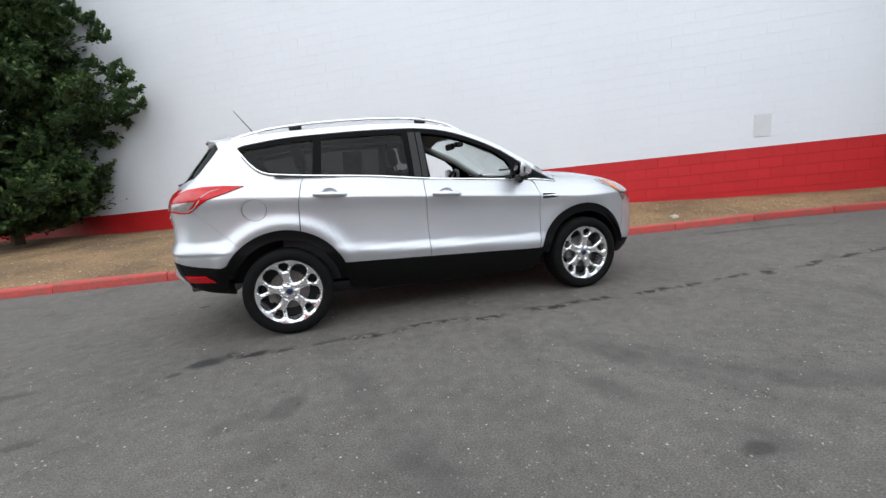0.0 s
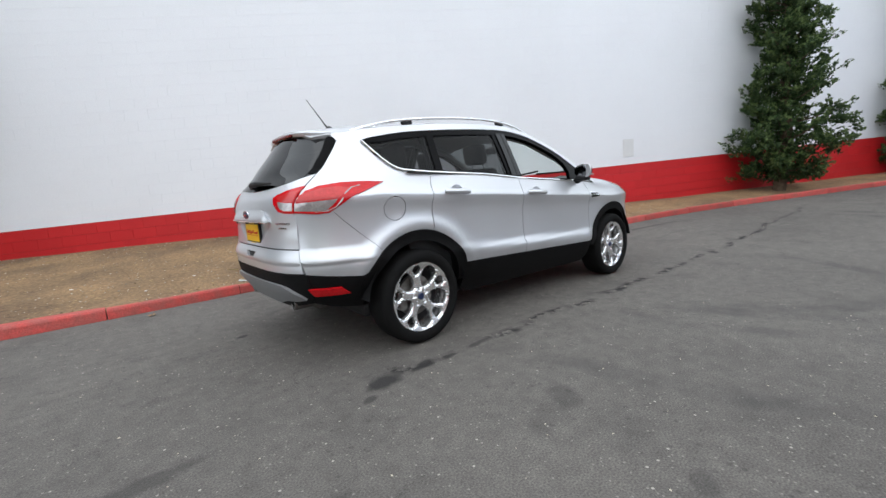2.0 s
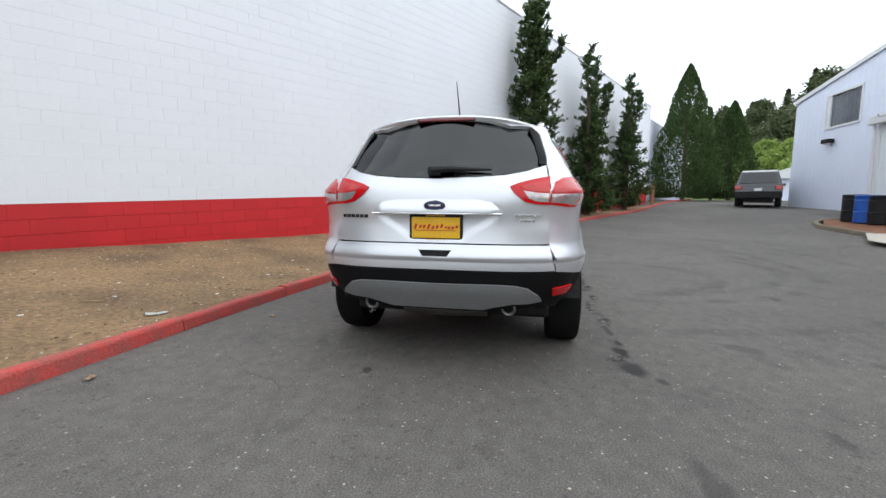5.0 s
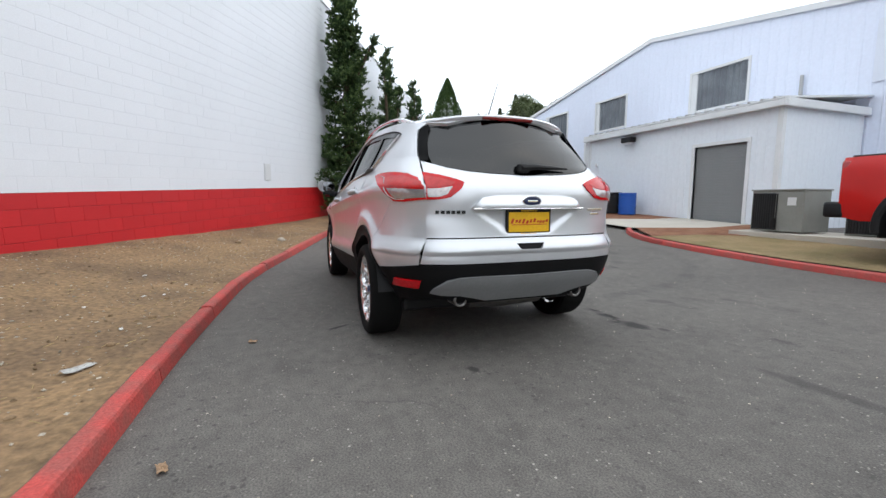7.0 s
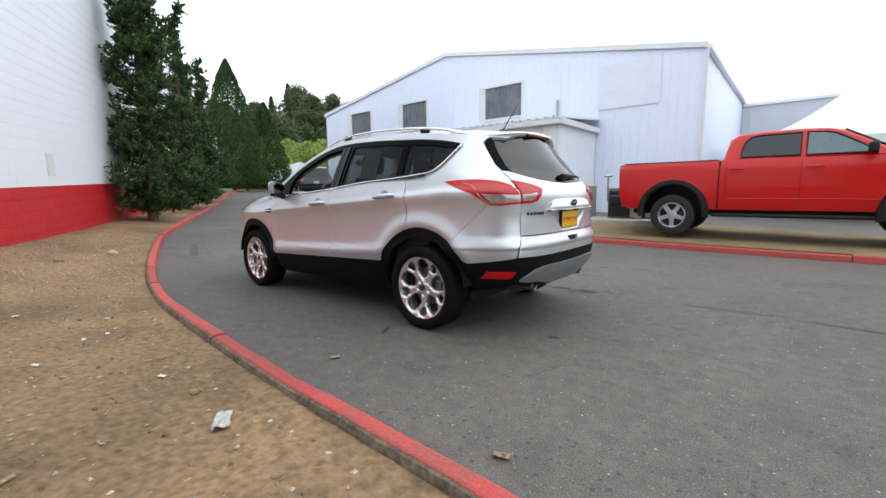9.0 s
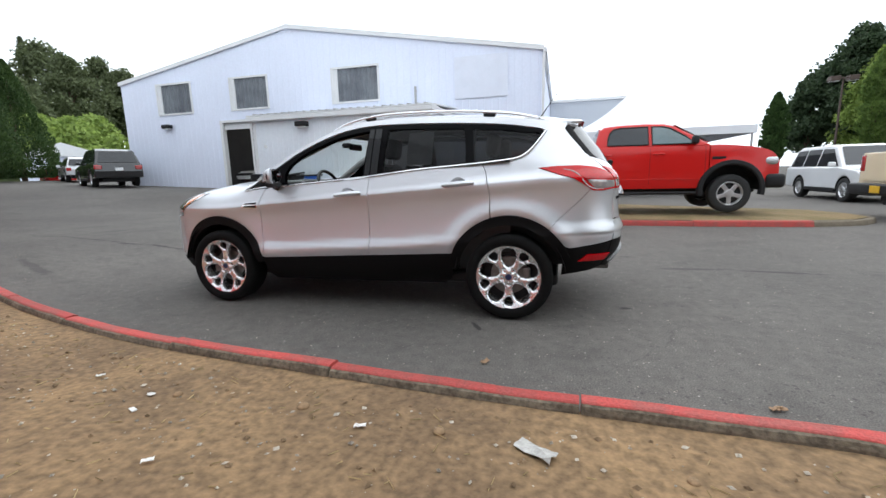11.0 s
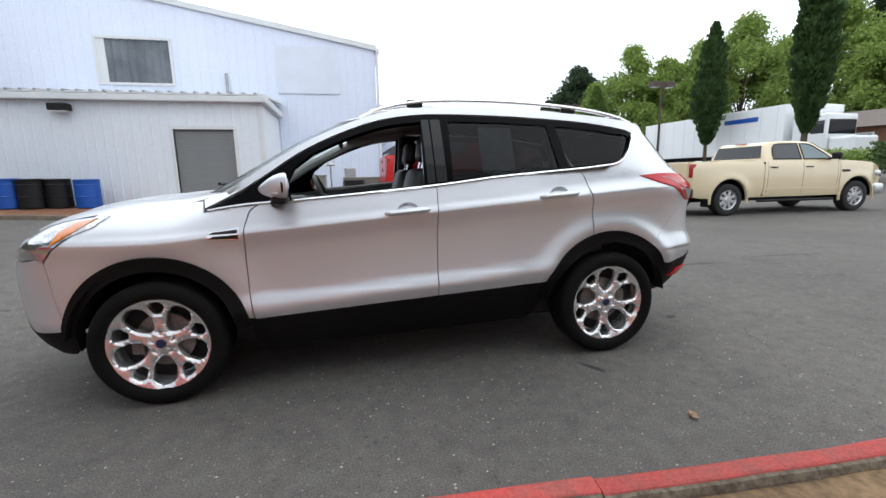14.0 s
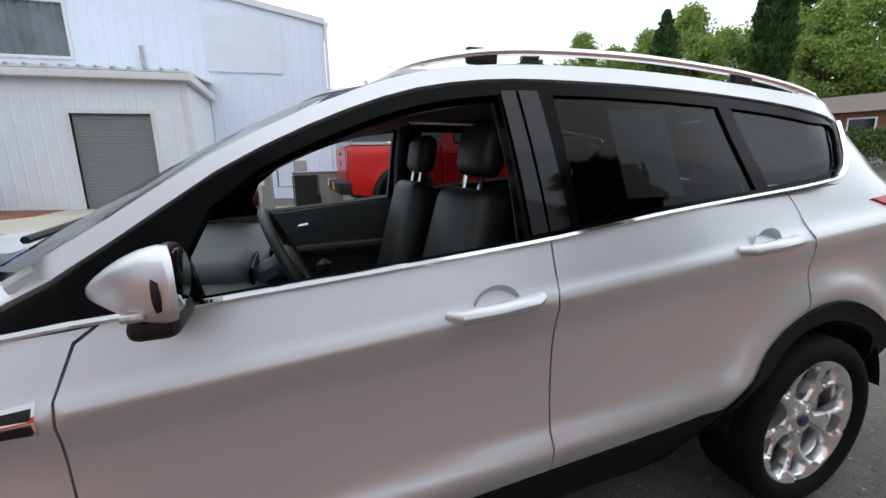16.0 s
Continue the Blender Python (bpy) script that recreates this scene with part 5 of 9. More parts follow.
def simple_house(m, w, d, h, rise, wall_mat, roof_mat, label, windows=4, name="house"):
    ob = empty(name)
    tagged(ob, label, "building")
    part("wall", box((-w / 2, -d / 2, -0.5), (w / 2, d / 2, h)), wall_mat, ob)
    bm = bmesh.new()
    e = 0.5
    v = [bm.verts.new(p) for p in ((-w / 2 - e, -d / 2 - e, h), (w / 2 + e, -d / 2 - e, h), (w / 2 + e, d / 2 + e, h), (-w / 2 - e, d / 2 + e, h), (-w / 2 - e, 0, h + rise), (w / 2 + e, 0, h + rise))]
    for q in ((0, 1, 5, 4), (2, 3, 4, 5), (0, 4, 3), (1, 2, 5), (3, 2, 1, 0)):
        bm.faces.new([v[i] for i in q])
    bmesh.ops.recalc_face_normals(bm, faces=bm.faces)
    part("roof", bm, roof_mat, ob)
    for k in range(windows):
        x = -w / 2 + w * (k + 0.5) / windows
        wn_ = part("window", box((x - 0.7, -d / 2 - 0.06, 0.9), (x + 0.7, -d / 2 + 0.02, h - 0.35), 0.02), M_trim, ob)
        part("pane", box((x - 0.6, -d / 2 - 0.075, 1.0), (x + 0.6, -d / 2 - 0.055, h - 0.45)), M_far_glass, wn_)
    ob.matrix_world = m
    return ob


simple_house(ground_pose(-39, -15.5, 108), 26, 10, 2.7, 1.5, M_brick, M_roof_tile, "low brick building with a brown roof among trees", 8)
simple_house(ground_pose(52, -31, 150), 8, 7, 2.6, 1.4, M_sheet, M_trim, "small white shed at the end of the lane", 2)
simple_house(ground_pose(-7.0, -47, 180), 9, 9, 3.2, 0.5, M_trim, M_steel, "pale flat-roofed showroom beyond the tent", 3, "showroom")
wing = empty("shed_wing")
tagged(wing, "pale grey ribbed steel wing behind the large shed", "building")
part("wall", box((-5.4, -36.0, -0.5), (-0.97, -25.0, 5.45)), M_sheet_grey, wing)
part("fascia", box((-5.5, -36.1, 5.45), (-0.97, -24.88, 5.62), 0.02), M_trim, wing, "pale metal fascia")
for k in range(10):
    xx = -5.3 + k * 0.44
    part("rib", box((xx, -25.0, 0.0), (xx + 0.07, -24.975, 5.44)), M_sheet_grey, wing)


def lamp_post(x, y, h, label="tall dark lamp post with two box heads"):
    ob = empty("street_lamp", Matrix.Translation((x, y, ground_z(x, y))))
    part("pole", tube([(0, 0, 0), (0, 0, h)], [0.11, 0.07], 10), M_lamp, ob, smooth=True)
    part("arm", box((-0.7, -0.05, h - 0.15), (0.7, 0.05, h - 0.05)), M_lamp, ob)
    for s in (1, -1):
        hd = part("head", box((min(s * 0.35, s * 1.1), -0.35, h - 0.35), (max(s * 0.35, s * 1.1), 0.35, h + 0.1), 0.03), M_lamp, ob)
        part("lens", box((min(s * 0.42, s * 1.03), -0.28, h - 0.38), (max(s * 0.42, s * 1.03), 0.28, h - 0.345)), M_trim, hd)
    return tagged(ob, label, "lamp post", "lamp posts")


M_lamp = material("brown lamp post paint", (0.07, 0.045, 0.035), 0.6, vary=0.1, scale=4)
lamp_post(-26.9, -30.2, 7.6), lamp_post(-27, -46, 8.2)
post = empty("wooden_post", Matrix.Translation((24.2, -8.1, dirt_z(24.2, -8.1))))
part("shaft", box((-0.09, -0.09, -0.1), (0.09, 0.09, 1.25), 0.015), M_wood, post)
part("cap", box((-0.10, -0.10, 1.25), (0.10, 0.10, 1.29), 0.01), M_wood, post)
tagged(post, "short brown wooden post by the kerb", "post")

# ---- the silver sport utility vehicle ----
from mathutils.geometry import delaunay_2d_cdt

M_paint = material("silver metallic paint", (0.645, 0.66, 0.69), 0.38, metal=0.62, vary=0.045, scale=1.5, bump_scale=1400, coat=0.75)
M_clad = material("grained black cladding", (0.006, 0.006, 0.0065), 0.62, vary=0.12, scale=5, bump=0.0004, bump_scale=700, spec=0.14)
M_gloss = material("gloss black", (0.002, 0.002, 0.0025), 0.10, vary=0.05, scale=4, spec=0.06)
M_gloss_pillar = material("polished black pillar film", (0.004, 0.004, 0.0045), 0.06, vary=0.05, scale=4, spec=0.35)
M_tyre = material("tyre rubber", (0.009, 0.009, 0.009), 0.8, vary=0.15, scale=10, bump=0.0006, bump_scale=120, spec=0.10)
M_rim = material("polished alloy", (0.88, 0.885, 0.895), 0.22, metal=0.88, vary=0.03, scale=6)
M_chrome = material("chrome", (0.88, 0.88, 0.89), 0.06, metal=1.0, vary=0.02, scale=8)
M_skid = material("satin grey plastic", (0.23, 0.235, 0.24), 0.42, metal=0.3, vary=0.05, scale=5)
M_lens_red = material("red lamp lens", (0.55, 0.006, 0.010), 0.10, vary=0.12, scale=25, spec=0.4)
M_lens_pale = material("clear lamp lens", (0.50, 0.46, 0.455), 0.16, metal=0.55, vary=0.22, scale=34, bump_scale=150, spec=0.5)
M_lens_rose = material("rose lamp lens", (0.52, 0.030, 0.030), 0.12, metal=0.0, vary=0.15, scale=30, bump_scale=150, spec=0.5)
M_lens_front = material("headlamp reflector", (0.55, 0.56, 0.58), 0.12, metal=0.8, vary=0.35, scale=18, coat=1.0)
M_amber = material("amber lens", (0.75, 0.20, 0.02), 0.12, vary=0.15, scale=30, coat=1.0)
M_brake_hi = material("dark red lens", (0.17, 0.006, 0.008), 0.1, vary=0.1, scale=20, coat=1.0)
M_seat = material("charcoal leather", (0.022, 0.021, 0.021), 0.45, vary=0.15, scale=9, bump=0.0006, bump_scale=260)
M_cabin = material("charcoal cabin plastic", (0.034, 0.038, 0.041), 0.55, vary=0.12, scale=6, bump=0.0003, bump_scale=400)
M_lining = material("pale grey headliner", (0.36, 0.36, 0.35), 0.9, vary=0.06, scale=5)
M_paper_note = material("white printed sheet", (0.78, 0.78, 0.76), 0.8, vary=0.12, scale=14, bump_scale=120)
M_plate = material("yellow dealer plate", (0.80, 0.46, 0.015), 0.4, vary=0.06, scale=12)
M_script = material("red lettering", (0.52, 0.03, 0.015), 0.5, vary=0.05, scale=20)
M_badge = material("dark blue oval", (0.01, 0.02, 0.07), 0.3, vary=0.05, scale=20, coat=0.2)
M_brake = material("brake iron", (0.20, 0.19, 0.18), 0.4, metal=0.8, vary=0.2, scale=12)
# A dim reflection is put into the colour: far darker than mirror silver.
M_mirror = material("darkened mirror glass", (0.16, 0.165, 0.175), 0.03, metal=1.0, vary=0.02, scale=6)
M_glass_dark = glass("privacy glass", (0.15, 0.155, 0.16), ior=1.31)
M_glass_rear = glass("dark rear glass", (0.02, 0.02, 0.021), ior=1.72)
M_glass_clear = glass("clear glass", (0.80, 0.86, 0.84))

SECTION = [(-0.78, 0.74), (-0.70, 0.80), (-0.60, 0.855), (-0.50, 0.893), (-0.435, 0.910), (-0.37, 0.896), (-0.24, 0.889), (-0.10, 0.896), (-0.010, 0.9200), (0.003, 0.9195), (0.03, 0.904), (0.07, 0.888), (0.12, 0.868)]
REAR_X = [(0.30, -2.08), (0.42, -2.15), (0.52, -2.205), (0.62, -2.225), (0.70, -2.225), (0.78, -2.205), (0.90, -2.19), (1.02, -2.195), (1.10, -2.18), (1.18, -2.14), (1.30, -2.085), (1.45, -1.97), (1.55, -1.895), (1.65, -1.83)]
FRONT_X = [(0.22, 2.09), (0.34, 2.21), (0.50, 2.258), (0.66, 2.275), (0.80, 2.255), (0.90, 2.20), (1.0, 2.10), (1.1, 1.9), (1.2, 1.6)]
HOOD_Z = [(0.9, 1.150), (1.2, 1.130), (1.5, 1.105), (1.8, 1.055), (2.0, 0.995), (2.12, 0.935), (2.22, 0.85), (2.30, 0.70)]
BELT = [(-1.5, 1.272), (-1.18, 1.238), (-0.59, 1.195), (-0.17, 1.150), (0.62, 1.090), (0.86, 1.076), (1.07, 1.046)]
DLO_TOP = [(-1.60, 1.478), (-1.26, 1.532), (-0.81, 1.562), (-0.30, 1.576), (-0.10, 1.570), (0.11, 1.538), (0.33, 1.464), (0.56, 1.354), (0.72, 1.248), (0.86, 1.156), (0.99, 1.092), (1.07, 1.052)]
CANT = [(-1.95, 1.500), (-1.70, 1.535), (-1.26, 1.588), (-0.81, 1.618), (-0.30, 1.628), (-0.08, 1.616), (0.13, 1.580), (0.35, 1.500), (0.58, 1.388), (0.76, 1.273), (0.92, 1.176), (1.07, 1.108), (1.3, 1.02)]
ROOF_Z = [(-2.0, 1.555), (-1.85, 1.590), (-1.6, 1.628), (-1.1, 1.670), (-0.5, 1.688), (-0.1, 1.672), (0.1, 1.648), (0.25, 1.612), (0.4, 1.555), (0.6, 1.462), (0.8, 1.355), (1.0, 1.235), (1.22, 1.105), (1.4, 1.0)]
TAIL_AT, NOSE_AT, ARCH_F, ARCH_R, AXLE_Z = -1.35, 1.30, 1.345, -1.345, 0.345


def char_z(x):
    return 1.0 - 0.073 * (x + 0.1)


def closing(t, n):
    t = min(max(t, 0.0), 0.99999)
    return (1 - t**n) ** (1 / n)


def bumper_ledge(z):
    """The step along the rear bumper."""
    return smoothstep(0.80, 0.718, z) * smoothstep(0.682, 0.708, z)


def tail_round(z):
    return 3.8 - 1.1 * smoothstep(1.12, 1.30, z)


def rear_x(z):
    return curve_table(REAR_X, z) - 0.014 * bumper_ledge(z)


def y_open(x, z):
    """Half-width before the ends close."""
    u = z - char_z(min(max(x, -1.6), 1.3))
    y = curve_table(SECTION, u) if u < 0.12 else 0.868 - 0.36 * (u - 0.12) - 0.25 * (u - 0.12) ** 2
    y *= curve_table([(-2.2, 0.985), (-1.5, 0.99), (-0.8, 1.0), (0.6, 1.0), (1.3, 0.995), (2.2, 0.97)], x)
    for hub, amount in ((ARCH_F, 0.012), (ARCH_R, 0.026)):
        r = math.hypot(x - hub, z - AXLE_Z)
        if z > 0.35:
            y += amount * math.exp(-(((r - 0.525) / (0.085 if hub > 0 else 0.062)) ** 2)) * smoothstep(0.4, 0.62, z)
    y += 0.015 * smoothstep(0.625 - 0.03 * x, 0.560 - 0.03 * x, z) * smoothstep(-0.95, -0.6, x) * smoothstep(1.05, 0.8, x)  # the ledge along the doors
    aft = smoothstep(-0.45, -1.35, x)
    y *= 1 - aft * (0.032 * smoothstep(-0.06, 0.08, u) + 0.050 * smoothstep(0.10, 0.40, u))
    return y + 0.016 * bumper_ledge(z) * smoothstep(-1.62, -1.85, x)


def y_side(x, z):
    y = y_open(x, z)
    if x < TAIL_AT:
        y *= closing((TAIL_AT - x) / (TAIL_AT - rear_x(z)), tail_round(z))
    if x > NOSE_AT:
        y *= closing((x - NOSE_AT) / (curve_table(FRONT_X, z) - NOSE_AT), 2.6)
    if x > 0.85:
        top = curve_table(HOOD_Z, x)
        zs = min(0.80, top - 0.2)
        if z > zs:
            y *= 1 + (closing((z - zs) / (top - zs), 4.2) - 1) * smoothstep(0.85, 1.3, x)
    return y


def plate_recess(y, z):
    """The sunken field round the number plate."""
    half = 0.20 + (0.39 - 0.20) * smoothstep(0.80, 0.97, z)
    return 0.013 * smoothstep(0.0, 0.085, half - abs(y)) * smoothstep(0.795, 0.850, z) * smoothstep(1.03, 0.985, z)


def x_rear(y, z):
    b = y_open(TAIL_AT, z)
    return TAIL_AT - (TAIL_AT - rear_x(z)) * closing(abs(y) / b, tail_round(z))


def x_front(y, z):
    return NOSE_AT + (curve_table(FRONT_X, z) - NOSE_AT) * closing(abs(y) / y_open(NOSE_AT, z), 2.6)


def z_hood(x, y):
    lo, hi = 0.5, curve_table(HOOD_Z, x)
    for _ in range(22):
        mid = (lo + hi) / 2
        lo, hi = (mid, hi) if y_side(x, mid) > abs(y) else (lo, mid)
    return lo


def y_cant(x):
    return y_side(x, curve_table(CANT, x)) if x < 0.9 else y_open(x, curve_table(CANT, x))


def z_roof(x, y):
    zc = curve_table(CANT, x)
    return zc + (curve_table(ROOF_Z, x) - zc) * (1 - min(1.0, abs(y) / y_cant(x)) ** 2.2)


def left(x, z): return Vector((x, y_side(x, z), z))
def right(x, z): return Vector((x, -y_side(x, z), z))
def rear(y, z): return Vector((x_rear(y, z), y, z))
def rear_gate(y, z): return Vector((x_rear(y, z) + plate_recess(y, z), y, z))
def rear_glass(y, z):
    edge = x_rear(0.58, z) - x_rear(0.0, z)
    w = smoothstep(1.18, 1.30, z)
    return Vector((x_rear(y, z) * (1 - w) + (x_rear(0.0, z) + edge * (y / 0.58) ** 2) * w, y, z))


def rear_bar(y, z): return Vector((x_rear(y, z) - 0.034 * smoothstep(1.056, 0.975, z) * smoothstep(0.41, 0.33, abs(y)), y, z))
def nose(y, z): return Vector((x_front(y, z), y, z))
def hood_at(x, y): return Vector((x, y, z_hood(x, y)))
def roof_at(x, y): return Vector((x, y, z_roof(x, y)))


FACING = {left: Vector((0, 1, 0)), right: Vector((0, -1, 0)), rear: Vector((-1, 0, 0)), rear_gate: Vector((-1, 0, 0)), rear_bar: Vector((-1, 0, 0)), rear_glass: Vector((-1, 0, 0)), nose: Vector((1, 0, 0)), hood_at: Vector((0, 0, 1)), roof_at: Vector((0, 0, 1))}


def in_loop(p, loop):
    hit = False
    for a, b in zip(loop, loop[1:] + loop[:1]):
        if (a[1] > p[1]) != (b[1] > p[1]) and p[0] < (b[0] - a[0]) * (p[1] - a[1]) / (b[1] - a[1]) + a[0]:
            hit = not hit
    return hit


def dense(loop, step):
    out = []
    for a, b in zip(loop, loop[1:] + loop[:1]):
        k = max(1, int(math.hypot(b[0] - a[0], b[1] - a[1]) / step))
        out.extend((a[0] + (b[0] - a[0]) * i / k, a[1] + (b[1] - a[1]) * i / k) for i in range(k))
    return out


def panel(name, loops, surf, mat, parent, label="", off=0.0, thick=0.022, step=0.04, dish=None):
    """A formed sheet: flat outlines (the first round it, the others holes) laid on a surface of the body, with a turned edge."""
    loops = [dense(lp, step) for lp in loops]
    pts, edges = [], []
    for lp in loops:
        base = len(pts)
        pts += [Vector(p) for p in lp]
        edges += [(base + i, base + (i + 1) % len(lp)) for i in range(len(lp))]
    rim_n = len(pts)
    xs, ys = [p.x for p in pts], [p.y for p in pts]
    row, b = 0, min(ys) + step * 0.5
    while b < max(ys):
        a = min(xs) + step * (0.25 + 0.5 * (row % 2))
        while a < max(xs):
            inside = False
            for lp in loops:
                if in_loop((a, b), lp):
                    inside = not inside
            if surf in (left, right):
                u = b - char_z(min(max(a, -1.6), 1.3))
                inside = inside and not (-0.048 < u < 0.044)
            if inside and all((a - p.x) ** 2 + (b - p.y) ** 2 > (0.45 * step) ** 2 for p in pts[:rim_n]):
                pts.append(Vector((a, b)))
            a += step
        b += step * 0.87
        row += 1
    if surf in (left, right):  # rows of vertices along the pressed creases
        a = min(xs)
        while a < max(xs):
            for u in (-0.05, -0.028, -0.010, 0.003, 0.022, 0.046):
                b = char_z(min(max(a, -1.6), 1.3)) + u
                if sum(in_loop((a, b), lp) for lp in loops) % 2 and all((a - p.x) ** 2 + (b - p.y) ** 2 > 0.00012 for p in pts[:rim_n]):
                    pts.append(Vector((a, b)))
            a += 0.02
    v2, _, tris, *_ = delaunay_2d_cdt(pts, edges, [], 0, 1e-6)
    keep = []
    for t in tris:
        c = (sum(v2[i].x for i in t) / len(t), sum(v2[i].y for i in t) / len(t))
        inside = False
        for lp in loops:
            if in_loop(c, lp):
                inside = not inside
        if inside:
            keep.append(tuple(t))
    face = FACING[surf]
    verts, normals = [], []
    h = 0.003
    for p in v2:
        da, db = surf(p.x + h, p.y) - surf(p.x - h, p.y), surf(p.x, p.y + h) - surf(p.x, p.y - h)
        n = da.cross(db)
        n = n.normalized() if n.length > 1e-12 else face.copy()
        if n.dot(face) < 0:
            n = -n
        lift = off + (dish(p.x, p.y) if dish else 0.0)
        verts.append(surf(p.x, p.y) + n * lift)
        normals.append(n)
    faces = []
    for t in keep:
        a, b, c = (verts[i] for i in t[:3])
        faces.append(t if (b - a).cross(c - a).dot(normals[t[0]]) > 0 else t[::-1])
    # the turned edge, on vertices of its own
    border = {}
    for t in faces:
        for i, j in zip(t, t[1:] + t[:1]):
            border[(i, j)] = border.get((i, j), 0) + 1
    for i, j in [e for e in border if (e[1], e[0]) not in border]:
        base = len(verts)
        side = (verts[j] - verts[i]).cross(normals[i]).normalized()
        verts += [verts[i], verts[j], verts[j] - normals[j] * thick, verts[i] - normals[i] * thick]
        normals += [side] * 4
        faces.append((base, base + 3, base + 2, base + 1))
    me = bpy.data.meshes.new(name)
    me.from_pydata([tuple(v) for v in verts], [], faces)
    me.update()
    me.shade_smooth()
    me.normals_split_custom_set_from_vertices([tuple(n) for n in normals])
    me.materials.append(mat)
    ob = new(name, me)
    ob.parent = parent
    return tagged(ob, label)


def arc(hub, r, a0, a1, count=18):
    return [(hub + r * math.cos(radians(a0 + (a1 - a0) * k / count)), AXLE_Z + 0.0 + r * math.sin(radians(a0 + (a1 - a0) * k / count))) for k in range(count + 1)]


def along(fn, x0, x1, count=14, shift=0.0):
    return [(x0 + (x1 - x0) * k / count, fn(x0 + (x1 - x0) * k / count) + shift) for k in range(count + 1)]


def belt(x): return curve_table(BELT, x)
def dlo_top(x): return curve_table(DLO_TOP, x)
def cant(x): return curve_table(CANT, x)


suv = empty("sport_utility_vehicle", Matrix.Translation((0, 0, 0)))
tagged(suv, "silver sport utility vehicle with black cladding, front windows down", "car")
HATCH_Y = [(0.40, 0.76), (0.63, 0.715), (0.79, 0.668), (1.02, 0.655), (1.22, 0.648), (1.27, 0.642), (1.32, 0.634), (1.45, 0.600), (1.53, 0.575)]
RA, FA = 0.487, 0.477  # painted edges of the wheel arches


def hatch_x(z):
    return x_rear(curve_table(HATCH_Y, z), z)


def hood_edge(x):
    """Height of the seam between hood and fender."""
    return z_hood(x, lerp_table([(0.95, 0.745), (1.4, 0.735), (1.7, 0.70), (1.9, 0.63), (2.05, 0.56)], x))


G = 0.0025
front_door = [(0.85 - G, 0.452), (0.868 - G, 0.60), (0.872 - G, 0.78), (0.866 - G, 0.95), (0.835 - G, 1.04), (0.785, belt(0.785) - 0.006)] + along(belt, 0.70, -0.195 + G, 10, -0.006) + [(-0.188 + G, 0.9), (-0.182 + G, 0.498)]
rear_arc = [p for p in arc(ARCH_R, RA, 73, 22, 12)]
rear_door = [(-0.182 - G, 0.498), (-0.188 - G, 0.9), (-0.195 - G, belt(-0.195) - 0.006)] + along(belt, -0.3, -1.135 + G, 10, -0.006) + [(-1.165 + G, 1.17), (-1.198 + G, 1.02)] + rear_arc
body_side = along(dlo_top, 1.066, -1.56, 27, 0.006) + [(-1.615, 1.470), (-1.60, 1.445), (-1.555, 1.375), (-1.50, 1.315), (-1.43, 1.270)] + [(-1.30, belt(-1.30) - 0.006), (-1.135 - G, belt(-1.135) - 0.006), (-1.165 - G, 1.17), (-1.198 - G, 1.02)] + \
    [p for p in arc(ARCH_R, RA, 74, 128, 12)] + [(-1.718, 0.806), (-1.80, 0.882), (-1.875, 0.955), (-1.945, 1.03)] + \
    [(hatch_x(z), z) for z in (1.06, 1.1, 1.17, 1.24, 1.30, 1.36, 1.42, 1.48)] + along(cant, -1.765, 1.085, 34)
bumper_side = [p for p in arc(ARCH_R, RA, 128.3, 148, 5)] + [(-1.80, 0.588), (-1.95, 0.605), (hatch_x(0.63), 0.63)] + [(hatch_x(z), z) for z in (0.68, 0.72, 0.74, 0.79, 0.87, 0.95, 1.02, 1.054)] + [(-1.9462, 1.0275), (-1.8768, 0.9525), (-1.8018, 0.8797), (-1.7196, 0.8038)]
fender = [(0.853 + G, 0.455), (0.868 + G, 0.60), (0.872 + G, 0.78), (0.866 + G, 0.95), (0.835 + G, 1.045), (0.805, 1.068), (0.95, 1.056), (1.07, 1.036), (1.09, 1.094)] + [(x, hood_edge(x)) for x in (1.14, 1.25, 1.35, 1.5, 1.62)] + [(1.70, 0.935), (1.80, 0.865), (1.86, 0.80), (1.83, 0.62)] + arc(ARCH_F, FA, 18, 166, 26)
bumper_f = [(1.835, 0.62), (1.865, 0.80), (1.90, 0.818), (2.03, 0.794), (2.135, 0.796), (2.185, 0.70), (2.19, 0.58), (2.15, 0.46), (2.06, 0.395), (1.80, 0.44)] + arc(ARCH_F, FA, 12, 16, 2)
HUB_Y = 0.905
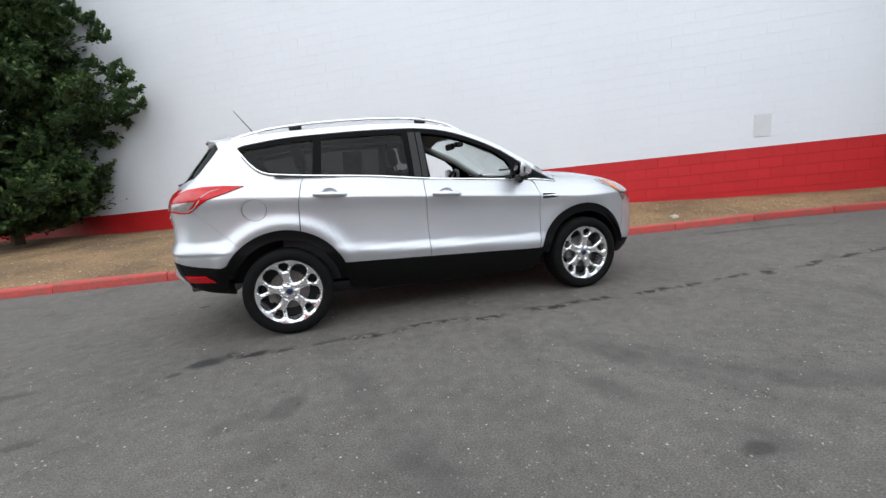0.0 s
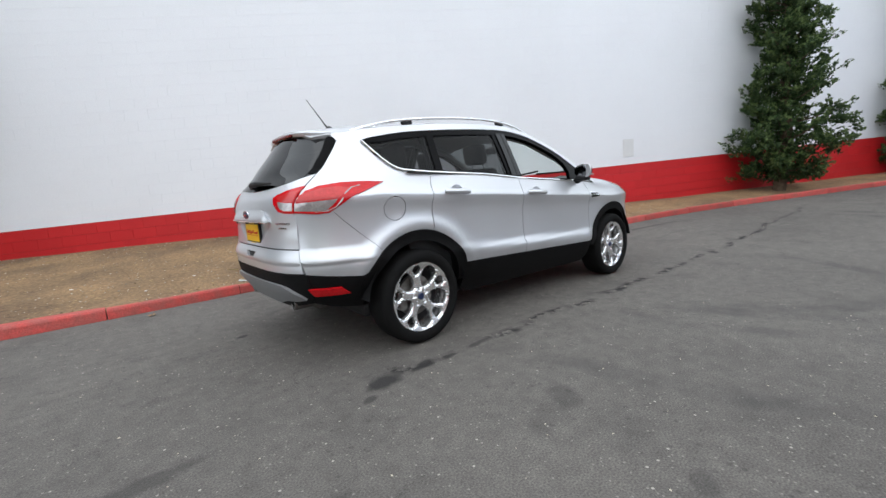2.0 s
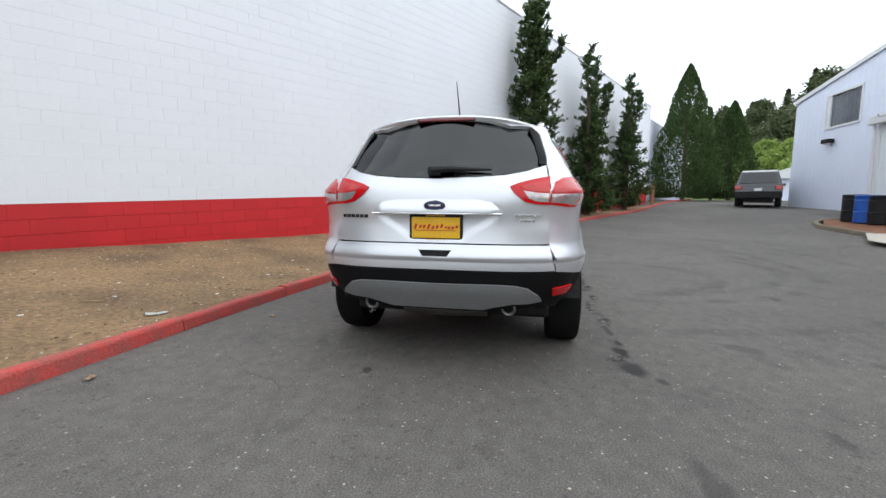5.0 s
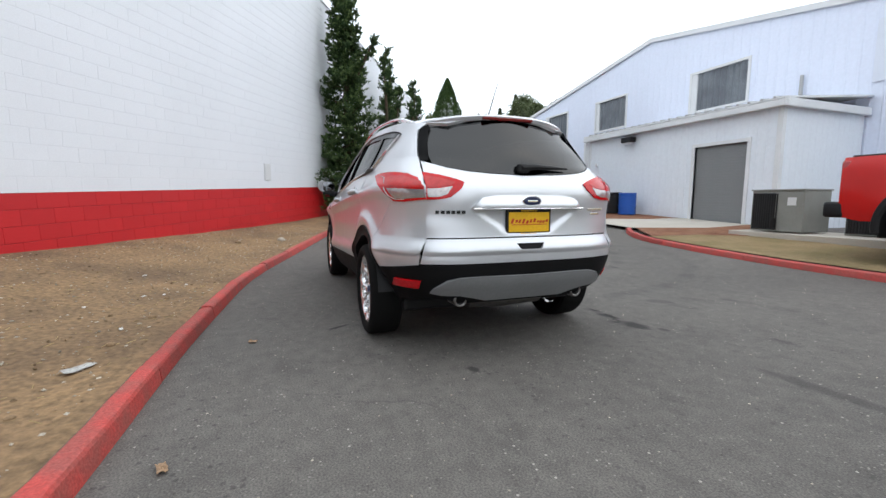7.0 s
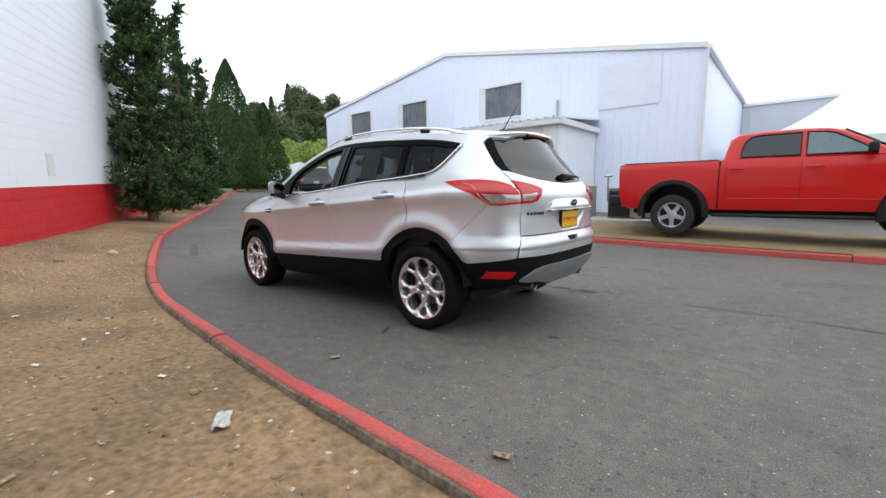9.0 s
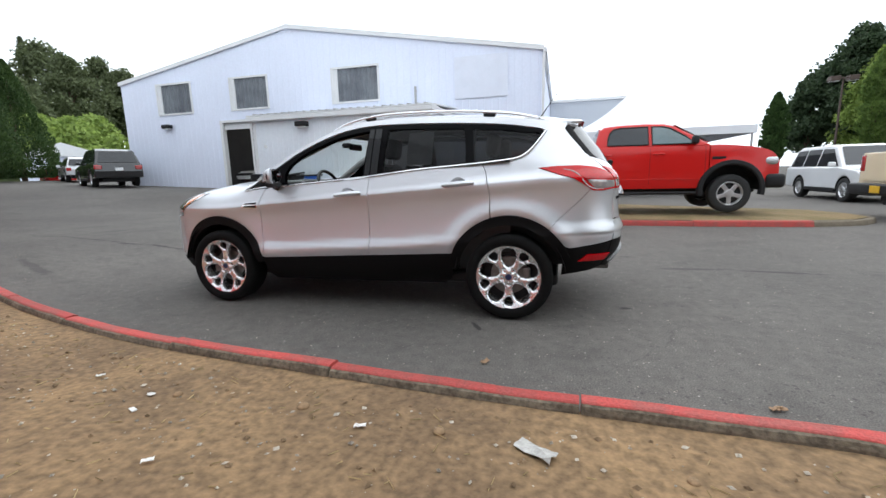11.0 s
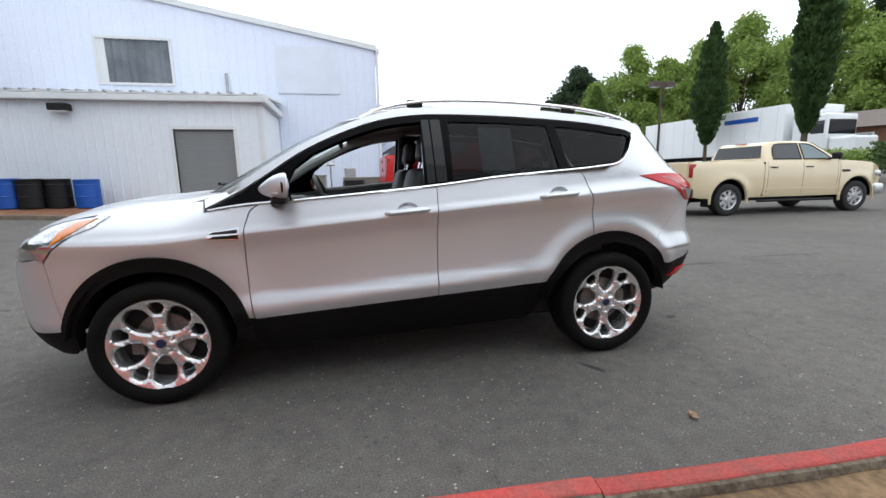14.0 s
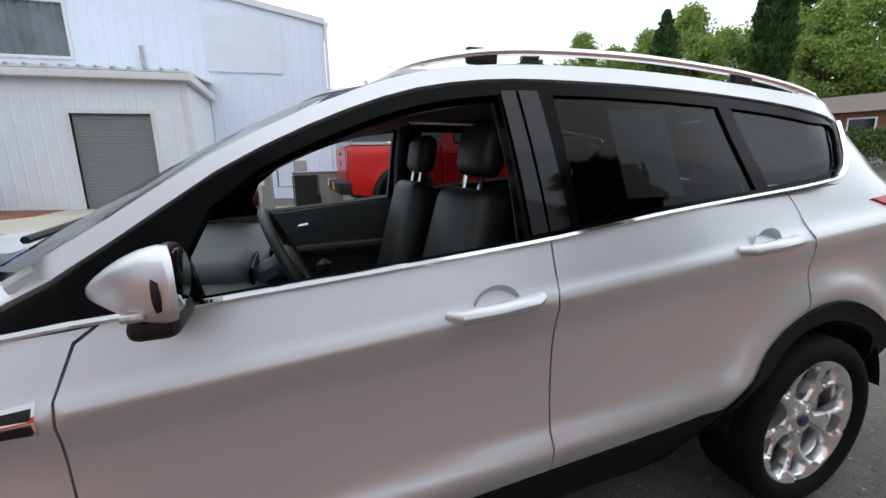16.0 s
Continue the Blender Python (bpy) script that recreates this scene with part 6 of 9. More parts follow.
for s, surf in ((1, left), (-1, right)):
    side_body = body_side
    holes = []
    if s < 0:
        holes = [[(-1.515 + 0.088 * math.cos(k * math.tau / 28), 1.0 + 0.082 * math.sin(k * math.tau / 28)) for k in range(28)]]
    panel("body_side", [side_body] + holes, surf, M_paint, suv, step=0.028)
    panel("bumper_side", [bumper_side], surf, M_paint, suv, step=0.018)
    if holes:
        panel("fuel_door", [[(-1.515 + 0.084 * math.cos(k * math.tau / 28), 1.0 + 0.078 * math.sin(k * math.tau / 28)) for k in range(28)]], surf, M_paint, suv, off=-0.001)
    fd = panel("front_door", [front_door], surf, M_paint, suv)
    rd = panel("rear_door", [rear_door], surf, M_paint, suv)
    panel("fender", [fender], surf, M_paint, suv)
    panel("front_lip", [[(1.795, 0.428), (2.06, 0.384), (2.15, 0.446), (2.165, 0.40), (2.11, 0.31), (1.98, 0.265), (1.80, 0.29)]], surf, M_clad, suv, "black lower bumper lip", off=0.004, step=0.03)
    panel("front_bumper_side", [bumper_f], surf, M_paint, suv, step=0.03)
    # black sill and arch trims
    panel("sill_cladding", [[(0.875, 0.446), (-0.18, 0.492), (-0.895, 0.527), (-0.865, 0.30), (-0.80, 0.245), (0.80, 0.245), (0.862, 0.30)]], surf, M_clad, suv, off=0.004, thick=0.05)
    for hub, r, a0, a1 in ((ARCH_F, FA, -3, 172), (ARCH_R, RA, 6, 160)):
        outer, inner_arc = arc(hub, r + 0.002, a0, a1, 30), arc(hub, r - 0.075, a1, a0, 30)
        panel("arch_trim", [outer + inner_arc], surf, M_clad, suv, off=0.010, thick=0.06)
    panel("rear_bumper_corner", [[(-1.765, 0.582), (-1.95, 0.60), (hatch_x(0.62), 0.622), (x_rear(0.70, 0.52), 0.52), (x_rear(0.64, 0.42), 0.42), (-1.95, 0.385), (-1.745, 0.35), (-1.755, 0.47)]], surf, M_clad, suv, off=0.003, step=0.03)
    # glasshouse
    f_win = along(belt, 0.62, -0.125, 10, 0.012) + [(-0.138, dlo_top(-0.12) - 0.034)] + along(dlo_top, -0.09, 0.50, 10, -0.036) + [(0.60, dlo_top(0.60) - 0.058), (0.645, 1.185)]
    r_win = along(belt, -0.298, -1.005, 8, 0.018) + [(-0.970, dlo_top(-0.97) - 0.036)] + along(dlo_top, -0.93, -0.31, 8, -0.036)
    q_win = along(belt, -1.070, -1.40, 6, 0.020) + [(-1.482, 1.312), (-1.540, 1.385), (-1.578, 1.442), (-1.55, dlo_top(-1.55) - 0.024)] + along(dlo_top, -1.45, -1.035, 6, -0.036)
    dlo = along(belt, 1.062, -1.40, 27, 0.0) + [(-1.455, 1.280), (-1.505, 1.328), (-1.56, 1.395), (-1.603, 1.458)] + along(dlo_top, -1.58, 1.05, 30, 0.0)
    frame_ob = panel("window_surround", [dlo, f_win, r_win, q_win], surf, M_gloss, suv, "gloss black window surround and pillars", off=-0.008, thick=0.035, step=0.035)
    for x0, x1 in ((-0.145, -0.192), (-0.200, -0.262)):
        panel("pillar_cover", [[(x0, belt(x0) + 0.016), (x1, belt(x1) + 0.016), (x1 + 0.004, dlo_top(x1) - 0.030), (x0 + 0.002, dlo_top(x0) - 0.030)]], surf, M_gloss_pillar, frame_ob, off=0.001, thick=0.006, step=0.03)
    for nm, w in (("rear_window", r_win), ("quarter_window", q_win)):
        g = panel(nm, [[(x, z) for x, z in w]], surf, M_glass_dark, suv, "dark privacy glass", off=-0.016, thick=0.004)
    # the front pane is wound down: its top edge shows at the sill
    line_pts = [left(x, z) for x, z in along(belt, 1.05, -1.38, 23, -0.001)] + [left(x, z) for x, z in ((-1.43, 1.272), (-1.475, 1.300), (-1.52, 1.345), (-1.575, 1.420), (-1.608, 1.468))]
    part("chrome_strip", tube([Vector((p.x, s * (p.y + 0.004 + 0.007 * smoothstep(-1.0, -1.25, p.x)), p.z)) for p in line_pts], 0.0085, 6), M_chrome, suv, "bright chrome strip under the windows", smooth=True)
    # door handles
    for hx, hz, parent_door in ((-0.01, 1.012, fd), (-0.955, 1.078, rd)):
        y0 = y_side(hx, hz)
        cup = lathe([(0.0, -0.020), (0.045, -0.014), (0.068, 0.0015), (0.071, 0.0025)], 24, axis="y", m=Matrix.Translation((hx - 0.005, s * (y0 - 0.001), hz)) @ Matrix.Diagonal((0.9, s, 0.72, 1)))
        bmesh.ops.recalc_face_normals(cup, faces=cup.faces)
        part("handle_cup", cup, M_paint, parent_door, smooth=True)
        bar_pts = [(hx + 0.120, s * (y_side(hx + 0.12, hz) + 0.004), hz - 0.010), (hx + 0.095, s * (y0 + 0.028), hz - 0.007), (hx + 0.0, s * (y0 + 0.036), hz), (hx - 0.09, s * (y0 + 0.030), hz + 0.006), (hx - 0.122, s * (y_side(hx - 0.12, hz) + 0.004), hz + 0.008)]
        part("door_handle", tube(bar_pts, [0.014, 0.021, 0.024, 0.023, 0.017], 10, flat=0.85), M_paint, parent_door, smooth=True)
    if s > 0:
        part("lock_barrel", lathe([(0, 0), (0.008, 0), (0.008, 0.006), (0, 0.006)], 12, axis="y", m=Matrix.Translation((-0.09, y_side(-0.09, 1.018) + 0.044, 1.018))), M_black, fd)
    # fender vent badge
    vent_loop = [(1.055, 0.905), (1.03, 0.936), (0.890, 0.956), (0.890, 0.898), (0.95, 0.897)]
    vb = panel("fender_vent", [vent_loop], surf, M_chrome, suv, "chrome-framed fender vent", off=0.004, thick=0.006, step=0.02)
    for k in range(2):
        panel("slot", [[(1.035, 0.906 + k * 0.020), (1.015, 0.917 + k * 0.018), (0.897, 0.922 + k * 0.024), (0.897, 0.903 + k * 0.026)]], surf, M_black, vb, off=0.0065, thick=0.003, step=0.02)
    # mirror
    mir = empty("mirror")
    mir.parent = suv
    bmir = bmesh.new()
    bmesh.ops.create_uvsphere(bmir, u_segments=20, v_segments=12, radius=1)
    for v in bmir.verts:
        cx, cy, cz = v.co
        cx, cy, cz = (math.copysign(abs(q) ** 0.72, q) for q in (cx, cy, cz))
        ahead = max(0.0, min(1.0, (cx + 0.55) / 1.55))
        slim = 1 - 0.62 * ahead**1.7
        v.co = (0.632 + 0.125 * ahead - 0.03 * cy, s * (0.985 + cy * 0.104 * slim - 0.012 * ahead), 1.172 + cz * 0.066 * slim * (1 + 0.10 * cy) - 0.012 * ahead + 0.010 * cy)
    bmesh.ops.recalc_face_normals(bmir, faces=bmir.faces)
    part("housing", bmir, M_paint, mir, smooth=True)
    part("bezel", lathe([(0, 0.0), (0.93, 0.0), (1.0, 0.06), (1.0, 0.2), (0, 0.2)], 28, axis="x", m=Matrix.Translation((0.624, s * 0.985, 1.172)) @ Matrix.Diagonal((0.07, 0.098, 0.063, 1))), M_black, mir, smooth=True)
    part("lower_shell", box((0.622, min(s * 0.89, s * 1.03), 1.080), (0.70, max(s * 0.89, s * 1.03), 1.122), 0.018, segments=3), M_black, mir)
    part("arm", tube([(0.70, s * 0.855, 1.080), (0.685, s * 0.90, 1.084), (0.665, s * 0.95, 1.10)], [0.032, 0.030, 0.028], 8), M_black, mir, smooth=True)
    part("mirror_glass", lathe([(0, 0.0), (0.95, 0.0), (1.0, 0.03), (1.0, 0.06)], 28, axis="x", m=Matrix.Translation((0.621, s * 0.985, 1.172)) @ Matrix.Diagonal((0.07, 0.086, 0.053, 1))), M_mirror, mir, smooth=True)
    part("signal", box((0.655, min(s * 0.99, s * 1.068), 1.128), (0.690, max(s * 0.99, s * 1.068), 1.142), 0.006), M_lens_pale, mir)
    # tail lamp, round the corner
    lamp_side = [(-1.565, 1.182), (-1.70, 1.192), (-1.85, 1.192), (-1.97, 1.178), (-2.045, 1.150), (x_rear(0.664, 1.10), 1.10), (x_rear(0.664, 1.022), 1.022), (-2.02, 1.008), (-1.955, 1.012), (-1.90, 1.05), (-1.82, 1.10), (-1.72, 1.130)]
    tl = panel("tail_lamp", [lamp_side], surf, M_lens_red, suv, "red wraparound tail lamp with a pale middle", off=0.008, thick=0.03, step=0.02)
    panel("clear_window", [[(-1.905, 1.092), (-1.99, 1.088), (x_rear(0.668, 1.080), 1.080), (x_rear(0.668, 1.034), 1.034), (-2.02, 1.026), (-1.968, 1.030), (-1.930, 1.064)]], surf, M_lens_pale, tl, "clear lower lamp field", off=0.0105, thick=0.002, step=0.018)
    panel("rose_window", [[(-1.80, 1.152), (-1.88, 1.166), (-1.97, 1.160), (-2.035, 1.140), (x_rear(0.668, 1.125), 1.125), (x_rear(0.668, 1.088), 1.088), (-1.99, 1.096), (-1.898, 1.099)]], surf, M_lens_rose, tl, "rose upper lamp field", off=0.0105, thick=0.002, step=0.018)
    guide = [(-1.74, 1.172), (-1.80, 1.160), (-1.85, 1.130), (-1.885, 1.085), (-1.92, 1.045), (-1.965, 1.024), (-2.03, 1.020)]
    part('light_guide', tube([surf(x, z) + Vector((0, s * 0.009, 0)) for x, z in guide], [0.003, 0.005, 0.006, 0.006, 0.004, 0.004, 0.003], 6), M_lens_pale, tl, 'pale curved light guide', smooth=True)
    rear_loop = [(s * y, z) for y, z in ((0.656, 1.185), (0.56, 1.165), (0.47, 1.140), (0.430, 1.122), (0.455, 1.085), (0.52, 1.035), (0.58, 1.022), (0.656, 1.020))]
    tl2 = panel("hatch_lamp", [rear_loop], rear, M_lens_red, suv, "red inner tail lamp on the hatch", off=0.008, thick=0.02, step=0.02)
    panel("clear_window", [[(s * y, z) for y, z in ((0.650, 1.084), (0.58, 1.086), (0.505, 1.098), (0.540, 1.052), (0.585, 1.038), (0.650, 1.036))]], rear, M_lens_pale, tl2, "clear lower lamp field", off=0.0105, thick=0.002, step=0.018)
    panel("rose_window", [[(s * y, z) for y, z in ((0.650, 1.160), (0.57, 1.146), (0.485, 1.122), (0.510, 1.104), (0.58, 1.092), (0.650, 1.090))]], rear, M_lens_rose, tl2, "rose upper lamp field", off=0.0105, thick=0.002, step=0.018)
    # headlamp
    hl_loop = [(1.545, hood_edge(1.62) - 0.004), (1.72, hood_edge(1.72) - 0.006), (1.86, hood_edge(1.86) - 0.008), (1.97, 0.925), (2.11, 0.868), (2.135, 0.802), (2.03, 0.800), (1.91, 0.824), (1.865, 0.808), (1.80, 0.872), (1.70, 0.940), (1.60, 0.980)]
    hl = panel("headlamp", [hl_loop], surf, M_lens_front, suv, "clear headlamp with amber marker", off=0.004, thick=0.03, step=0.02)
    panel("amber_marker", [[(1.60, hood_edge(1.62) - 0.016), (1.70, hood_edge(1.70) - 0.020), (1.775, 0.955), (1.80, 0.890), (1.78, 0.902), (1.70, 0.950)]], surf, M_amber, hl, off=0.0065, thick=0.003, step=0.02)
    # reflector in the rear bumper corner
    panel("reflector", [[(s * y, z) for y, z in ((0.81, 0.530), (0.685, 0.530), (0.688, 0.478), (0.805, 0.478))]], rear, M_lens_red, suv, "red bumper reflector", off=0.008, thick=0.012, step=0.02)
    # roof rail with feet
    rail = [(x, s * (y_cant(x) - 0.028), cant(x) + dz) for x, dz in ((0.22, 0.004), (0.07, 0.027), (-0.2, 0.040), (-0.6, 0.045), (-1.0, 0.045), (-1.3, 0.038), (-1.50, 0.022), (-1.64, 0.002))]
    smooth_rail = []
    for k in range(49):
        t = k / 48 * (len(rail) - 1)
        smooth_rail.append(tuple(curve_table([(i, p[a]) for i, p in enumerate(rail)], t) for a in range(3)))
    rr = part("roof_rail", tube(smooth_rail, 0.017, 8, flat=0.75), M_rim, suv, "bright metal roof rail", smooth=True)
    for fx in (-0.12, -1.16):
        part("rail_pod", box((fx - 0.05, s * (y_cant(fx) - 0.028) - 0.011, cant(fx) + 0.004), (fx + 0.05, s * (y_cant(fx) - 0.028) + 0.011, cant(fx) + 0.052), 0.010), M_black, rr, "black rail support")
    for fx in (0.10, -1.50):
        fy, fz = s * (y_cant(fx) - 0.028), cant(fx)
        part("rail_foot", box((fx - 0.06, fy - 0.012, fz - 0.01), (fx + 0.06, fy + 0.012, fz + 0.024), 0.010), M_rim, rr)

# roof, screens and hood
def roof_front(y): return 0.26 + 0.13 * (1 - (y / 0.62) ** 2)


roof_loop = [(roof_front(y), y) for y in (-0.55, -0.4, -0.2, 0.0, 0.2, 0.4, 0.55)] + [(x, y_cant(x) - 0.001) for x in (0.22, 0.1, -0.1, -0.4, -0.8, -1.2, -1.5, -1.68, -1.765)] + [(-1.85, 0.42), (-1.885, 0.0), (-1.85, -0.42)] + [(x, -y_cant(x) + 0.001) for x in (-1.765, -1.68, -1.5, -1.2, -0.8, -0.4, -0.1, 0.1, 0.22)]
panel("roof", [roof_loop], roof_at, M_paint, suv, step=0.06)
wind_loop = [(roof_front(y) + 0.012, y) for y in (0.53, 0.4, 0.2, 0.0, -0.2, -0.4, -0.53)] + [(x, -y_cant(x) + 0.012) for x in (0.36, 0.5, 0.65, 0.8, 0.92)] + [(1.04, -0.66), (1.15, -0.42), (1.205, 0.0), (1.15, 0.42), (1.04, 0.66)] + [(x, y_cant(x) - 0.012) for x in (0.92, 0.8, 0.65, 0.5, 0.36)]
panel("windscreen", [wind_loop], roof_at, M_glass_clear, suv, "clear windscreen", off=-0.004, thick=0.005, step=0.06)
hood_back = [(0.985, -0.735), (1.08, -0.60), (1.18, -0.35), (1.225, 0.0), (1.18, 0.35), (1.08, 0.60), (0.985, 0.735)]
hood_loop = hood_back + [(x, lerp_table([(0.95, 0.742), (1.4, 0.732), (1.7, 0.697), (1.9, 0.627), (2.05, 0.557)], x)) for x in (1.2, 1.4, 1.6, 1.75, 1.88, 1.97)] + [(2.06, 0.42), (2.10, 0.2), (2.115, 0.0), (2.10, -0.2), (2.06, -0.42)] + \
    [(x, -lerp_table([(0.95, 0.742), (1.4, 0.732), (1.7, 0.697), (1.9, 0.627), (2.05, 0.557)], x)) for x in (1.97, 1.88, 1.75, 1.6, 1.4, 1.2)]
hood = panel("hood", [hood_loop], hood_at, M_paint, suv, step=0.05, dish=lambda x, y: 0.012 * math.exp(-(((abs(y) - 0.36 - 0.12 * (1.2 - x)) / 0.05) ** 2)) * smoothstep(2.1, 1.7, x))
part("cowl", tube([(1.09, -0.54, 1.060), (1.12, -0.45, 1.072), (1.19, -0.2, 1.098), (1.205, 0, 1.10), (1.19, 0.2, 1.098), (1.12, 0.45, 1.072), (1.09, 0.54, 1.060)], 0.04, 10, flat=0.5), M_black, suv, smooth=True)
for y0, y1 in ((0.42, -0.12), (-0.05, -0.50)):
    part("wiper", tube([(1.13 - 0.10 * abs(y0), y0, z_roof(1.12 - 0.1 * abs(y0), y0) + 0.012), (1.10, (y0 + y1) / 2, z_roof(1.10, (y0 + y1) / 2) + 0.012), (1.06, y1, z_roof(1.06, y1) + 0.012)], 0.011, 6), M_black, suv)
# front face
panel("front_bumper", [[(y, z) for y, z in ((-0.46, 0.46), (-0.47, 0.58), (-0.46, 0.72), (-0.46, 0.80), (-0.42, 0.85), (-0.3, 0.90), (0, 0.925), (0.3, 0.90), (0.42, 0.85), (0.46, 0.80), (0.46, 0.72), (0.47, 0.58), (0.46, 0.46))]], nose, M_paint, suv, step=0.05)
panel("lower_grille", [[(-0.62, 0.27), (0.62, 0.27), (0.60, 0.455), (-0.60, 0.455)]], nose, M_clad, suv, off=-0.01, step=0.06)
for k in range(3):
    part("grille_bar", tube([(x_front(y, 0.80 - 0.085 * k) - 0.004, y, 0.80 - 0.085 * k) for y in (-0.34, -0.2, 0, 0.2, 0.34)], 0.016, 8), M_chrome, suv, smooth=True)

# tailgate and rear bumper
low_glass = [(0.0, 1.176), (0.25, 1.184), (0.40, 1.197), (0.51, 1.218), (0.583, 1.245)]
gate_low = [(y, z - 0.004) for y, z in low_glass] + [(0.637, 1.262), (0.650, 1.15), (0.652, 1.02), (0.664, 0.793)]
gate_low = gate_low + [(-y, z) for y, z in gate_low[::-1]][:-1]
gate = panel("tailgate", [gate_low], rear_gate, M_paint, suv, step=0.018)
glass_loop = [(y, z + 0.002) for y, z in low_glass] + [(0.587, 1.30), (0.566, 1.39), (0.543, 1.46), (0.525, 1.500), (0.3, 1.540), (0.0, 1.553)]
glass_loop = glass_loop + [(-y, z) for y, z in glass_loop[::-1]][1:-1]
panel("rear_screen", [glass_loop], rear_glass, M_glass_rear, gate, "dark heated rear screen", off=-0.002, thick=0.005, step=0.05)
for s in (1, -1):
    panel("pillar_trim", [[(s * y, z) for y, z in ((0.594, 1.266), (0.637, 1.268), (0.631, 1.32), (0.615, 1.39), (0.598, 1.45), (0.575, 1.502), (0.532, 1.516), (0.529, 1.494), (0.545, 1.46), (0.568, 1.39), (0.589, 1.30))]], rear, M_gloss, gate, off=0.002, thick=0.01, step=0.03)
sp = []
for y in [(-0.56 + 1.12 * k / 24) for k in range(25)]:
    xr, tip = x_rear(y, 1.53), 1 - (abs(y) / 0.59) ** 5
    sp.append([Vector((x_roof, y, z)) for x_roof, z in ((-1.68 - 0.10 * (1 - (y / 0.62) ** 2), 1.0), (xr + 0.026 - 0.010 * tip, 1.0), (xr + 0.022 - 0.014 * tip, 1.0), (xr + 0.030 - 0.010 * tip, 1.0), (xr + 0.07, 1.0))])
bm = bmesh.new()
rings = []
for ring in sp:
    y = ring[0].y
    top = z_roof(ring[0].x, y) + 0.003
    end = 1.572 - 0.048 * (abs(y) / 0.56) ** 2.2
    for v, z in zip(ring, (top, end + 0.018, end + 0.006, end - 0.017, end - 0.012)):
        v.z = z
    rings.append([bm.verts.new(v) for v in ring])
for a, b in zip(rings, rings[1:]):
    for k in range(5):
        bm.faces.new((a[k], b[k], b[(k + 1) % 5], a[(k + 1) % 5]))
bm.faces.new(rings[0]), bm.faces.new(rings[-1][::-1])
bmesh.ops.recalc_face_normals(bm, faces=bm.faces)
part("spoiler", bm, M_paint, gate, smooth=True)
part("high_brake_lamp", box((x_rear(0, 1.535) - 0.002, -0.19, 1.550), (x_rear(0, 1.535) + 0.030, 0.19, 1.574), 0.008), M_brake_hi, gate, "dark red high brake lamp")
# bright garnish over the plate
gl = [(0.40, 0.968), (0.33, 1.030), (0.24, 1.048), (0.0, 1.052)]
gl = gl + [(-y, z) for y, z in gl[::-1]][1:]
panel("garnish", [gl], rear_bar, M_paint, gate, off=0.004, thick=0.05, step=0.02)
part("garnish_edge", tube([(x_rear(y, 0.966) - 0.034, y, 0.966) for y in (-0.39, -0.2, 0, 0.2, 0.39)], 0.006, 6), M_rim, gate, smooth=True)
badge = part("badge", lathe([(0, 0.010), (0.050, 0.010), (0.062, 0.004), (0.062, 0.0)], 28, axis="x", m=Matrix.Translation((x_rear(0, 1.015) - 0.026, 0, 1.012)) @ Matrix.Diagonal((-1, 1.05, 0.48, 1))), M_badge, gate, "dark oval badge with a bright rim", smooth=True)
part("rim", tube([(x_rear(0, 1.015) - 0.031, 0.064 * math.cos(k * math.tau / 28), 1.012 + 0.030 * math.sin(k * math.tau / 28)) for k in range(28)], 0.004, 6, closed=True), M_chrome, badge, smooth=True)
part("mark", box((x_rear(0, 1.015) - 0.039, -0.035, 1.006), (x_rear(0, 1.015) - 0.035, 0.035, 1.018), 0.002), M_chrome, badge)


px = x_rear(0, 0.88) + 0.001
plate = empty("number_plate")
plate.parent = gate
part("holder", box((px - 0.006, -0.162, 0.797), (px + 0.012, 0.162, 0.963), 0.006), M_black, plate)
part("insert", box((px - 0.010, -0.146, 0.820), (px - 0.004, 0.146, 0.944), 0.001), M_plate, plate, "yellow dealer plate with red script")
# the dealer's script and the holder's small print as plain strokes
script = [(-0.128, 0.030), (-0.098, 0.020), (-0.075, 0.022), (-0.048, 0.030), (-0.020, 0.021), (0.004, 0.021), (0.030, 0.023), (0.058, 0.012), (0.078, 0.017), (0.100, 0.017), (0.122, 0.018)]
for k, (yy, hh) in enumerate(script):
    rise = 0.004 * math.sin(k * 1.3) + 0.0004 * k * 20 * 0.05
    bar = box((px - 0.0125, -yy - 0.009, 0.874 + rise), (px - 0.0095, -yy + 0.006, 0.874 + rise + hh), 0.001, segments=1)
    for v in bar.verts:
        v.co.y -= (v.co.z - 0.874) * 0.35
    part("stroke", bar, M_script, plate)
part("underline", box((px - 0.0125, -0.125, 0.864), (px - 0.0095, 0.128, 0.868), 0.001), M_script, plate)
for z in (0.953, 0.807):
    for k in range(6):
        part("small_print", box((px - 0.0085, -0.055 + k * 0.02, z - 0.004), (px - 0.0055, -0.042 + k * 0.02, z + 0.005)), M_plate, plate)
for k, yy in enumerate((0.598, 0.567, 0.536, 0.505, 0.474, 0.443)):
    bar = box((x_rear(yy, 0.945) - 0.006, yy - 0.012, 0.936), (x_rear(yy, 0.945) - 0.001, yy + 0.012, 0.956), 0.002)
    part("name_mark", bar, M_black, gate)
for k in range(8):
    yy = -0.47 - k * 0.019
    part("trim_mark", box((x_rear(yy, 0.958) - 0.005, yy - 0.007, 0.950), (x_rear(yy, 0.958) - 0.001, yy + 0.007, 0.964), 0.001), M_chrome, gate)
for k in range(4):
    yy = -0.50 - k * 0.022
    part("trim_mark", box((x_rear(yy, 0.928) - 0.005, yy - 0.009, 0.921), (x_rear(yy, 0.928) - 0.001, yy + 0.009, 0.934), 0.001), M_chrome, gate)
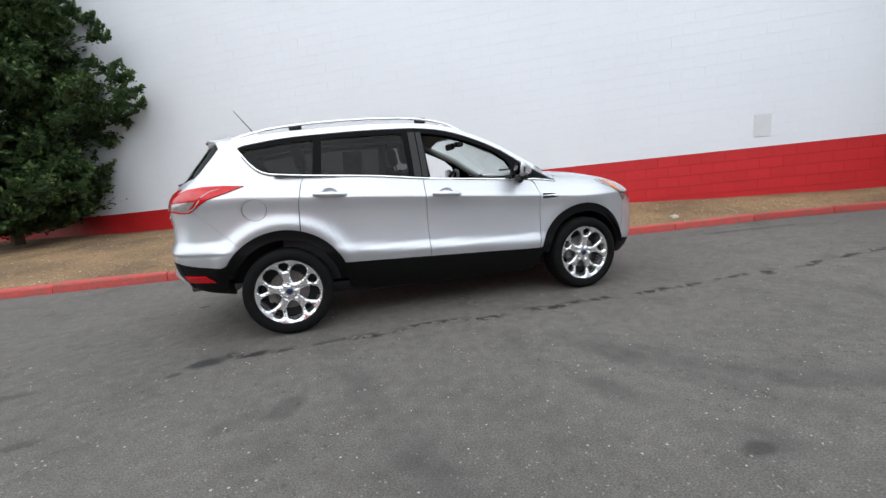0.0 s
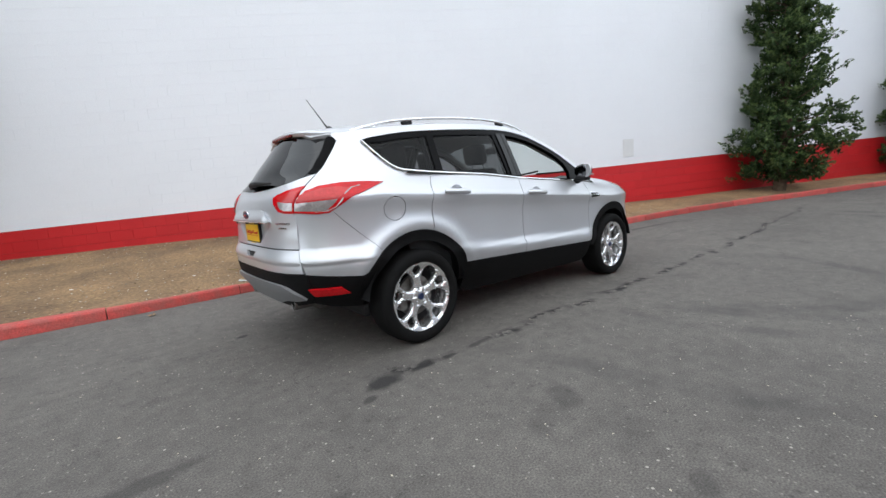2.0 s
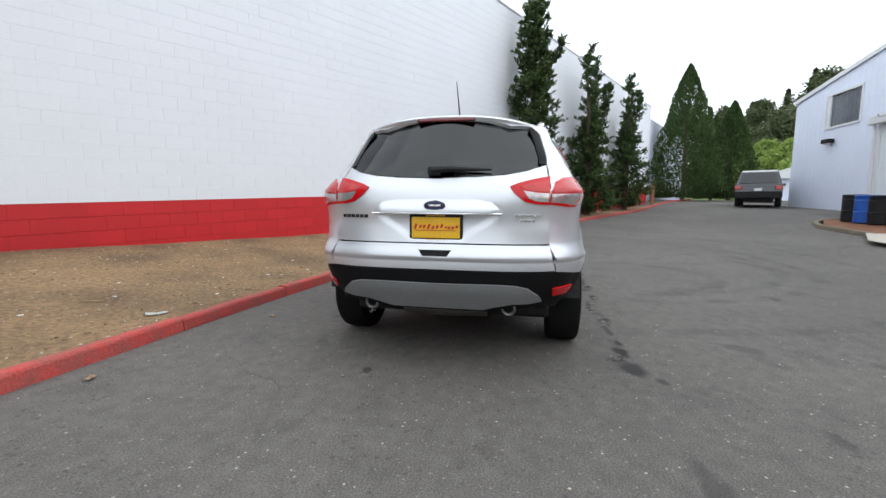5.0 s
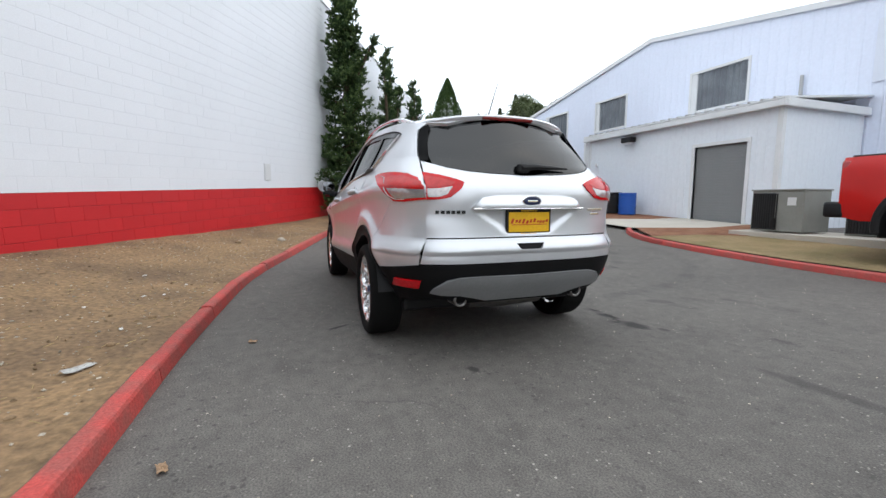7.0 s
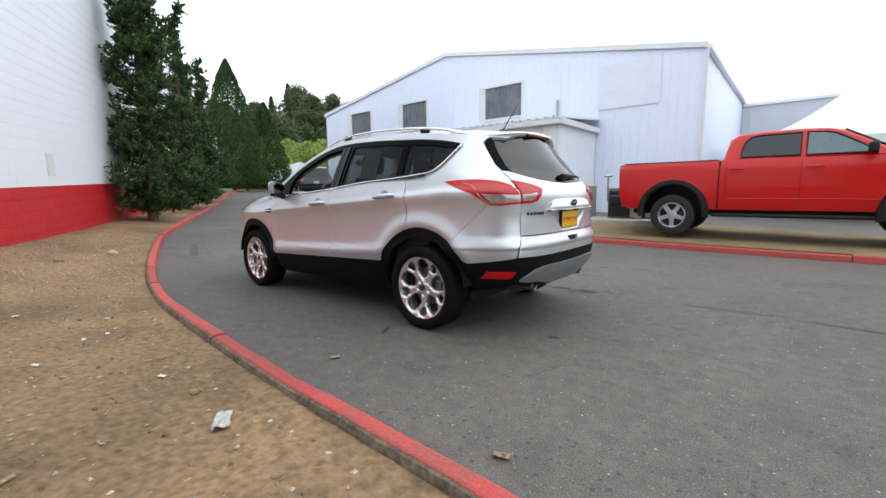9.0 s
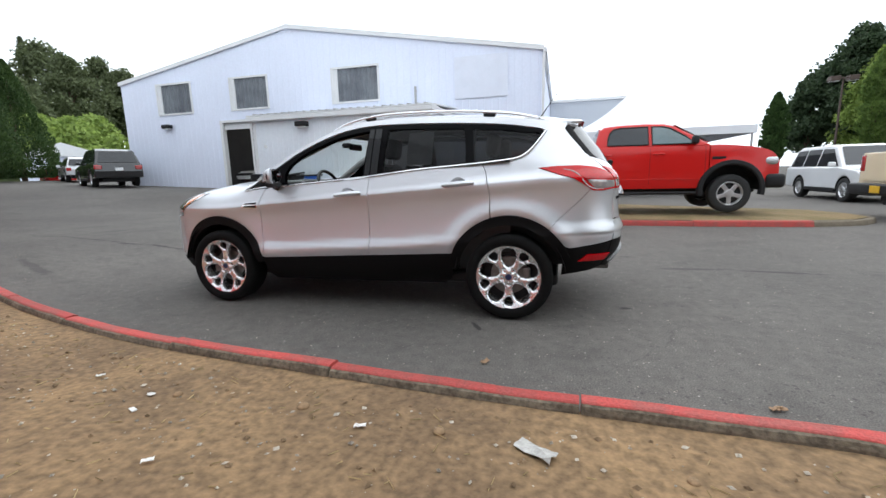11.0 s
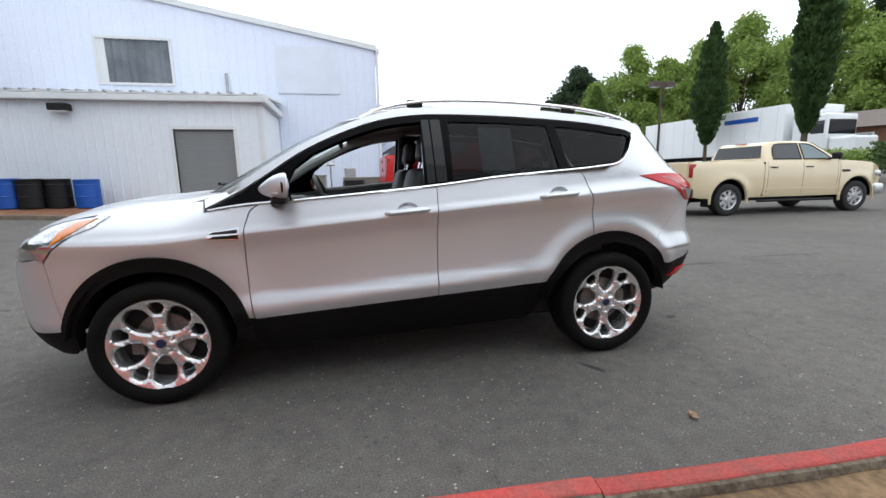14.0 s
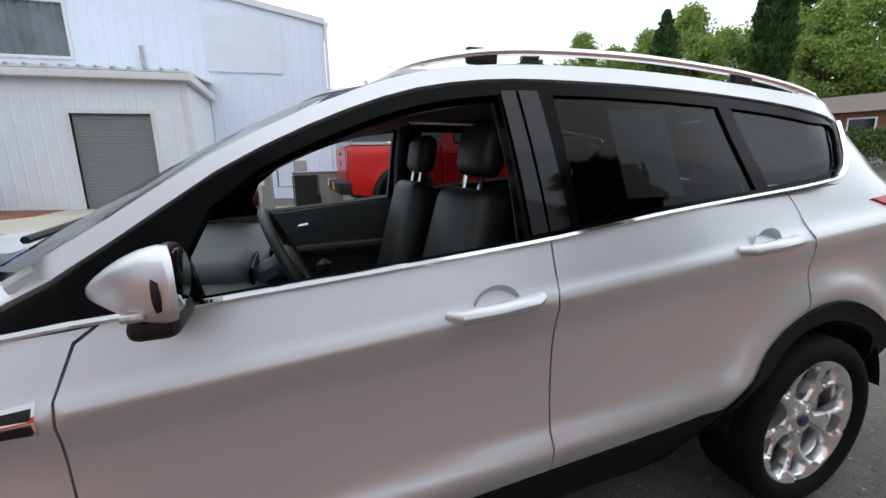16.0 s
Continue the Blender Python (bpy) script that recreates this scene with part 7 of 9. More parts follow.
bumper_top = [(-0.70, 0.636), (0.70, 0.636), (0.664, 0.785), (0.3, 0.785), (-0.3, 0.785), (-0.664, 0.785)]
latch = [(-0.10, 0.752), (-0.075, 0.715), (0.075, 0.715), (0.10, 0.752)]
panel("rear_bumper", [bumper_top, latch], rear, M_paint, suv, step=0.014)
part("latch_recess", box((x_rear(0, 0.73) + 0.02, -0.11, 0.705), (x_rear(0, 0.73) + 0.045, 0.11, 0.765)), M_black, suv)
panel("lower_bumper", [[(-0.715, 0.628), (0.715, 0.628), (0.70, 0.52), (0.64, 0.42), (0.4, 0.37), (-0.4, 0.37), (-0.64, 0.42), (-0.70, 0.52)]], rear, M_clad, suv, off=0.002, step=0.05)
skid = [(0.0, 0.392), (0.28, 0.392), (0.36, 0.415), (0.45, 0.435), (0.555, 0.44), (0.625, 0.455), (0.61, 0.485), (0.545, 0.535), (0.47, 0.552), (0.34, 0.556), (0.0, 0.552)]
skid = skid + [(-y, z) for y, z in skid[::-1]][1:-1]
panel("skid_plate", [skid], rear, M_skid, suv, "satin grey skid plate", off=0.016, thick=0.05, step=0.035, dish=lambda y, z: 0.012 * math.exp(-(((z - 0.525) / 0.018) ** 2)))
for s in (1, -1):
    part("exhaust_tip", lathe([(0.028, -0.10), (0.030, 0.0), (0.036, 0.004), (0.044, 0.0), (0.045, -0.14), (0.028, -0.14)], 24, axis="x", m=Matrix.Translation((-2.118, s * 0.435, 0.392)) @ Matrix.Diagonal((-1, 1, 1, 1))), M_brake, suv, "dark steel exhaust tip", smooth=True)
    part("exhaust_bore", lathe([(0.0, 0.0), (0.031, 0.0), (0.031, 0.02)], 16, axis="x", m=Matrix.Translation((-2.09, s * 0.435, 0.392))), M_black, suv)
part("rear_wiper", merged(tube([(x_rear(0.02, 1.21) - 0.02, 0.035, 1.222), (x_rear(-0.1, 1.22) - 0.03, -0.08, 1.228), (x_rear(-0.30, 1.225) - 0.018, -0.32, 1.224)], [0.024, 0.018, 0.006], 8),
                         box((x_rear(0, 1.2) - 0.03, -0.02, 1.19), (x_rear(0, 1.2) + 0.01, 0.06, 1.245), 0.01)), M_black, gate, smooth=False)
part("antenna", tube([(-1.52, -0.03, z_roof(-1.52, -0.03)), (-1.60, -0.03, z_roof(-1.52, 0) + 0.11), (-1.68, -0.03, z_roof(-1.52, 0) + 0.22)], [0.006, 0.004, 0.002], 6), M_black, suv)
part("antenna_base", lathe([(0.035, 0), (0.03, 0.015), (0.008, 0.03), (0, 0.03)], 14, m=Matrix.Translation((-1.515, -0.03, z_roof(-1.52, 0) - 0.003))), M_black, suv, smooth=True)

# ---- wheels ----
def wheel_face(r):
    """Depth of the alloy's face at radius r (0 at the rim's lip, inward positive)."""
    return 0.012 + 0.030 * math.sin(min(1.0, max(0.0, (0.245 - r) / 0.15)) * math.pi / 2) if r > 0.06 else 0.036


def rim_mesh():
    outer = [(0.247 * math.cos(k * math.tau / 90), 0.247 * math.sin(k * math.tau / 90)) for k in range(90)]
    loops = [outer]
    for k in range(5):
        a = math.tau * k / 5 + math.pi / 2
        # oval at the spoke's end
        loops.append([((0.190 + u) * math.cos(a) - v * math.sin(a), (0.190 + u) * math.sin(a) + v * math.cos(a)) for u, v in ((-0.034, -0.010), (-0.034, 0.010), (-0.028, 0.018), (0.002, 0.036), (0.012, 0.036), (0.031, 0.024), (0.035, 0.014), (0.035, -0.014), (0.031, -0.024), (0.012, -0.036), (0.002, -0.036), (-0.028, -0.018))])
        # wide gap between two spokes
        b = a + math.tau / 10
        gap = [(0.072, 0.0), (0.077, -0.16), (0.092, -0.31), (0.122, -0.385), (0.152, -0.375), (0.182, -0.315), (0.204, -0.265), (0.219, -0.18), (0.2255, -0.08), (0.2265, 0.0)]
        gap = gap + [(r, -t) for r, t in gap[::-1]][1:-1]
        loops.append([(r * math.cos(b + t), r * math.sin(b + t)) for r, t in gap])
        c = a
        loops.append([(0.055 * math.cos(c) + 0.0095 * math.cos(t), 0.055 * math.sin(c) + 0.0095 * math.sin(t)) for t in [i * math.tau / 10 for i in range(10)]])
    pts, edges = [], []
    loops = [dense(lp, 0.012) for lp in loops]
    for lp in loops:
        base = len(pts)
        pts += [Vector(p) for p in lp]
        edges += [(base + i, base + (i + 1) % len(lp)) for i in range(len(lp))]
    for i in range(-21, 22):
        for j in range(-21, 22):
            p = (i * 0.012 + 0.003, j * 0.012)
            if p[0] ** 2 + p[1] ** 2 < 0.24**2 and sum(in_loop(p, lp) for lp in loops) == 1:
                pts.append(Vector(p))
    v2, _, tris, *_ = delaunay_2d_cdt(pts, edges, [], 0, 1e-7)
    bm = bmesh.new()
    verts = []
    for p in v2:
        near = min((math.hypot(p.x - q[0], p.y - q[1]) for lp in loops[1:] for q in lp), default=1)
        verts.append(bm.verts.new((p.x, wheel_face(p.length) + 0.010 * (1 - smoothstep(0.0, 0.012, near)), p.y)))
    for t in tris:
        c = (sum(v2[i].x for i in t) / 3, sum(v2[i].y for i in t) / 3)
        if sum(in_loop(c, lp) for lp in loops) == 1:
            bm.faces.new([verts[i] for i in t])
    bmesh.ops.delete(bm, geom=[v for v in bm.verts if not v.link_faces], context="VERTS")
    bmesh.ops.recalc_face_normals(bm, faces=bm.faces)
    ring = [e for e in bm.edges if e.is_boundary]
    ex = bmesh.ops.extrude_edge_only(bm, edges=ring)
    for v in [g for g in ex["geom"] if isinstance(g, bmesh.types.BMVert)]:
        v.co.y += 0.032
    bmesh.ops.recalc_face_normals(bm, faces=bm.faces)
    return bm


def tyre_mesh():
    prof = [(0.246, 0.020), (0.259, 0.005), (0.268, -0.003), (0.292, -0.009), (0.318, -0.004), (0.334, 0.010), (0.3405, 0.03), (0.342, 0.11), (0.3405, 0.19), (0.334, 0.21), (0.31, 0.222), (0.26, 0.215), (0.238, 0.20)]
    return lathe(prof, 64, axis="y")


def wheel(hub, s, turn, base_mesh={}):
    """y = 0 is the outer face; built for the left side and turned round for the right."""
    w = empty("wheel", Matrix.Translation((hub, s * HUB_Y, AXLE_Z)) @ Matrix.Rotation(0 if s < 0 else math.pi, 4, "Z") @ Matrix.Rotation(radians(turn), 4, "Y"))
    w.parent = suv
    made = base_mesh.get("parts")
    if made is None:
        lug = lambda: lathe([(0, -0.004), (0.006, -0.004), (0.008, 0.0), (0.008, 0.02)], 6, axis="y")
        made = []
        for nm, bm, mat, sm in (("tyre", tyre_mesh(), M_tyre, True), ("rim", rim_mesh(), M_rim, True),
                                ("barrel", lathe([(0.247, 0.012), (0.252, 0.004), (0.256, 0.012), (0.240, 0.05), (0.228, 0.08), (0.232, 0.19), (0.225, 0.19), (0.220, 0.08), (0.236, 0.045), (0.247, 0.012)], 64, axis="y"), M_rim, True),
                                ("brake_disc", lathe([(0, 0.105), (0.150, 0.105), (0.152, 0.12), (0.152, 0.13), (0, 0.13)], 40, axis="y"), M_brake, False),
                                ("backing", lathe([(0, 0.150), (0.222, 0.150), (0.222, 0.16), (0, 0.16)], 32, axis="y"), M_black, False),
                                ("caliper", box((-0.165, 0.075, -0.07), (-0.10, 0.125, 0.07), 0.015), M_brake, False),
                                ("hub_cap", lathe([(0, 0.026), (0.022, 0.027), (0.026, 0.031), (0.027, 0.048), (0, 0.048)], 24, axis="y"), M_badge, True),
                                ("lug_nut", lug(), M_chrome, False)):
            me = bpy.data.meshes.new(nm)
            if nm in ('rim', 'barrel'):
                bmesh.ops.scale(bm, vec=(1.035, 1.0, 1.035), verts=bm.verts)
            bm.to_mesh(me)
            bm.free()
            if sm:
                me.shade_smooth()
                me.set_sharp_from_angle(angle=radians(34))
            me.materials.append(mat)
            made.append((nm, me))
        base_mesh["parts"] = made
    for nm, me in made:
        if nm == "lug_nut":
            for k in range(5):
                a = math.tau * k / 5 + math.pi / 2
                nut = new(nm, me)
                nut.parent, nut.location = w, (0.055 * math.cos(a), 0.044, 0.055 * math.sin(a))
        else:
            new(nm, me).parent = w
    return w


wheel(ARCH_F, 1, 0), wheel(ARCH_R, 1, 180), wheel(ARCH_F, -1, 10), wheel(ARCH_R, -1, -6)

# ---- underbody, wheel houses and cabin ----
for hub in (ARCH_F, ARCH_R):
    for s in (1, -1):
        prof = arc(hub, 0.435, 8, 172, 22)
        bm = bmesh.new()
        rows3 = [[bm.verts.new((x, s * y, z)) for x, z in prof] for y in (0.885, 0.60)]
        for k in range(len(prof) - 1):
            bm.faces.new((rows3[0][k], rows3[0][k + 1], rows3[1][k + 1], rows3[1][k]))
        bm.faces.new(rows3[1])
        part("wheel_house", bm, M_black, suv)
part("underbody", box((-1.72, -0.70, 0.24), (1.78, 0.70, 0.34), 0.03), M_black, suv)
part("floor_pan", box((-0.84, -0.80, 0.34), (0.80, 0.80, 0.44)), M_cabin, suv)
part("cargo_floor", box((-1.98, -0.58, 0.40), (-0.84, 0.58, 0.50)), M_cabin, suv)
part("firewall", box((0.98, -0.58, 0.34), (1.02, 0.58, 1.02)), M_cabin, suv)
part("engine_bay", box((1.02, -0.60, 0.40), (2.0, 0.60, 0.80), 0.1), M_black, suv)
part("silencer", lathe([(0, -0.3), (0.09, -0.28), (0.1, 0), (0.09, 0.28), (0, 0.3)], 16, axis="y", m=Matrix.Translation((-1.85, 0, 0.36))), M_brake, suv, smooth=True)
part("rear_trim", box((-2.08, -0.60, 0.44), (-2.03, 0.60, 1.12)), M_cabin, suv)
part("cargo_cover", box((-1.98, -0.62, 1.08), (-1.35, 0.62, 1.10), 0.008), M_cabin, suv)
for s in (1, -1):
    # inner door and side trims keep the light out below the windows
    bm = bmesh.new()
    xs = [0.95 - k * 0.1 for k in range(24)]
    ringv = [[bm.verts.new((x, s * max(0.3, (y_side(x, min(z, 1.1)) - d)), z)) for z, d in ((0.36, 0.10), (0.60, 0.10), (0.85, 0.13), (belt(x) - 0.10, 0.11), (belt(x) - 0.012, 0.07), (belt(x) - 0.008, 0.035))] for x in xs]
    for a, b in zip(ringv, ringv[1:]):
        for k in range(5):
            bm.faces.new((a[k], b[k], b[k + 1], a[k + 1]))
    part("door_trim", bm, M_cabin, suv, smooth=True)
    part("inner_handle", tube([(0.42, s * 0.80, 1.0), (0.36, s * 0.78, 1.01), (0.28, s * 0.79, 1.01)], 0.012, 6), M_chrome, suv)
    part("arm_rest", box((-0.10, min(s * 0.70, s * 0.79), 0.84), (0.45, max(s * 0.70, s * 0.79), 0.90), 0.025), M_seat, suv)
bm = bmesh.new()
xs = [0.30 - k * 0.11 for k in range(20)]
ringv = [[bm.verts.new((x, y_cant(x) * f * 0.94, z_roof(x, y_cant(x) * f) - 0.045)) for f in (-0.99, -0.8, -0.5, 0, 0.5, 0.8, 0.99)] for x in xs]
for a, b in zip(ringv, ringv[1:]):
    for k in range(6):
        bm.faces.new((a[k], a[k + 1], b[k + 1], b[k]))
part("headliner", bm, M_lining, suv, smooth=True)
for s in (1, -1):
    part("inner_pillar", tube([(0.95, s * (y_cant(0.92) - 0.05), 1.12), (0.62, s * (y_cant(0.62) - 0.055), cant(0.62) - 0.045), (0.25, s * (y_cant(0.25) - 0.055), cant(0.25) - 0.05), (-0.2, s * (y_cant(-0.2) - 0.05), cant(-0.2) - 0.05)], 0.036, 8), M_lining, suv, smooth=True)
    part("inner_post", tube([(-0.19, s * (y_side(-0.19, 1.12) - 0.075), 1.05), (-0.19, s * (y_side(-0.19, 1.35) - 0.075), 1.35), (-0.19, s * (y_side(-0.19, 1.55) - 0.09), 1.56)], 0.04, 8), M_cabin, suv, smooth=True)
    part("inner_post", tube([(-1.02, s * (y_side(-1.02, 1.2) - 0.075), 1.1), (-1.02, s * (y_side(-1.02, 1.5) - 0.09), 1.54)], 0.035, 8), M_cabin, suv, smooth=True)


def seat(x, y, parent, width=0.50):
    st = empty("seat")
    st.parent = parent
    part("cushion", box((x - 0.05, y - width / 2, 0.50), (x + 0.48, y + width / 2, 0.68), 0.06, segments=3), M_seat, st, smooth=True)
    back = box((-0.07, -width / 2, 0.0), (0.07, width / 2, 0.66), 0.055, segments=3)
    for v in back.verts:
        v.co.y *= 1.0 - 0.18 * smoothstep(0.3, 0.62, v.co.z)
        v.co.x += 0.02 * math.cos(v.co.y * 12)
    bmesh.ops.transform(back, matrix=Matrix.Translation((x - 0.02, y, 0.62)) @ Matrix.Rotation(radians(-16), 4, "Y"), verts=back.verts)
    part("backrest", back, M_seat, st, smooth=True)
    hr = box((-0.05, -0.13, 0.0), (0.05, 0.13, 0.19), 0.045, segments=3)
    bmesh.ops.transform(hr, matrix=Matrix.Translation((x - 0.225, y, 1.295)) @ Matrix.Rotation(radians(-10), 4, "Y"), verts=hr.verts)
    part("headrest", hr, M_seat, st, smooth=True)
    for dy in (-0.07, 0.07):
        part("post", tube([(x - 0.185, y + dy, 1.18), (x - 0.215, y + dy, 1.31)], 0.008, 6), M_chrome, st)
    return st


for y in (0.37, -0.37):
    seat(0.02, y, suv)
for y in (0.40, -0.40):
    seat(-0.92, y, suv, 0.56)
sheet = box((-0.50, 0.748, 1.235), (-0.715, 0.752, 1.50))
for v in sheet.verts:
    v.co.y += 0.045 - 0.42 * (v.co.z - 1.235)
part("window_sheet", sheet, M_paper_note, suv, "printed price sheet behind the rear side window")
# dashboard, binnacle, wheel
bm = bmesh.new()
prof = [(1.0, 0.60), (0.62, 0.62), (0.56, 0.74), (0.58, 0.88), (0.52, 0.98), (0.60, 1.035), (0.85, 1.055), (1.08, 1.050)]
ringv = [[bm.verts.new((x - 0.05 * (y / 0.75) ** 2, y, z)) for x, z in prof] for y in [-0.76 + 1.52 * k / 12 for k in range(13)]]
for a, b in zip(ringv, ringv[1:]):
    for k in range(len(prof) - 1):
        bm.faces.new((a[k], a[k + 1], b[k + 1], b[k]))
bm.faces.new(ringv[0]), bm.faces.new(ringv[-1][::-1])
bmesh.ops.recalc_face_normals(bm, faces=bm.faces)
dash = part("dashboard", bm, M_cabin, suv, smooth=True)
part("binnacle", box((0.56, 0.21, 0.96), (0.82, 0.53, 1.095), 0.06, segments=5), M_cabin, dash, smooth=True)
part("dials", box((0.555, 0.24, 0.99), (0.565, 0.50, 1.07), 0.004), M_gloss, dash)
for vy in (0.66, 0.13, -0.13, -0.66):
    part("air_vent", box((0.520, vy - 0.05, 0.90), (0.56, vy + 0.05, 1.00), 0.012), M_black, dash)
    part("vent_ring", tube([(0.518, vy + 0.052 * math.cos(k * math.tau / 16), 0.95 + 0.052 * math.sin(k * math.tau / 16)) for k in range(16)], 0.005, 5, closed=True), M_chrome, dash, smooth=True)
part("dash_strip", tube([(0.555, -0.70, 0.872), (0.572, -0.3, 0.875), (0.572, 0.3, 0.875), (0.555, 0.70, 0.872)], 0.008, 6), M_chrome, dash, smooth=True)
part("screen", box((0.50, -0.13, 0.93), (0.53, 0.13, 1.05), 0.01), M_gloss, dash)
part("console", box((0.05, -0.12, 0.44), (0.62, 0.12, 0.80), 0.04), M_cabin, suv)
part("gear_lever", merged(tube([(0.35, 0, 0.80), (0.33, 0, 0.92)], 0.012, 6), lathe([(0, 0), (0.028, 0.01), (0.03, 0.05), (0, 0.07)], 12, m=Matrix.Translation((0.33, 0, 0.9)))), M_black, suv)
wm = Matrix.Translation((0.445, 0.37, 1.045)) @ Matrix.Rotation(radians(-66), 4, "Y")
ring = tube([(0.185 * math.cos(k * math.tau / 36), 0.185 * math.sin(k * math.tau / 36), 0) for k in range(36)], 0.016, 10, closed=True)
bmesh.ops.transform(ring, matrix=wm, verts=ring.verts)
steer = part("steering_wheel", ring, M_seat, suv, smooth=True)
hubm = merged(lathe([(0, 0.015), (0.06, 0.012), (0.07, -0.01), (0.05, -0.05), (0, -0.05)], 20), box((-0.02, -0.18, -0.012), (0.025, 0.18, 0.006), 0.005), box((-0.18, -0.02, -0.012), (0, 0.02, 0.006), 0.005))
bmesh.ops.transform(hubm, matrix=wm, verts=hubm.verts)
part("wheel_hub", hubm, M_cabin, steer)
part("column", tube([tuple(wm @ Vector((0, 0, -0.04))), tuple(wm @ Vector((0, 0, -0.3)))], 0.05, 10), M_cabin, steer)
part("inside_mirror", box((0.33, -0.13, 1.42), (0.36, 0.13, 1.485), 0.015), M_black, suv)
part("sensor_pod", box((0.40, -0.05, 1.45), (0.48, 0.05, 1.50), 0.015), M_black, suv)

# ---- trees ----
def foliage(name, light, dark, through=0.34):
    m = bpy.data.materials.new(name)
    m.use_nodes = True
    n, l = m.node_tree.nodes, m.node_tree.links
    b = n["Principled BSDF"]
    geo = n.new("ShaderNodeNewGeometry")
    big = n.new("ShaderNodeTexNoise")
    big.inputs["Scale"].default_value, big.inputs["Detail"].default_value = 1.6, 3
    l.new(n.new("ShaderNodeTexCoord").outputs["Object"], big.inputs["Vector"])
    add = n.new("ShaderNodeMath")
    add.operation = "MULTIPLY_ADD"
    add.inputs[1].default_value = 0.55
    l.new(geo.outputs["Random Per Island"], add.inputs[0])
    sub = n.new("ShaderNodeMapRange")
    sub.inputs[1].default_value, sub.inputs[2].default_value, sub.inputs[4].default_value = 0.35, 0.65, 0.5
    l.new(big.outputs["Fac"], sub.inputs[0]), l.new(sub.outputs[0], add.inputs[2])
    mix = n.new("ShaderNodeMix")
    mix.data_type = "RGBA"
    mix.inputs[6].default_value, mix.inputs[7].default_value = (*dark, 1), (*light, 1)
    l.new(add.outputs[0], mix.inputs[0]), l.new(mix.outputs[2], b.inputs["Base Color"])
    b.inputs["Roughness"].default_value = 0.6
    b.inputs["Specular IOR Level"].default_value = 0.25
    tr, ms = n.new("ShaderNodeBsdfTranslucent"), n.new("ShaderNodeMixShader")
    l.new(mix.outputs[2], tr.inputs["Color"])
    ms.inputs[0].default_value = through
    l.new(b.outputs[0], ms.inputs[1]), l.new(tr.outputs[0], ms.inputs[2]), l.new(ms.outputs[0], n["Material Output"].inputs["Surface"])
    return m


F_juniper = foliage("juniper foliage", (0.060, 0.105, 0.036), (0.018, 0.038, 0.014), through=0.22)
F_tips = foliage("pale juniper tips", (0.165, 0.235, 0.080), (0.060, 0.105, 0.035), through=0.25)
F_cedar = foliage("clipped cedar foliage", (0.078, 0.128, 0.036), (0.028, 0.058, 0.018), through=0.2)
# Distant haze is put into this leaf colour, paler than near foliage.
F_hill = foliage("haze-pale hillside foliage", (0.150, 0.180, 0.085), (0.070, 0.092, 0.045))
F_column = foliage("hornbeam foliage", (0.075, 0.135, 0.038), (0.028, 0.058, 0.019))
F_mid = foliage("mid green foliage", (0.16, 0.24, 0.055), (0.065, 0.115, 0.030))
F_bright = foliage("bright broadleaf foliage", (0.33, 0.43, 0.105), (0.14, 0.215, 0.055))
F_fir = foliage("fir foliage", (0.070, 0.105, 0.050), (0.022, 0.042, 0.022))
rng = np.random.default_rng(7)


def leaf_cloud(name, centres, axes, length, width, mat, parent, curl=0.35):
    """Many small leaf blades, each a folded pair of faces, at given places and along given axes."""
    n = len(centres)
    ax = axes + curl * rng.normal(size=(n, 3))
    ax /= np.linalg.norm(ax, axis=1, keepdims=True)
    sd = np.cross(ax, rng.normal(size=(n, 3)))
    sd /= np.linalg.norm(sd, axis=1, keepdims=True)
    ln = (length * rng.uniform(0.6, 1.3, (n, 1)))
    wd = (width * rng.uniform(0.6, 1.3, (n, 1)))
    v = np.stack([centres - ax * ln * 0.5, centres + sd * wd * 0.5, centres + ax * ln * 0.5, centres - sd * wd * 0.5], 1).reshape(-1, 3)
    me = bpy.data.meshes.new(name)
    me.vertices.add(4 * n)
    me.vertices.foreach_set("co", v.astype(np.float32).ravel())
    me.loops.add(4 * n)
    me.loops.foreach_set("vertex_index", np.arange(4 * n, dtype=np.int32))
    me.polygons.add(n)
    me.polygons.foreach_set("loop_start", np.arange(0, 4 * n, 4, dtype=np.int32))
    me.update(calc_edges=True)
    me.materials.append(mat)
    ob = new(name, me)
    ob.parent = parent
    return tagged(ob, kind="stuff")


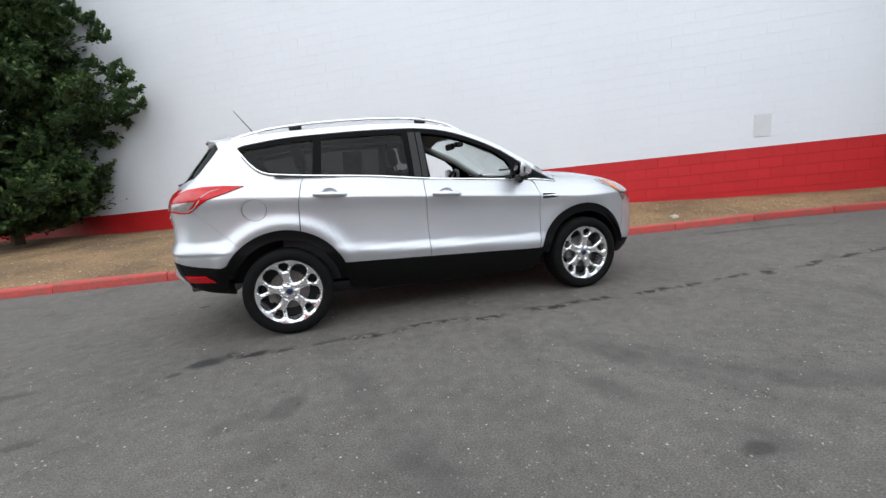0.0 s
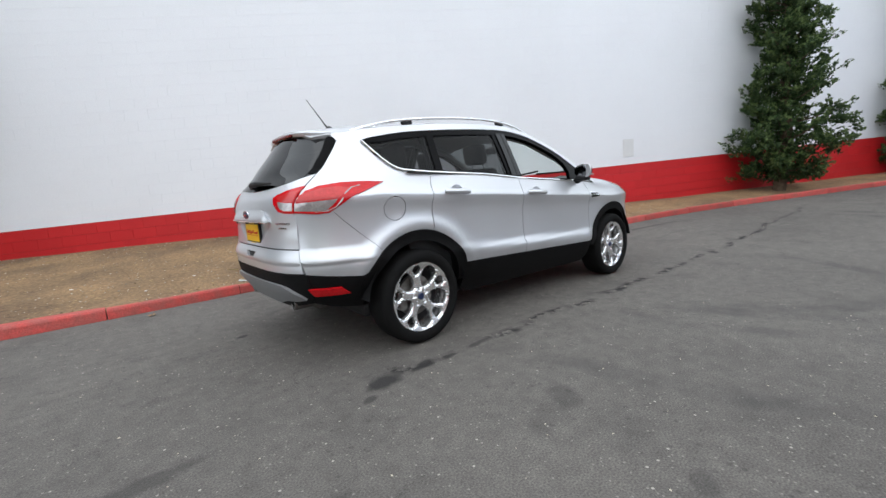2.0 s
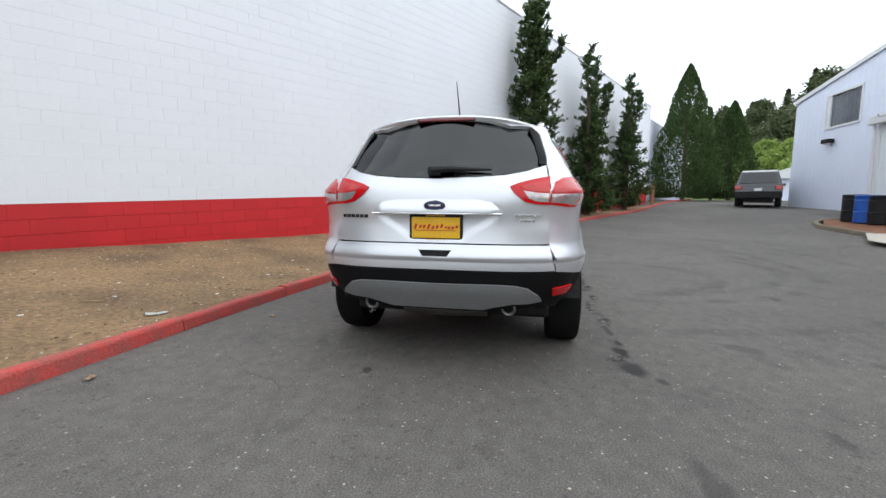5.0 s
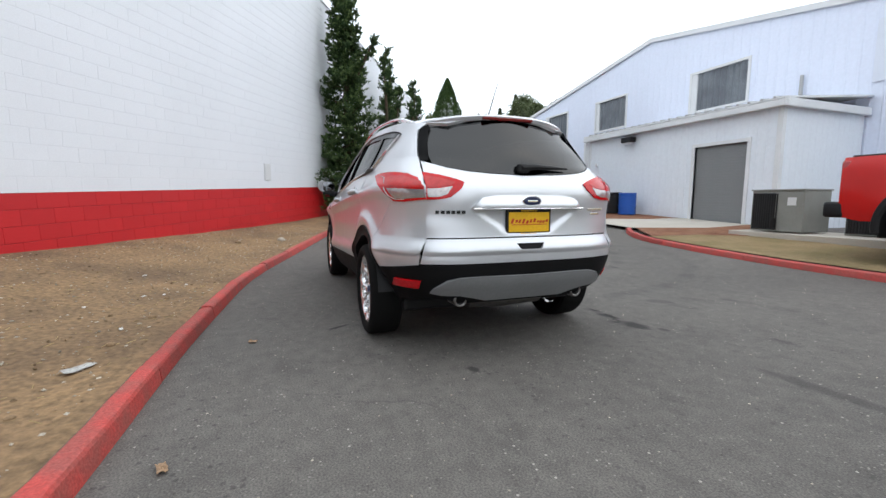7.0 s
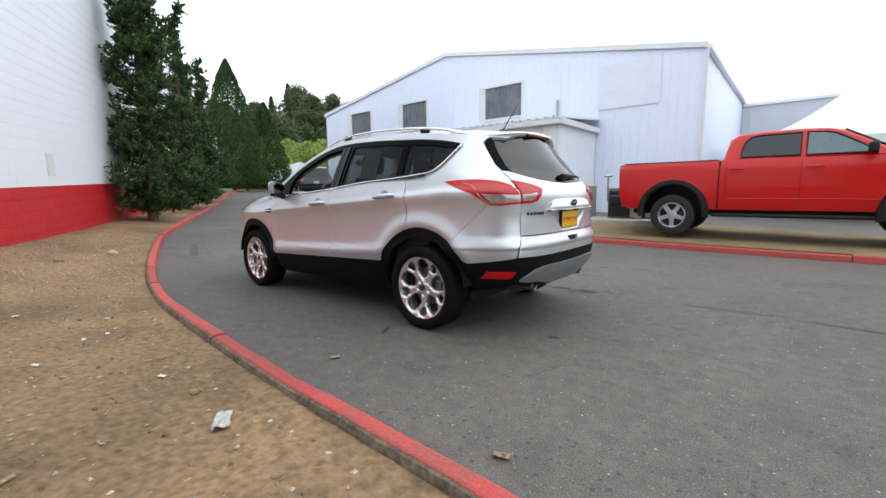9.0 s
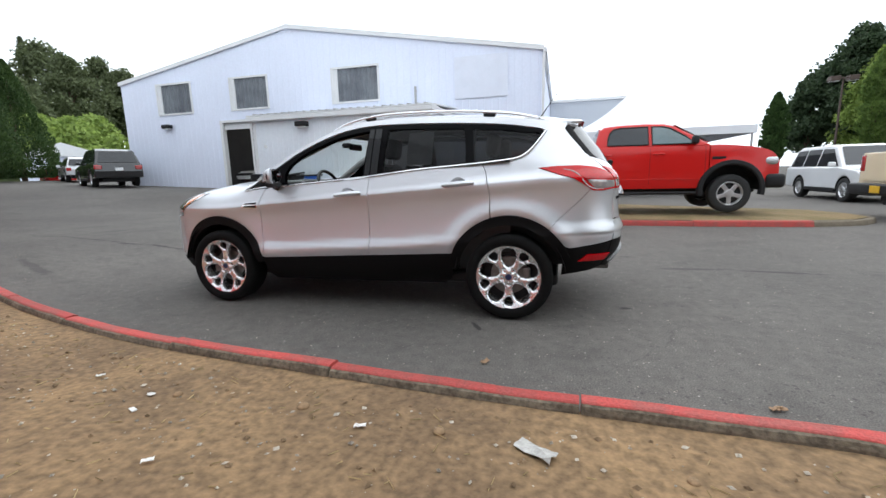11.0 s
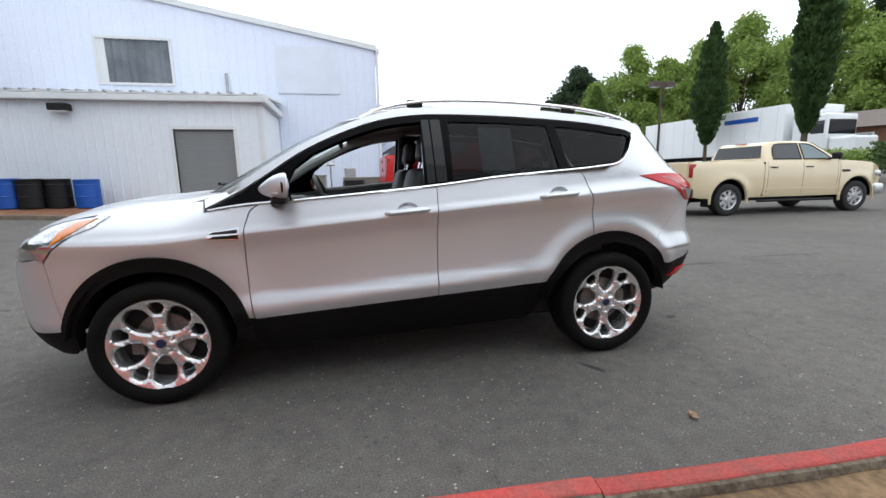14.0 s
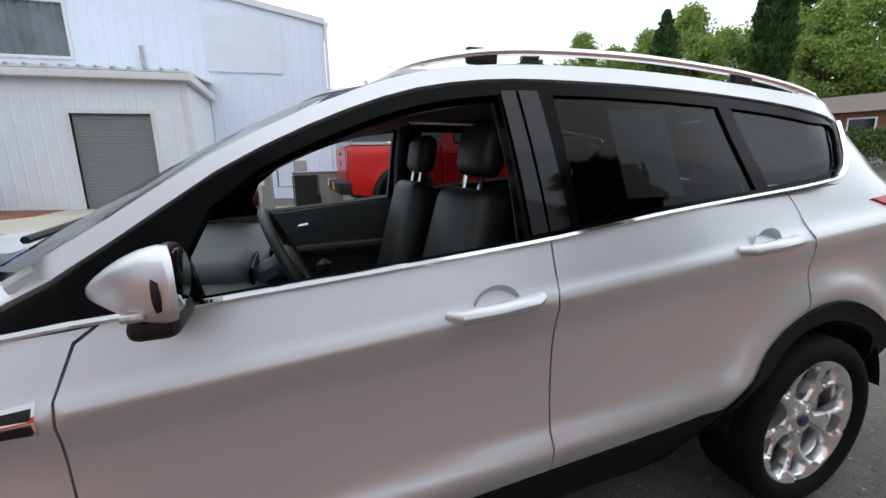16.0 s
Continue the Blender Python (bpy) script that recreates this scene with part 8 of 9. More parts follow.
def juniper(x, y, z, h, r, seed, leaders=(), tufts=190, blades=150, puff=0.2, bough=None, split=0.5, pale_from=0.62, label="dark green ragged juniper with upswept plumes against the wall"):
    """A wind-swept juniper: dark trunk, cloud-like tufts on short limbs with gaps, pale at their tips; leaders: the tops (along x, y, height) it forks into."""
    rg = np.random.default_rng(seed)
    t = empty("juniper_tree", Matrix.Translation((x, y, z)))
    tagged(t, label, "tree", "junipers along the wall")
    spots = []
    tops = leaders or ((0.0, 0.0, 1.0),)
    fork = np.array([0.0, 0.0, h * split * 0.8])
    for k, (lx, ly, lf) in enumerate(tops):
        tip = np.array([lx, ly, h * lf])
        bend = np.array([lx * 0.75, ly * 0.75, h * (split + (lf - split) * 0.35)])
        pts = [np.zeros(3), fork * 0.5 + rg.normal(size=3) * 0.03, fork, (fork + bend) / 2, bend, (bend + tip) / 2 + rg.normal(size=3) * 0.05, tip]
        part("trunk", tube([tuple(p) for p in pts], [0.14, 0.12, 0.10, 0.08, 0.06, 0.035, 0.012], 8), M_bark, t, smooth=True)
        if leaders:
            count = int(tufts * 0.11)
            for j in range(count):
                f = (j + rg.uniform(0, 1)) / count
                c = fork + (bend - fork) * (f / 0.4) if f < 0.4 else bend + (tip - bend) * ((f - 0.4) / 0.6)
                a = rg.uniform(0, math.tau)
                wide = (0.40 - 0.26 * f) * rg.uniform(0.4, 1.15)
                spots.append((c, c + np.array([wide * math.cos(a), wide * math.sin(a), rg.uniform(0.05, 0.25)]), puff * (1.0 - 0.35 * f)))
    top = h * (split + 0.12) if leaders else h
    body = int(tufts * (0.75 if leaders else 1.0))
    for i in range(body):
        f = (i + rg.uniform(0, 1)) / body
        f = 0.03 + 0.97 * f**1.12
        a = i * 2.4 + rg.uniform(-0.6, 0.6)
        lobe = 1 + 0.22 * math.sin(a * 2 + f * 9 + seed) + 0.16 * math.sin(f * 31 + seed)
        shape = min(1.0, 0.62 + 2.2 * f) * (1 - f) ** 0.55 * 1.12 if leaders else min(1.0, 0.62 + 2.2 * f) * (1 - 0.82 * f**1.3)
        wide = r * shape * lobe * rg.uniform(0.35, 1.05)
        root = np.array([0, 0, top * f * 0.96])
        spots.append((root, root + np.array([wide * math.cos(a), wide * math.sin(a), 0.18 * wide + rg.uniform(-0.05, 0.12)]), puff * rg.uniform(0.75, 1.25) * (1 - 0.3 * f)))
    if bough:  # one long limb that breaks out of the outline
        a0, b0 = np.array([0, 0, h * bough[2]]), np.array([bough[0], bough[1], h * bough[3]])
        part("limb", tube([tuple(a0), tuple((a0 + b0) / 2 + np.array([0, 0, -0.2])), tuple(b0)], [0.07, 0.05, 0.015], 6), M_bark, t, smooth=True)
        for k in range(22):
            f = 0.15 + 0.85 * k / 21
            c = a0 + (b0 - a0) * f + np.array([0, 0, -0.75 * f * (1 - f)])
            spots.append((c, c + rg.normal(size=3) * 0.09 + np.array([0, 0, 0.07]), puff * (0.78 - 0.25 * f)))
    inner, inner_ax, tips, tips_ax = [], [], [], []
    for k, (root, end, size) in enumerate(spots):
        if k % 3 == 0 and np.linalg.norm(end - root) > 0.25:
            part("limb", tube([tuple(root), tuple((root + end) / 2 + np.array([0, 0, -0.05])), tuple(end)], [0.030, 0.018, 0.007], 5), M_bark, t)
        # a tuft: several upswept fingers with blades all round them
        for j in range(7):
            d = rg.normal(size=3) * np.array([1, 1, 0.55]) + np.array([0, 0, 0.65]) + 0.5 * (end - root) / (np.linalg.norm(end - root) + 0.05)
            d /= np.linalg.norm(d)
            ln = size * rg.uniform(0.8, 1.7)
            base = end + rg.normal(size=3) * size * 0.42 * np.array([1, 1, 0.6])
            nb = max(8, blades // 7)
            u = rg.uniform(0, 1, nb)
            p = base + np.outer(u * ln, d) + rg.normal(size=(nb, 3)) * (size * 0.17 * (1.15 - 0.7 * u))[:, None]
            ax = d + 0.55 * rg.normal(size=(nb, 3))
            # Blades far enough along a finger take the paler tip colour.
            pale = u + 0.25 * rg.normal(size=nb) > pale_from
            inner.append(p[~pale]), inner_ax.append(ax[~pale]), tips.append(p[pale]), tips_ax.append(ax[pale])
        nb = blades // 4  # sparse dark needles back along the limb
        u = rg.uniform(0.25, 1, nb)
        inner.append(root + np.outer(u, end - root) + rg.normal(size=(nb, 3)) * size * 0.3)
        inner_ax.append(np.tile(end - root + np.array([0, 0, 0.2]), (nb, 1)))
    leaf = 0.42 * puff
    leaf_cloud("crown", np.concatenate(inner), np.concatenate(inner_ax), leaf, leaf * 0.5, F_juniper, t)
    leaf_cloud("crown_tips", np.concatenate(tips), np.concatenate(tips_ax), leaf * 0.85, leaf * 0.42, F_tips, t)
    return t


def offset_wall(s, off):
    p = on_wall(s, off)
    return p.x, p.y, dirt_z(p.x, p.y) - 0.02


along_w = lambda d, o=0.0: (d * WD.x + o * WN.x, d * WD.y + o * WN.y)
juniper(*offset_wall(3.85, 0.75), 7.4, 1.13, 3, tufts=310, blades=230, puff=0.19, bough=(-0.75, -0.8, 0.56, 0.76))
juniper(*offset_wall(9.0, 0.75), 6.6, 1.15, 5, leaders=((*along_w(-1.0, 0.25), 1.0), (*along_w(0.35, 0.1), 0.97), (*along_w(1.5, 0.2), 0.86)), tufts=270, blades=200, puff=0.21, split=0.52)
juniper(*offset_wall(14.3, 0.75), 6.5, 1.25, 8, leaders=((*along_w(-0.9, 0.3), 0.99), (*along_w(0.9, 0.2), 0.94)), tufts=260, blades=190, puff=0.22, split=0.6)
# Fewer pale leaves darken this tree, putting its deep shade into leaf colour.
juniper(*offset_wall(-16.5, 1.3), 9.6, 3.35, 11, tufts=900, blades=400, puff=0.28, pale_from=0.84)


def cone_tree(x, y, h, r, seed, mat=None, blades=9000, label="tall clipped conical cedar beside the lane", size=0.16, name="conical_cedar", group="conical cedars", trunk=0.25, shape=1.0):
    rg = np.random.default_rng(seed)
    t = empty(name, Matrix.Translation((x, y, ground_z(x, y))))
    tagged(t, label, "tree", group)
    part("trunk", tube([(0, 0, 0), (0.02, 0.02, h * 0.5), (0, 0, h * 0.97)], [0.16, 0.1, 0.02], 8), M_bark, t, smooth=True)
    f = rg.uniform(0, 1, blades) ** 1.35
    a = rg.uniform(0, math.tau, blades)
    prof = np.minimum(1.0, (1 - f) ** (0.75 * shape) * 1.12) * np.minimum(1, 0.72 + f * 4)
    lump = 1 + 0.10 * np.sin(a * 5 + f * 17) + 0.07 * np.sin(a * 9 - f * 31)
    rr = r * prof * lump * (1 - 0.28 * rg.uniform(0, 1, blades) ** 2)
    p = np.stack([rr * np.cos(a), rr * np.sin(a), trunk + f * (h - trunk)], 1)
    ax = np.stack([0.5 * np.cos(a), 0.5 * np.sin(a), np.ones(blades) * 0.9], 1)
    leaf_cloud("crown", p, ax, size, size * 0.5, mat or F_cedar, t)
    return t


cone_tree(29.4, -11.5, 9.6, 2.4, 21, blades=30000)
cone_tree(31.6, -15.4, 7.4, 1.9, 22, blades=22000)
cone_tree(38.0, -16.6, 7.6, 1.7, 23)


def column_tree(x, y, z0, h, r, seed, mat=None, label="narrow dark green columnar tree on a short trunk"):
    rg = np.random.default_rng(seed)
    blades = 17000
    t = empty("columnar_tree", Matrix.Translation((x, y, ground_z(x, y))))
    tagged(t, label, "tree", "columnar trees")
    part("trunk", tube([(0, 0, 0), (0.03, 0, z0 + 0.4), (0, 0, h * 0.9)], [0.13, 0.11, 0.02], 8), M_bark, t, smooth=True)
    for k in range(7):
        a = k * 0.9
        part("limb", tube([(0, 0, z0 + 0.15 * k), (0.35 * r * math.cos(a), 0.35 * r * math.sin(a), z0 + 1.2 + 0.3 * k), (0.55 * r * math.cos(a), 0.55 * r * math.sin(a), z0 + 2.6 + 0.4 * k)], [0.05, 0.035, 0.012], 5), M_bark, t)
    f = rg.uniform(0, 1, blades)
    a = rg.uniform(0, math.tau, blades)
    prof = np.sin(np.clip(f * 0.97 + 0.015, 0, 1) ** 0.85 * math.pi) ** 0.75
    lump = 1 + 0.10 * np.sin(a * 4 + f * 13) + 0.07 * np.sin(a * 7 - f * 29)
    tuft = rg.uniform(0.66, 1.22, (9, 34))  # uneven sprays
    lump *= tuft[(a * 9 / math.tau).astype(int) % 9, (f * 33.9).astype(int)]
    rr = r * prof * lump * (1 - 0.5 * rg.uniform(0, 1, blades) ** 2)
    p = np.stack([rr * np.cos(a), rr * np.sin(a), z0 + f * (h - z0)], 1)
    ax = np.stack([0.6 * np.cos(a), 0.6 * np.sin(a), np.ones(blades)], 1)
    leaf_cloud("crown", p, ax, 0.24, 0.10, mat or F_column, t)
    return t


column_tree(-18.3, -11.0, 2.3, 9.9, 0.66, 31)
column_tree(-25.6, -23.6, 2.0, 10.3, 1.05, 32)
column_tree(-18.4, -37.2, 0.8, 6.6, 0.85, 33)
column_tree(-26.1, -39.0, 1.0, 9.0, 1.15, 34, F_mid)


def broad_tree(x, y, h, r, seed, mat, blades=21000, size=0.32, label="tall bright green broadleaf tree", base=0.10, group="distant trees", lift=0.0):
    """A broadleaf: trunk, forking limbs and a crown of clumps with gaps."""
    rg = np.random.default_rng(seed)
    t = empty("broadleaf_tree", Matrix.Translation((x, y, ground_z(x, y) + lift)))
    tagged(t, label, "tree", group)
    part("trunk", tube([(0, 0, -0.3), (0.1, 0.05, h * 0.3), (0, 0.1, h * 0.75)], [0.26, 0.2, 0.05], 8), M_bark, t, smooth=True)
    cs, axs = [], []
    clumps = 110
    for k in range(clumps):
        f = rg.uniform(0, 1)
        a = rg.uniform(0, math.tau)
        zc = h * (base + (0.97 - base) * f)
        wide = r * math.sin(min(1.0, f * 0.9 + 0.14) ** 0.8 * math.pi) ** 0.6 * math.sqrt(rg.uniform(0.08, 1))
        c = np.array([wide * math.cos(a), wide * math.sin(a), zc])
        if k % 5 == 0:
            part("limb", tube([(0, 0, zc * 0.6), tuple(c * np.array([0.5, 0.5, 1]) - np.array([0, 0, 0.4])), tuple(c)], [0.09, 0.05, 0.015], 5), M_bark, t)
        nb = blades // clumps
        q = rg.normal(size=(nb, 3))
        q /= np.linalg.norm(q, axis=1, keepdims=True)
        cs.append(c + q * (r * 0.30 * rg.uniform(0.2, 1.1, (nb, 1))) * np.array([1, 1, 0.8]))
        axs.append(q * 0.6 + np.array([0, 0, -0.2]))
    leaf_cloud("crown", np.concatenate(cs), np.concatenate(axs), size, size * 0.6, mat, t, curl=0.8)
    return t


def fir_tree(x, y, h, r, seed, lift=0.0, blades=8000, size=0.5, mat=None):
    rg = np.random.default_rng(seed)
    t = empty("fir_tree", Matrix.Translation((x, y, ground_z(x, y) + lift)))
    tagged(t, "dark distant fir with drooping tiers", "tree", "distant firs")
    part("trunk", tube([(0, 0, -0.3), (0, 0, h * 0.5), (0, 0, h)], [0.3, 0.18, 0.02], 8), M_bark, t, smooth=True)
    cs, axs = [], []
    boughs = 150
    for k in range(boughs):
        f = (k + 0.5) / boughs
        a = k * 2.4 + rg.uniform(-0.3, 0.3)
        ln = r * (1 - f) ** 0.8 * rg.uniform(0.6, 1.1) + 0.15
        z0 = h * (0.12 + 0.86 * f)
        nb = blades // boughs
        s = rg.uniform(0.1, 1, nb)
        d = np.array([math.cos(a), math.sin(a), 0])
        p = np.outer(s * ln, d) + np.stack([np.zeros(nb), np.zeros(nb), z0 - 0.28 * ln * s**1.5], 1) + rg.normal(size=(nb, 3)) * 0.16 * (1.3 - s)[:, None] * max(0.5, ln * 0.5)
        cs.append(p)
        axs.append(np.tile(d + np.array([0, 0, -0.35]), (nb, 1)))
    leaf_cloud("crown", np.concatenate(cs), np.concatenate(axs), size, size * 0.42, mat or F_fir, t, curl=0.5)
    return t


def polar(heading, dist, eye=(0.0, 3.5)):
    return eye[0] + dist * math.cos(radians(heading)), eye[1] + dist * math.sin(radians(heading))


seed = 50
# behind the parked trucks
for hd, dist, h, r in ((-121.5, 62, 12.5, 3.6), (-125.5, 60, 16.5, 4.6), (-129, 58, 14.0, 4.2), (-132.5, 62, 16.5, 4.8), (-136.5, 56, 17.0, 4.6), (-140, 60, 15.0, 4.5), (-144, 58, 17.5, 5.0), (-148, 55, 15.0, 4.6), (-152, 58, 19.0, 5.0), (-156, 60, 17.0, 5.0), (-161, 58, 18.0, 5.0)):
    broad_tree(*polar(hd, dist), h * 0.90, r * 0.95, seed, F_bright, blades=26000, size=0.33)
    seed += 1
for hd, dist, h, r in ((-146.5, 72, 24, 3.6), (-154.5, 66, 27, 4.2), (-158.5, 62, 29, 4.6), (-150.2, 70, 22, 3.6), (-163, 60, 28, 4.6)):
    fir_tree(*polar(hd, dist), h, r, seed, blades=13000, size=0.6)
    seed += 1
# one broad dark pine stands clear of the rest
broad_tree(-32.3, -53.6, 14.4, 4.3, 160, F_fir, blades=26000, size=0.42, label="broad dark green pine with drooping boughs", base=0.24)
broad_tree(-29.3, -56.0, 10.2, 2.9, 161, F_fir, blades=12000, size=0.42, label="smaller dark pine beside the broad one", base=0.22)
# up the lane: a wooded slope beyond the shed
eye2 = (-3.2, 3.7)
for hd, dist, h, r, lift in ((-20.5, 95, 14, 5, 4), (-24, 100, 13, 5, 5), (-27.5, 92, 12, 5, 5), (-29.8, 84, 10, 4.5, 4), (-32.2, 100, 15, 5.5, 8), (-34, 92, 13, 5, 6), (-31.0, 74, 6.5, 4.0, 1.5), (-33.3, 70, 6.0, 4.2, 1.0), (-35.2, 74, 6.5, 4.2, 1.5), (-28.6, 78, 7, 4, 1.5), (-36.5, 100, 14, 5.5, 7), (-38.5, 98, 13, 5, 6)):
    broad_tree(*polar(hd, dist, eye2), h, r, seed, F_bright if dist < 80 else F_hill, blades=9000, size=0.6, label="rounded green tree on the far wooded slope", base=0.05, lift=lift, group="trees up the lane")
    seed += 1
for hd, dist, h, r, lift in ((-29.2, 105, 17, 3.2, 6), (-31.2, 104, 19, 3.2, 7), (-26.2, 108, 17, 3.2, 5), (-22.5, 104, 16, 3.2, 5)):
    fir_tree(*polar(hd, dist, eye2), h * 0.92, r, seed, lift, mat=F_hill)
    seed += 1


hv, hf = [], []
for i in range(25):
    hd = -44 + 36 * i / 24
    for j in range(9):
        dist = 58 + 8 * j
        px_, py_ = polar(hd, dist, eye2)
        side = smoothstep(0, 5, i) * smoothstep(24, 19, i)
        hv.append((px_, py_, ground_z(px_, py_) - 0.3 + side * 6.2 * smoothstep(66, 110, dist) + 0.3 * noise.noise((px_ * 0.2, py_ * 0.2, 0))))
for i in range(24):
    for j in range(8):
        a = i * 9 + j
        hf.append((a, a + 1, a + 10, a + 9))
M_slope = material("scrubby slope", (0.13, 0.16, 0.045), 0.95, vary=0.4, scale=0.5, bump=0.1, bump_scale=3, second=(0.07, 0.10, 0.03))
tagged(mesh_object("hillside", hv, hf, M_slope, True), "green scrub slope at the end of the lane", "hillside", kind="structure")


def hedge(x, y, heading, length, h, d, seed, label="clipped green hedge before the low building"):
    rg = np.random.default_rng(seed)
    t = empty("hedge", Matrix.Translation((x, y, ground_z(x, y))) @ Matrix.Rotation(radians(heading), 4, "Z"))
    tagged(t, label, "hedge", "hedges")
    nb = int(900 * length)
    p = np.stack([rg.uniform(-length / 2, length / 2, nb), rg.uniform(-d / 2, d / 2, nb), rg.uniform(0, 1, nb) ** 0.6 * h], 1)
    p += 0.06 * rg.normal(size=(nb, 3))
    leaf_cloud("leaves", p, rg.normal(size=(nb, 3)), 0.14, 0.08, F_cedar if seed % 2 else F_bright, t, curl=1.0)
    return t


hedge(-21.5, -6.5, 112, 7, 1.3, 1.6, 91), hedge(-25, -10.5, 108, 9, 1.0, 2.0, 92)

# ---- small things on the verge and the lane ----
M_stone = material("pale stone chip", (0.42, 0.37, 0.30), 0.9, vary=0.2, scale=9, per_island=0.45)
M_clod = material("dirt clod", (0.24, 0.158, 0.088), 0.95, vary=0.3, scale=12, per_island=0.3)
M_film = material("crumpled clear plastic", (0.48, 0.47, 0.44), 0.25, vary=0.15, scale=20)
M_paper = material("white scrap", (0.78, 0.77, 0.74), 0.7, vary=0.08, scale=20)
M_straw = material("dry straw", (0.40, 0.30, 0.15), 0.9, vary=0.2, scale=10, per_island=0.35)
M_leaf_dry = material("dry leaf", (0.34, 0.22, 0.13), 0.85, vary=0.25, scale=20)


def verge_spots(count, rg, x0=-7.0, x1=7.0):
    out = []
    while len(out) < count:
        x = rg.uniform(x0, x1)
        y0, y1 = kerb_y(x) + 0.12, WALL_AT.y + (x - WALL_AT.x) * WD.y / WD.x - 0.1
        if y1 > y0:
            y = y0 + (y1 - y0) * rg.uniform(0, 1) ** 1.2
            out.append((x, y, dirt_z(x, y)))
    return out


def pebble_field(name, spots, sizes, mat, label, category, rg):
    vs, fs = [], []
    for (x, y, z), r in zip(spots, sizes):
        b = len(vs)
        q = [(1, 0, 0), (0, 1, 0), (-1, 0, 0), (0, -1, 0), (0, 0, 1), (0, 0, -1)]
        st = rg.uniform(0.6, 1.4, 3)
        a = rg.uniform(0, math.tau)
        for p in q:
            px_, py_ = p[0] * st[0], p[1] * st[1]
            vs.append((x + r * (px_ * math.cos(a) - py_ * math.sin(a)), y + r * (px_ * math.sin(a) + py_ * math.cos(a)), z + r * 0.25 + r * p[2] * 0.6 * st[2]))
        for k in range(4):
            fs += [(b + k, b + (k + 1) % 4, b + 4), (b + (k + 1) % 4, b + k, b + 5)]
    return tagged(mesh_object(name, vs, fs, mat), label, category, kind="stuff")


rg = np.random.default_rng(77)
pebble_field("gravel_chips", verge_spots(3600, rg), 0.0035 + 0.011 * rg.uniform(0, 1, 3600) ** 2.2, M_stone, "scattered pale stone chips on the dirt", "gravel", rg)
pebble_field("dirt_clods", verge_spots(1500, rg), 0.004 + 0.013 * rg.uniform(0, 1, 1500) ** 1.6, M_clod, "small brown clods on the dirt", "dirt", rg)
vs, fs = [], []
for x, y, z in verge_spots(1300, rg):
    a, ln = rg.uniform(0, math.tau), rg.uniform(0.010, 0.032)
    d, sd = Vector((math.cos(a), math.sin(a), rg.uniform(-0.1, 0.25))) * ln, Vector((-math.sin(a), math.cos(a), 0)) * 0.0018
    p = Vector((x, y, z + 0.005))
    b = len(vs)
    vs += [p - d - sd, p - d + sd, p + d + sd, p + d - sd, p + Vector((0, 0, 0.004)) - d, p + Vector((0, 0, 0.004)) + d]
    fs += [(b, b + 3, b + 5, b + 4), (b + 1, b + 4, b + 5, b + 2)]
tagged(mesh_object("straw_litter", vs, fs, M_straw), "dry straw and needles strewn on the dirt", "litter", kind="stuff")
lane = []
while len(lane) < 900:
    x, y = rg.uniform(-6, 6), rg.uniform(-5, 2.1)
    if y < kerb_y(x) - 0.1:
        lane.append((x, y, ground_z(x, y)))
pebble_field("lane_grit", lane, rg.uniform(0.002, 0.0065, 900), M_stone, "loose pale grit on the asphalt", "gravel", rg)


def scrap(x, y, w, l, mat, label, name, turn, seed, crumple=0.012):
    rg2 = np.random.default_rng(seed)
    bm = bmesh.new()
    grid = [[bm.verts.new((l * (i / 6 - 0.5) + rg2.normal() * l * 0.02, w * (j / 4 - 0.5) + rg2.normal() * w * 0.05, 0.012 + abs(rg2.normal()) * crumple)) for j in range(5)] for i in range(7)]
    for i in range(6):
        for j in range(4):
            bm.faces.new((grid[i][j], grid[i + 1][j], grid[i + 1][j + 1], grid[i][j + 1]))
    ex = bmesh.ops.extrude_face_region(bm, geom=bm.faces[:])
    for g in ex["geom"]:
        if isinstance(g, bmesh.types.BMVert):
            g.co.z += 0.002
    bmesh.ops.recalc_face_normals(bm, faces=bm.faces)
    ob = from_bm(name, bm, mat)
    z = dirt_z(x, y) if y > kerb_y(x) + 0.1 else ground_z(x, y)
    ob.matrix_world = Matrix.Translation((x, y, z - 0.004)) @ Matrix.Rotation(radians(turn), 4, "Z")
    return tagged(ob, label, "litter", "litter on the verge")


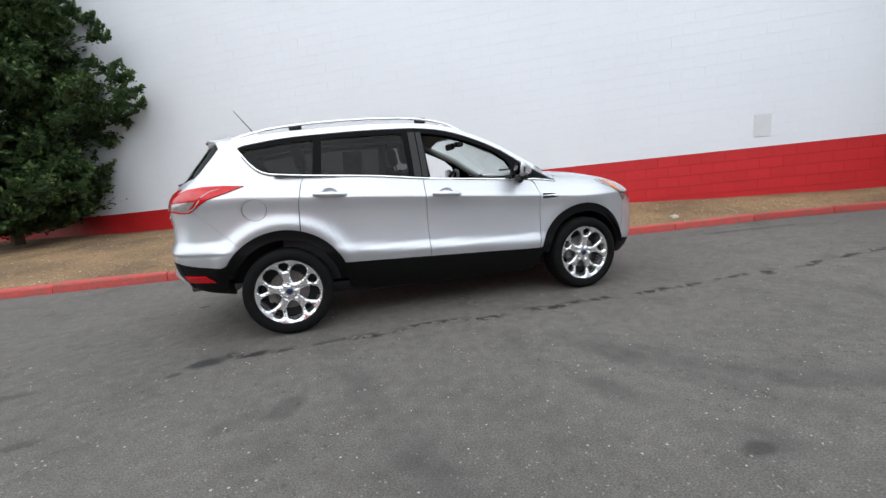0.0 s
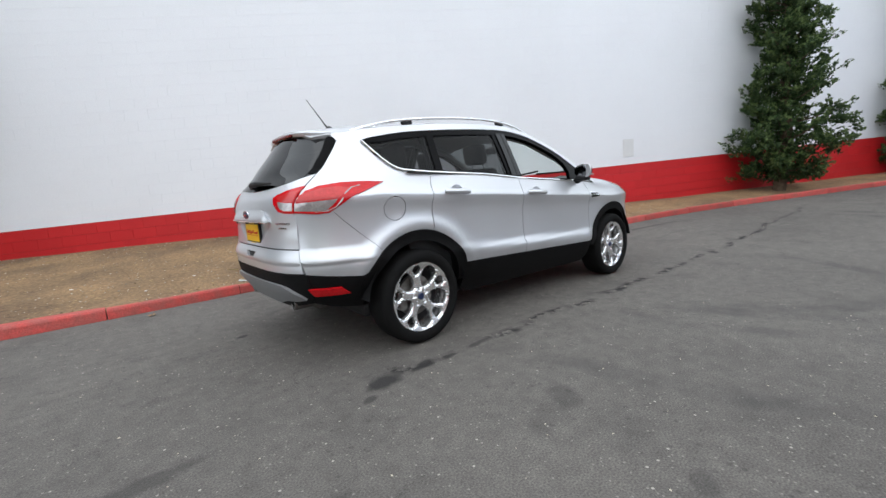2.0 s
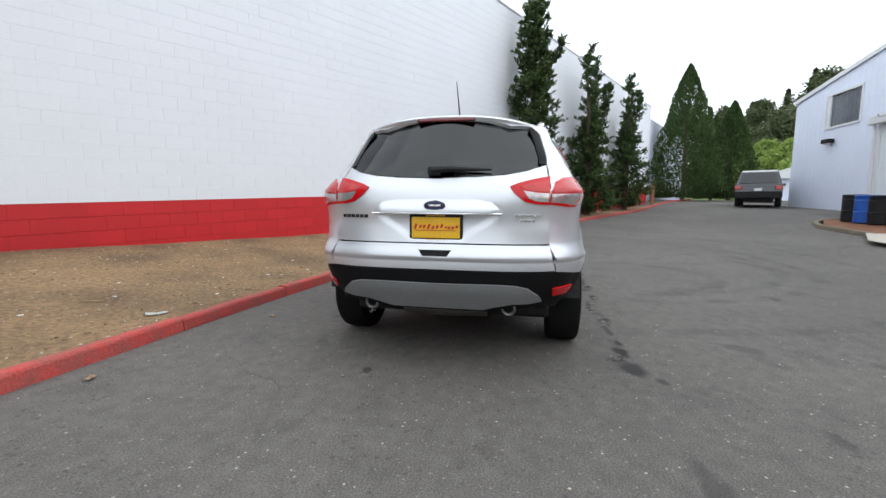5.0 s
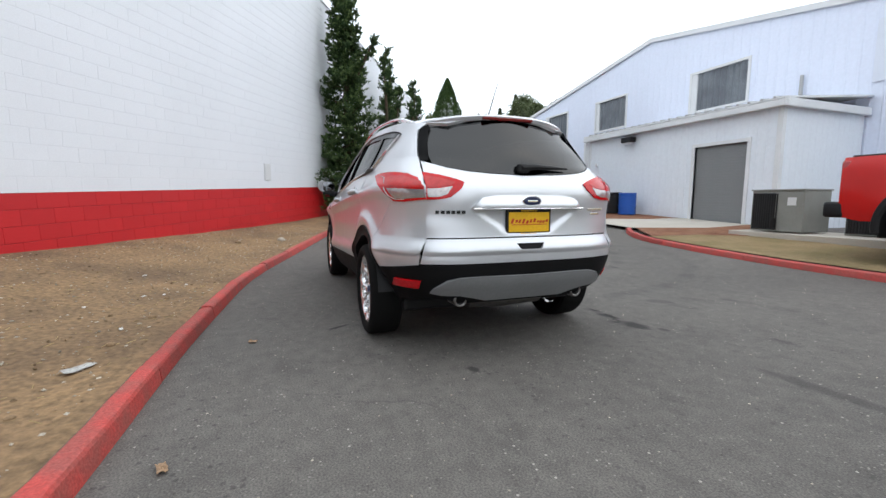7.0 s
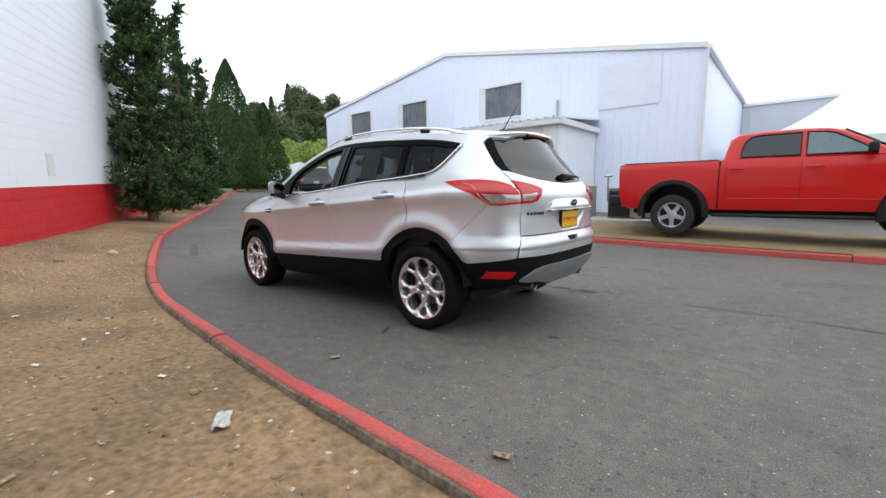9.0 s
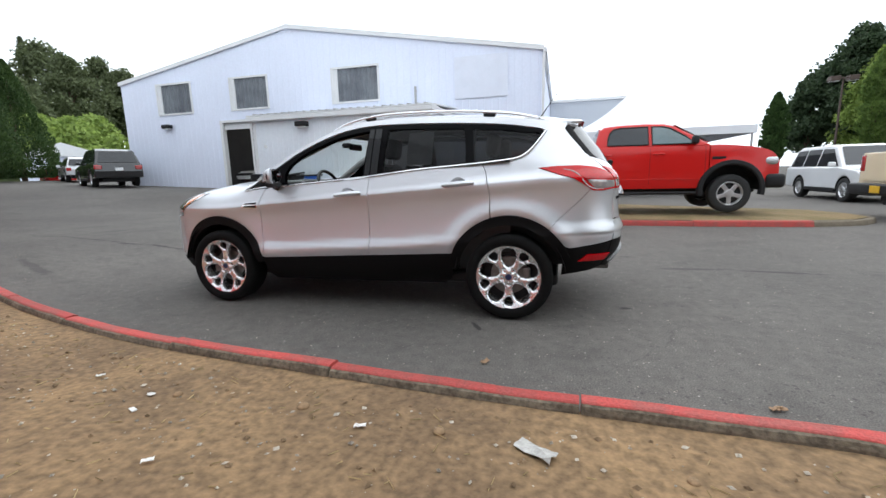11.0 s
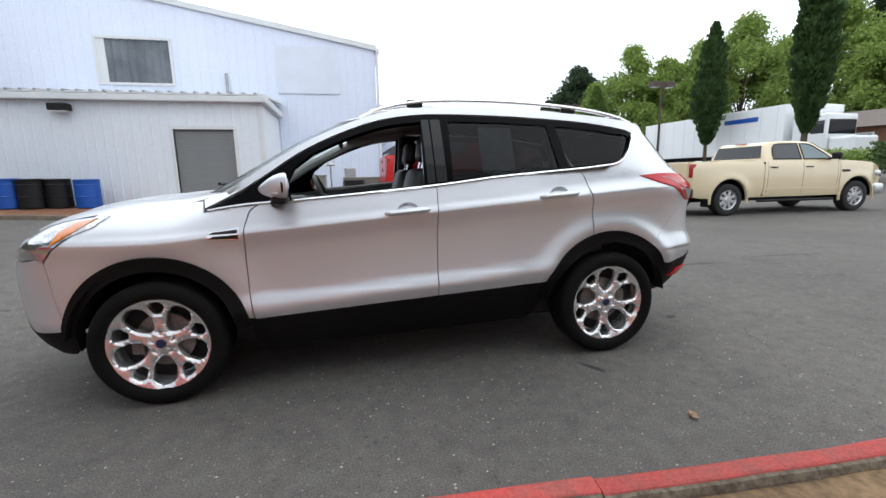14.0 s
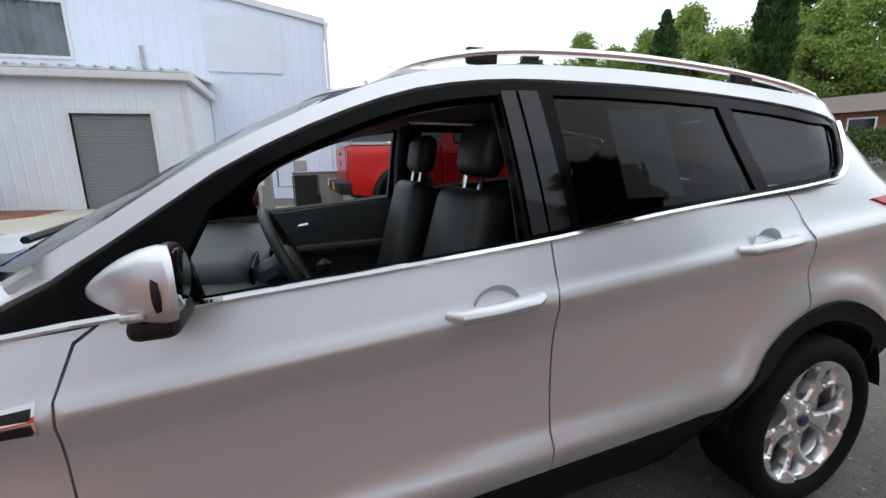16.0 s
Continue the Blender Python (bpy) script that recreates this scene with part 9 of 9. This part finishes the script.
scrap(-1.65, 2.58, 0.07, 0.165, M_film, "crumpled clear plastic bottle lying on dirt", "plastic_scrap", 150, 1, 0.010)
for k, (x, y) in enumerate(((0.27, 2.60), (-0.25, 3.05), (-1.4, 3.3), (-2.1, 3.4), (0.2, 2.75), (-0.9, 2.6), (-2.7, 3.0), (1.2, 3.0), (-3.4, 3.8), (-1.05, 3.65), (0.75, 2.5))):
    scrap(x, y, 0.022, 0.035 + 0.008 * (k % 3), M_paper, "small white scrap on the dirt", "paper_scrap", k * 40, 10 + k, 0.004)
scrap(-2.75, 1.92, 0.035, 0.07, M_leaf_dry, "dry brown leaf on the asphalt", "dry_leaf", 20, 31, 0.008)
scrap(-1.3, 1.7, 0.035, 0.06, M_leaf_dry, "dry brown leaf on the asphalt", "dry_leaf", 70, 32, 0.006)
twig = from_bm("twig", tube([(0, 0, 0.012), (0.12, 0.01, 0.02), (0.26, -0.01, 0.014), (0.36, 0.015, 0.012)], [0.008, 0.007, 0.005, 0.003], 6), M_straw)
twig.matrix_world = Matrix.Translation((-1.55, 3.25, dirt_z(-1.4, 3.25))) @ Matrix.Rotation(radians(120), 4, "Z")
tagged(twig, "pale dry twig lying on the dirt", "twig")
for k, (x, y, r) in enumerate(((4.17, 2.3, 0.06), (4.9, 1.55, 0.08), (0.15, 2.55, 0.025), (-0.55, 2.5, 0.03), (-2.2, 2.62, 0.022), (-1.25, 2.55, 0.026))):
    bm = bmesh.new()
    bmesh.ops.create_icosphere(bm, subdivisions=2, radius=r)
    for v in bm.verts:
        v.co *= 1 + 0.35 * noise.noise(v.co * 14 + Vector((k, 0, 0)))
        v.co.z *= 0.6
    ob = from_bm("stone", bm, M_clod if k != 1 else M_stone, True)
    ob.location = (x, y, dirt_z(x, y) + r * 0.15)
    tagged(ob, "rough dusty stone lying on the dirt", "stone", "stones on the verge")

# the red blocks that the camera passes nearest, one by one
red_mesh = bpy.data.meshes.new("block")
red_mesh.from_pydata(block_v, [], [q[::-1] for q in block_f])
red_mesh.materials.append(M_wall_red)
for s0, z0 in near_red:
    ob = new("block", red_mesh)
    ob.parent = wall_low
    ob.matrix_world = wall_m @ Matrix.Translation((s0, 0, z0 + WALL_RISE * s0)) @ Matrix.Rotation(-math.atan(WALL_RISE), 4, "Y")
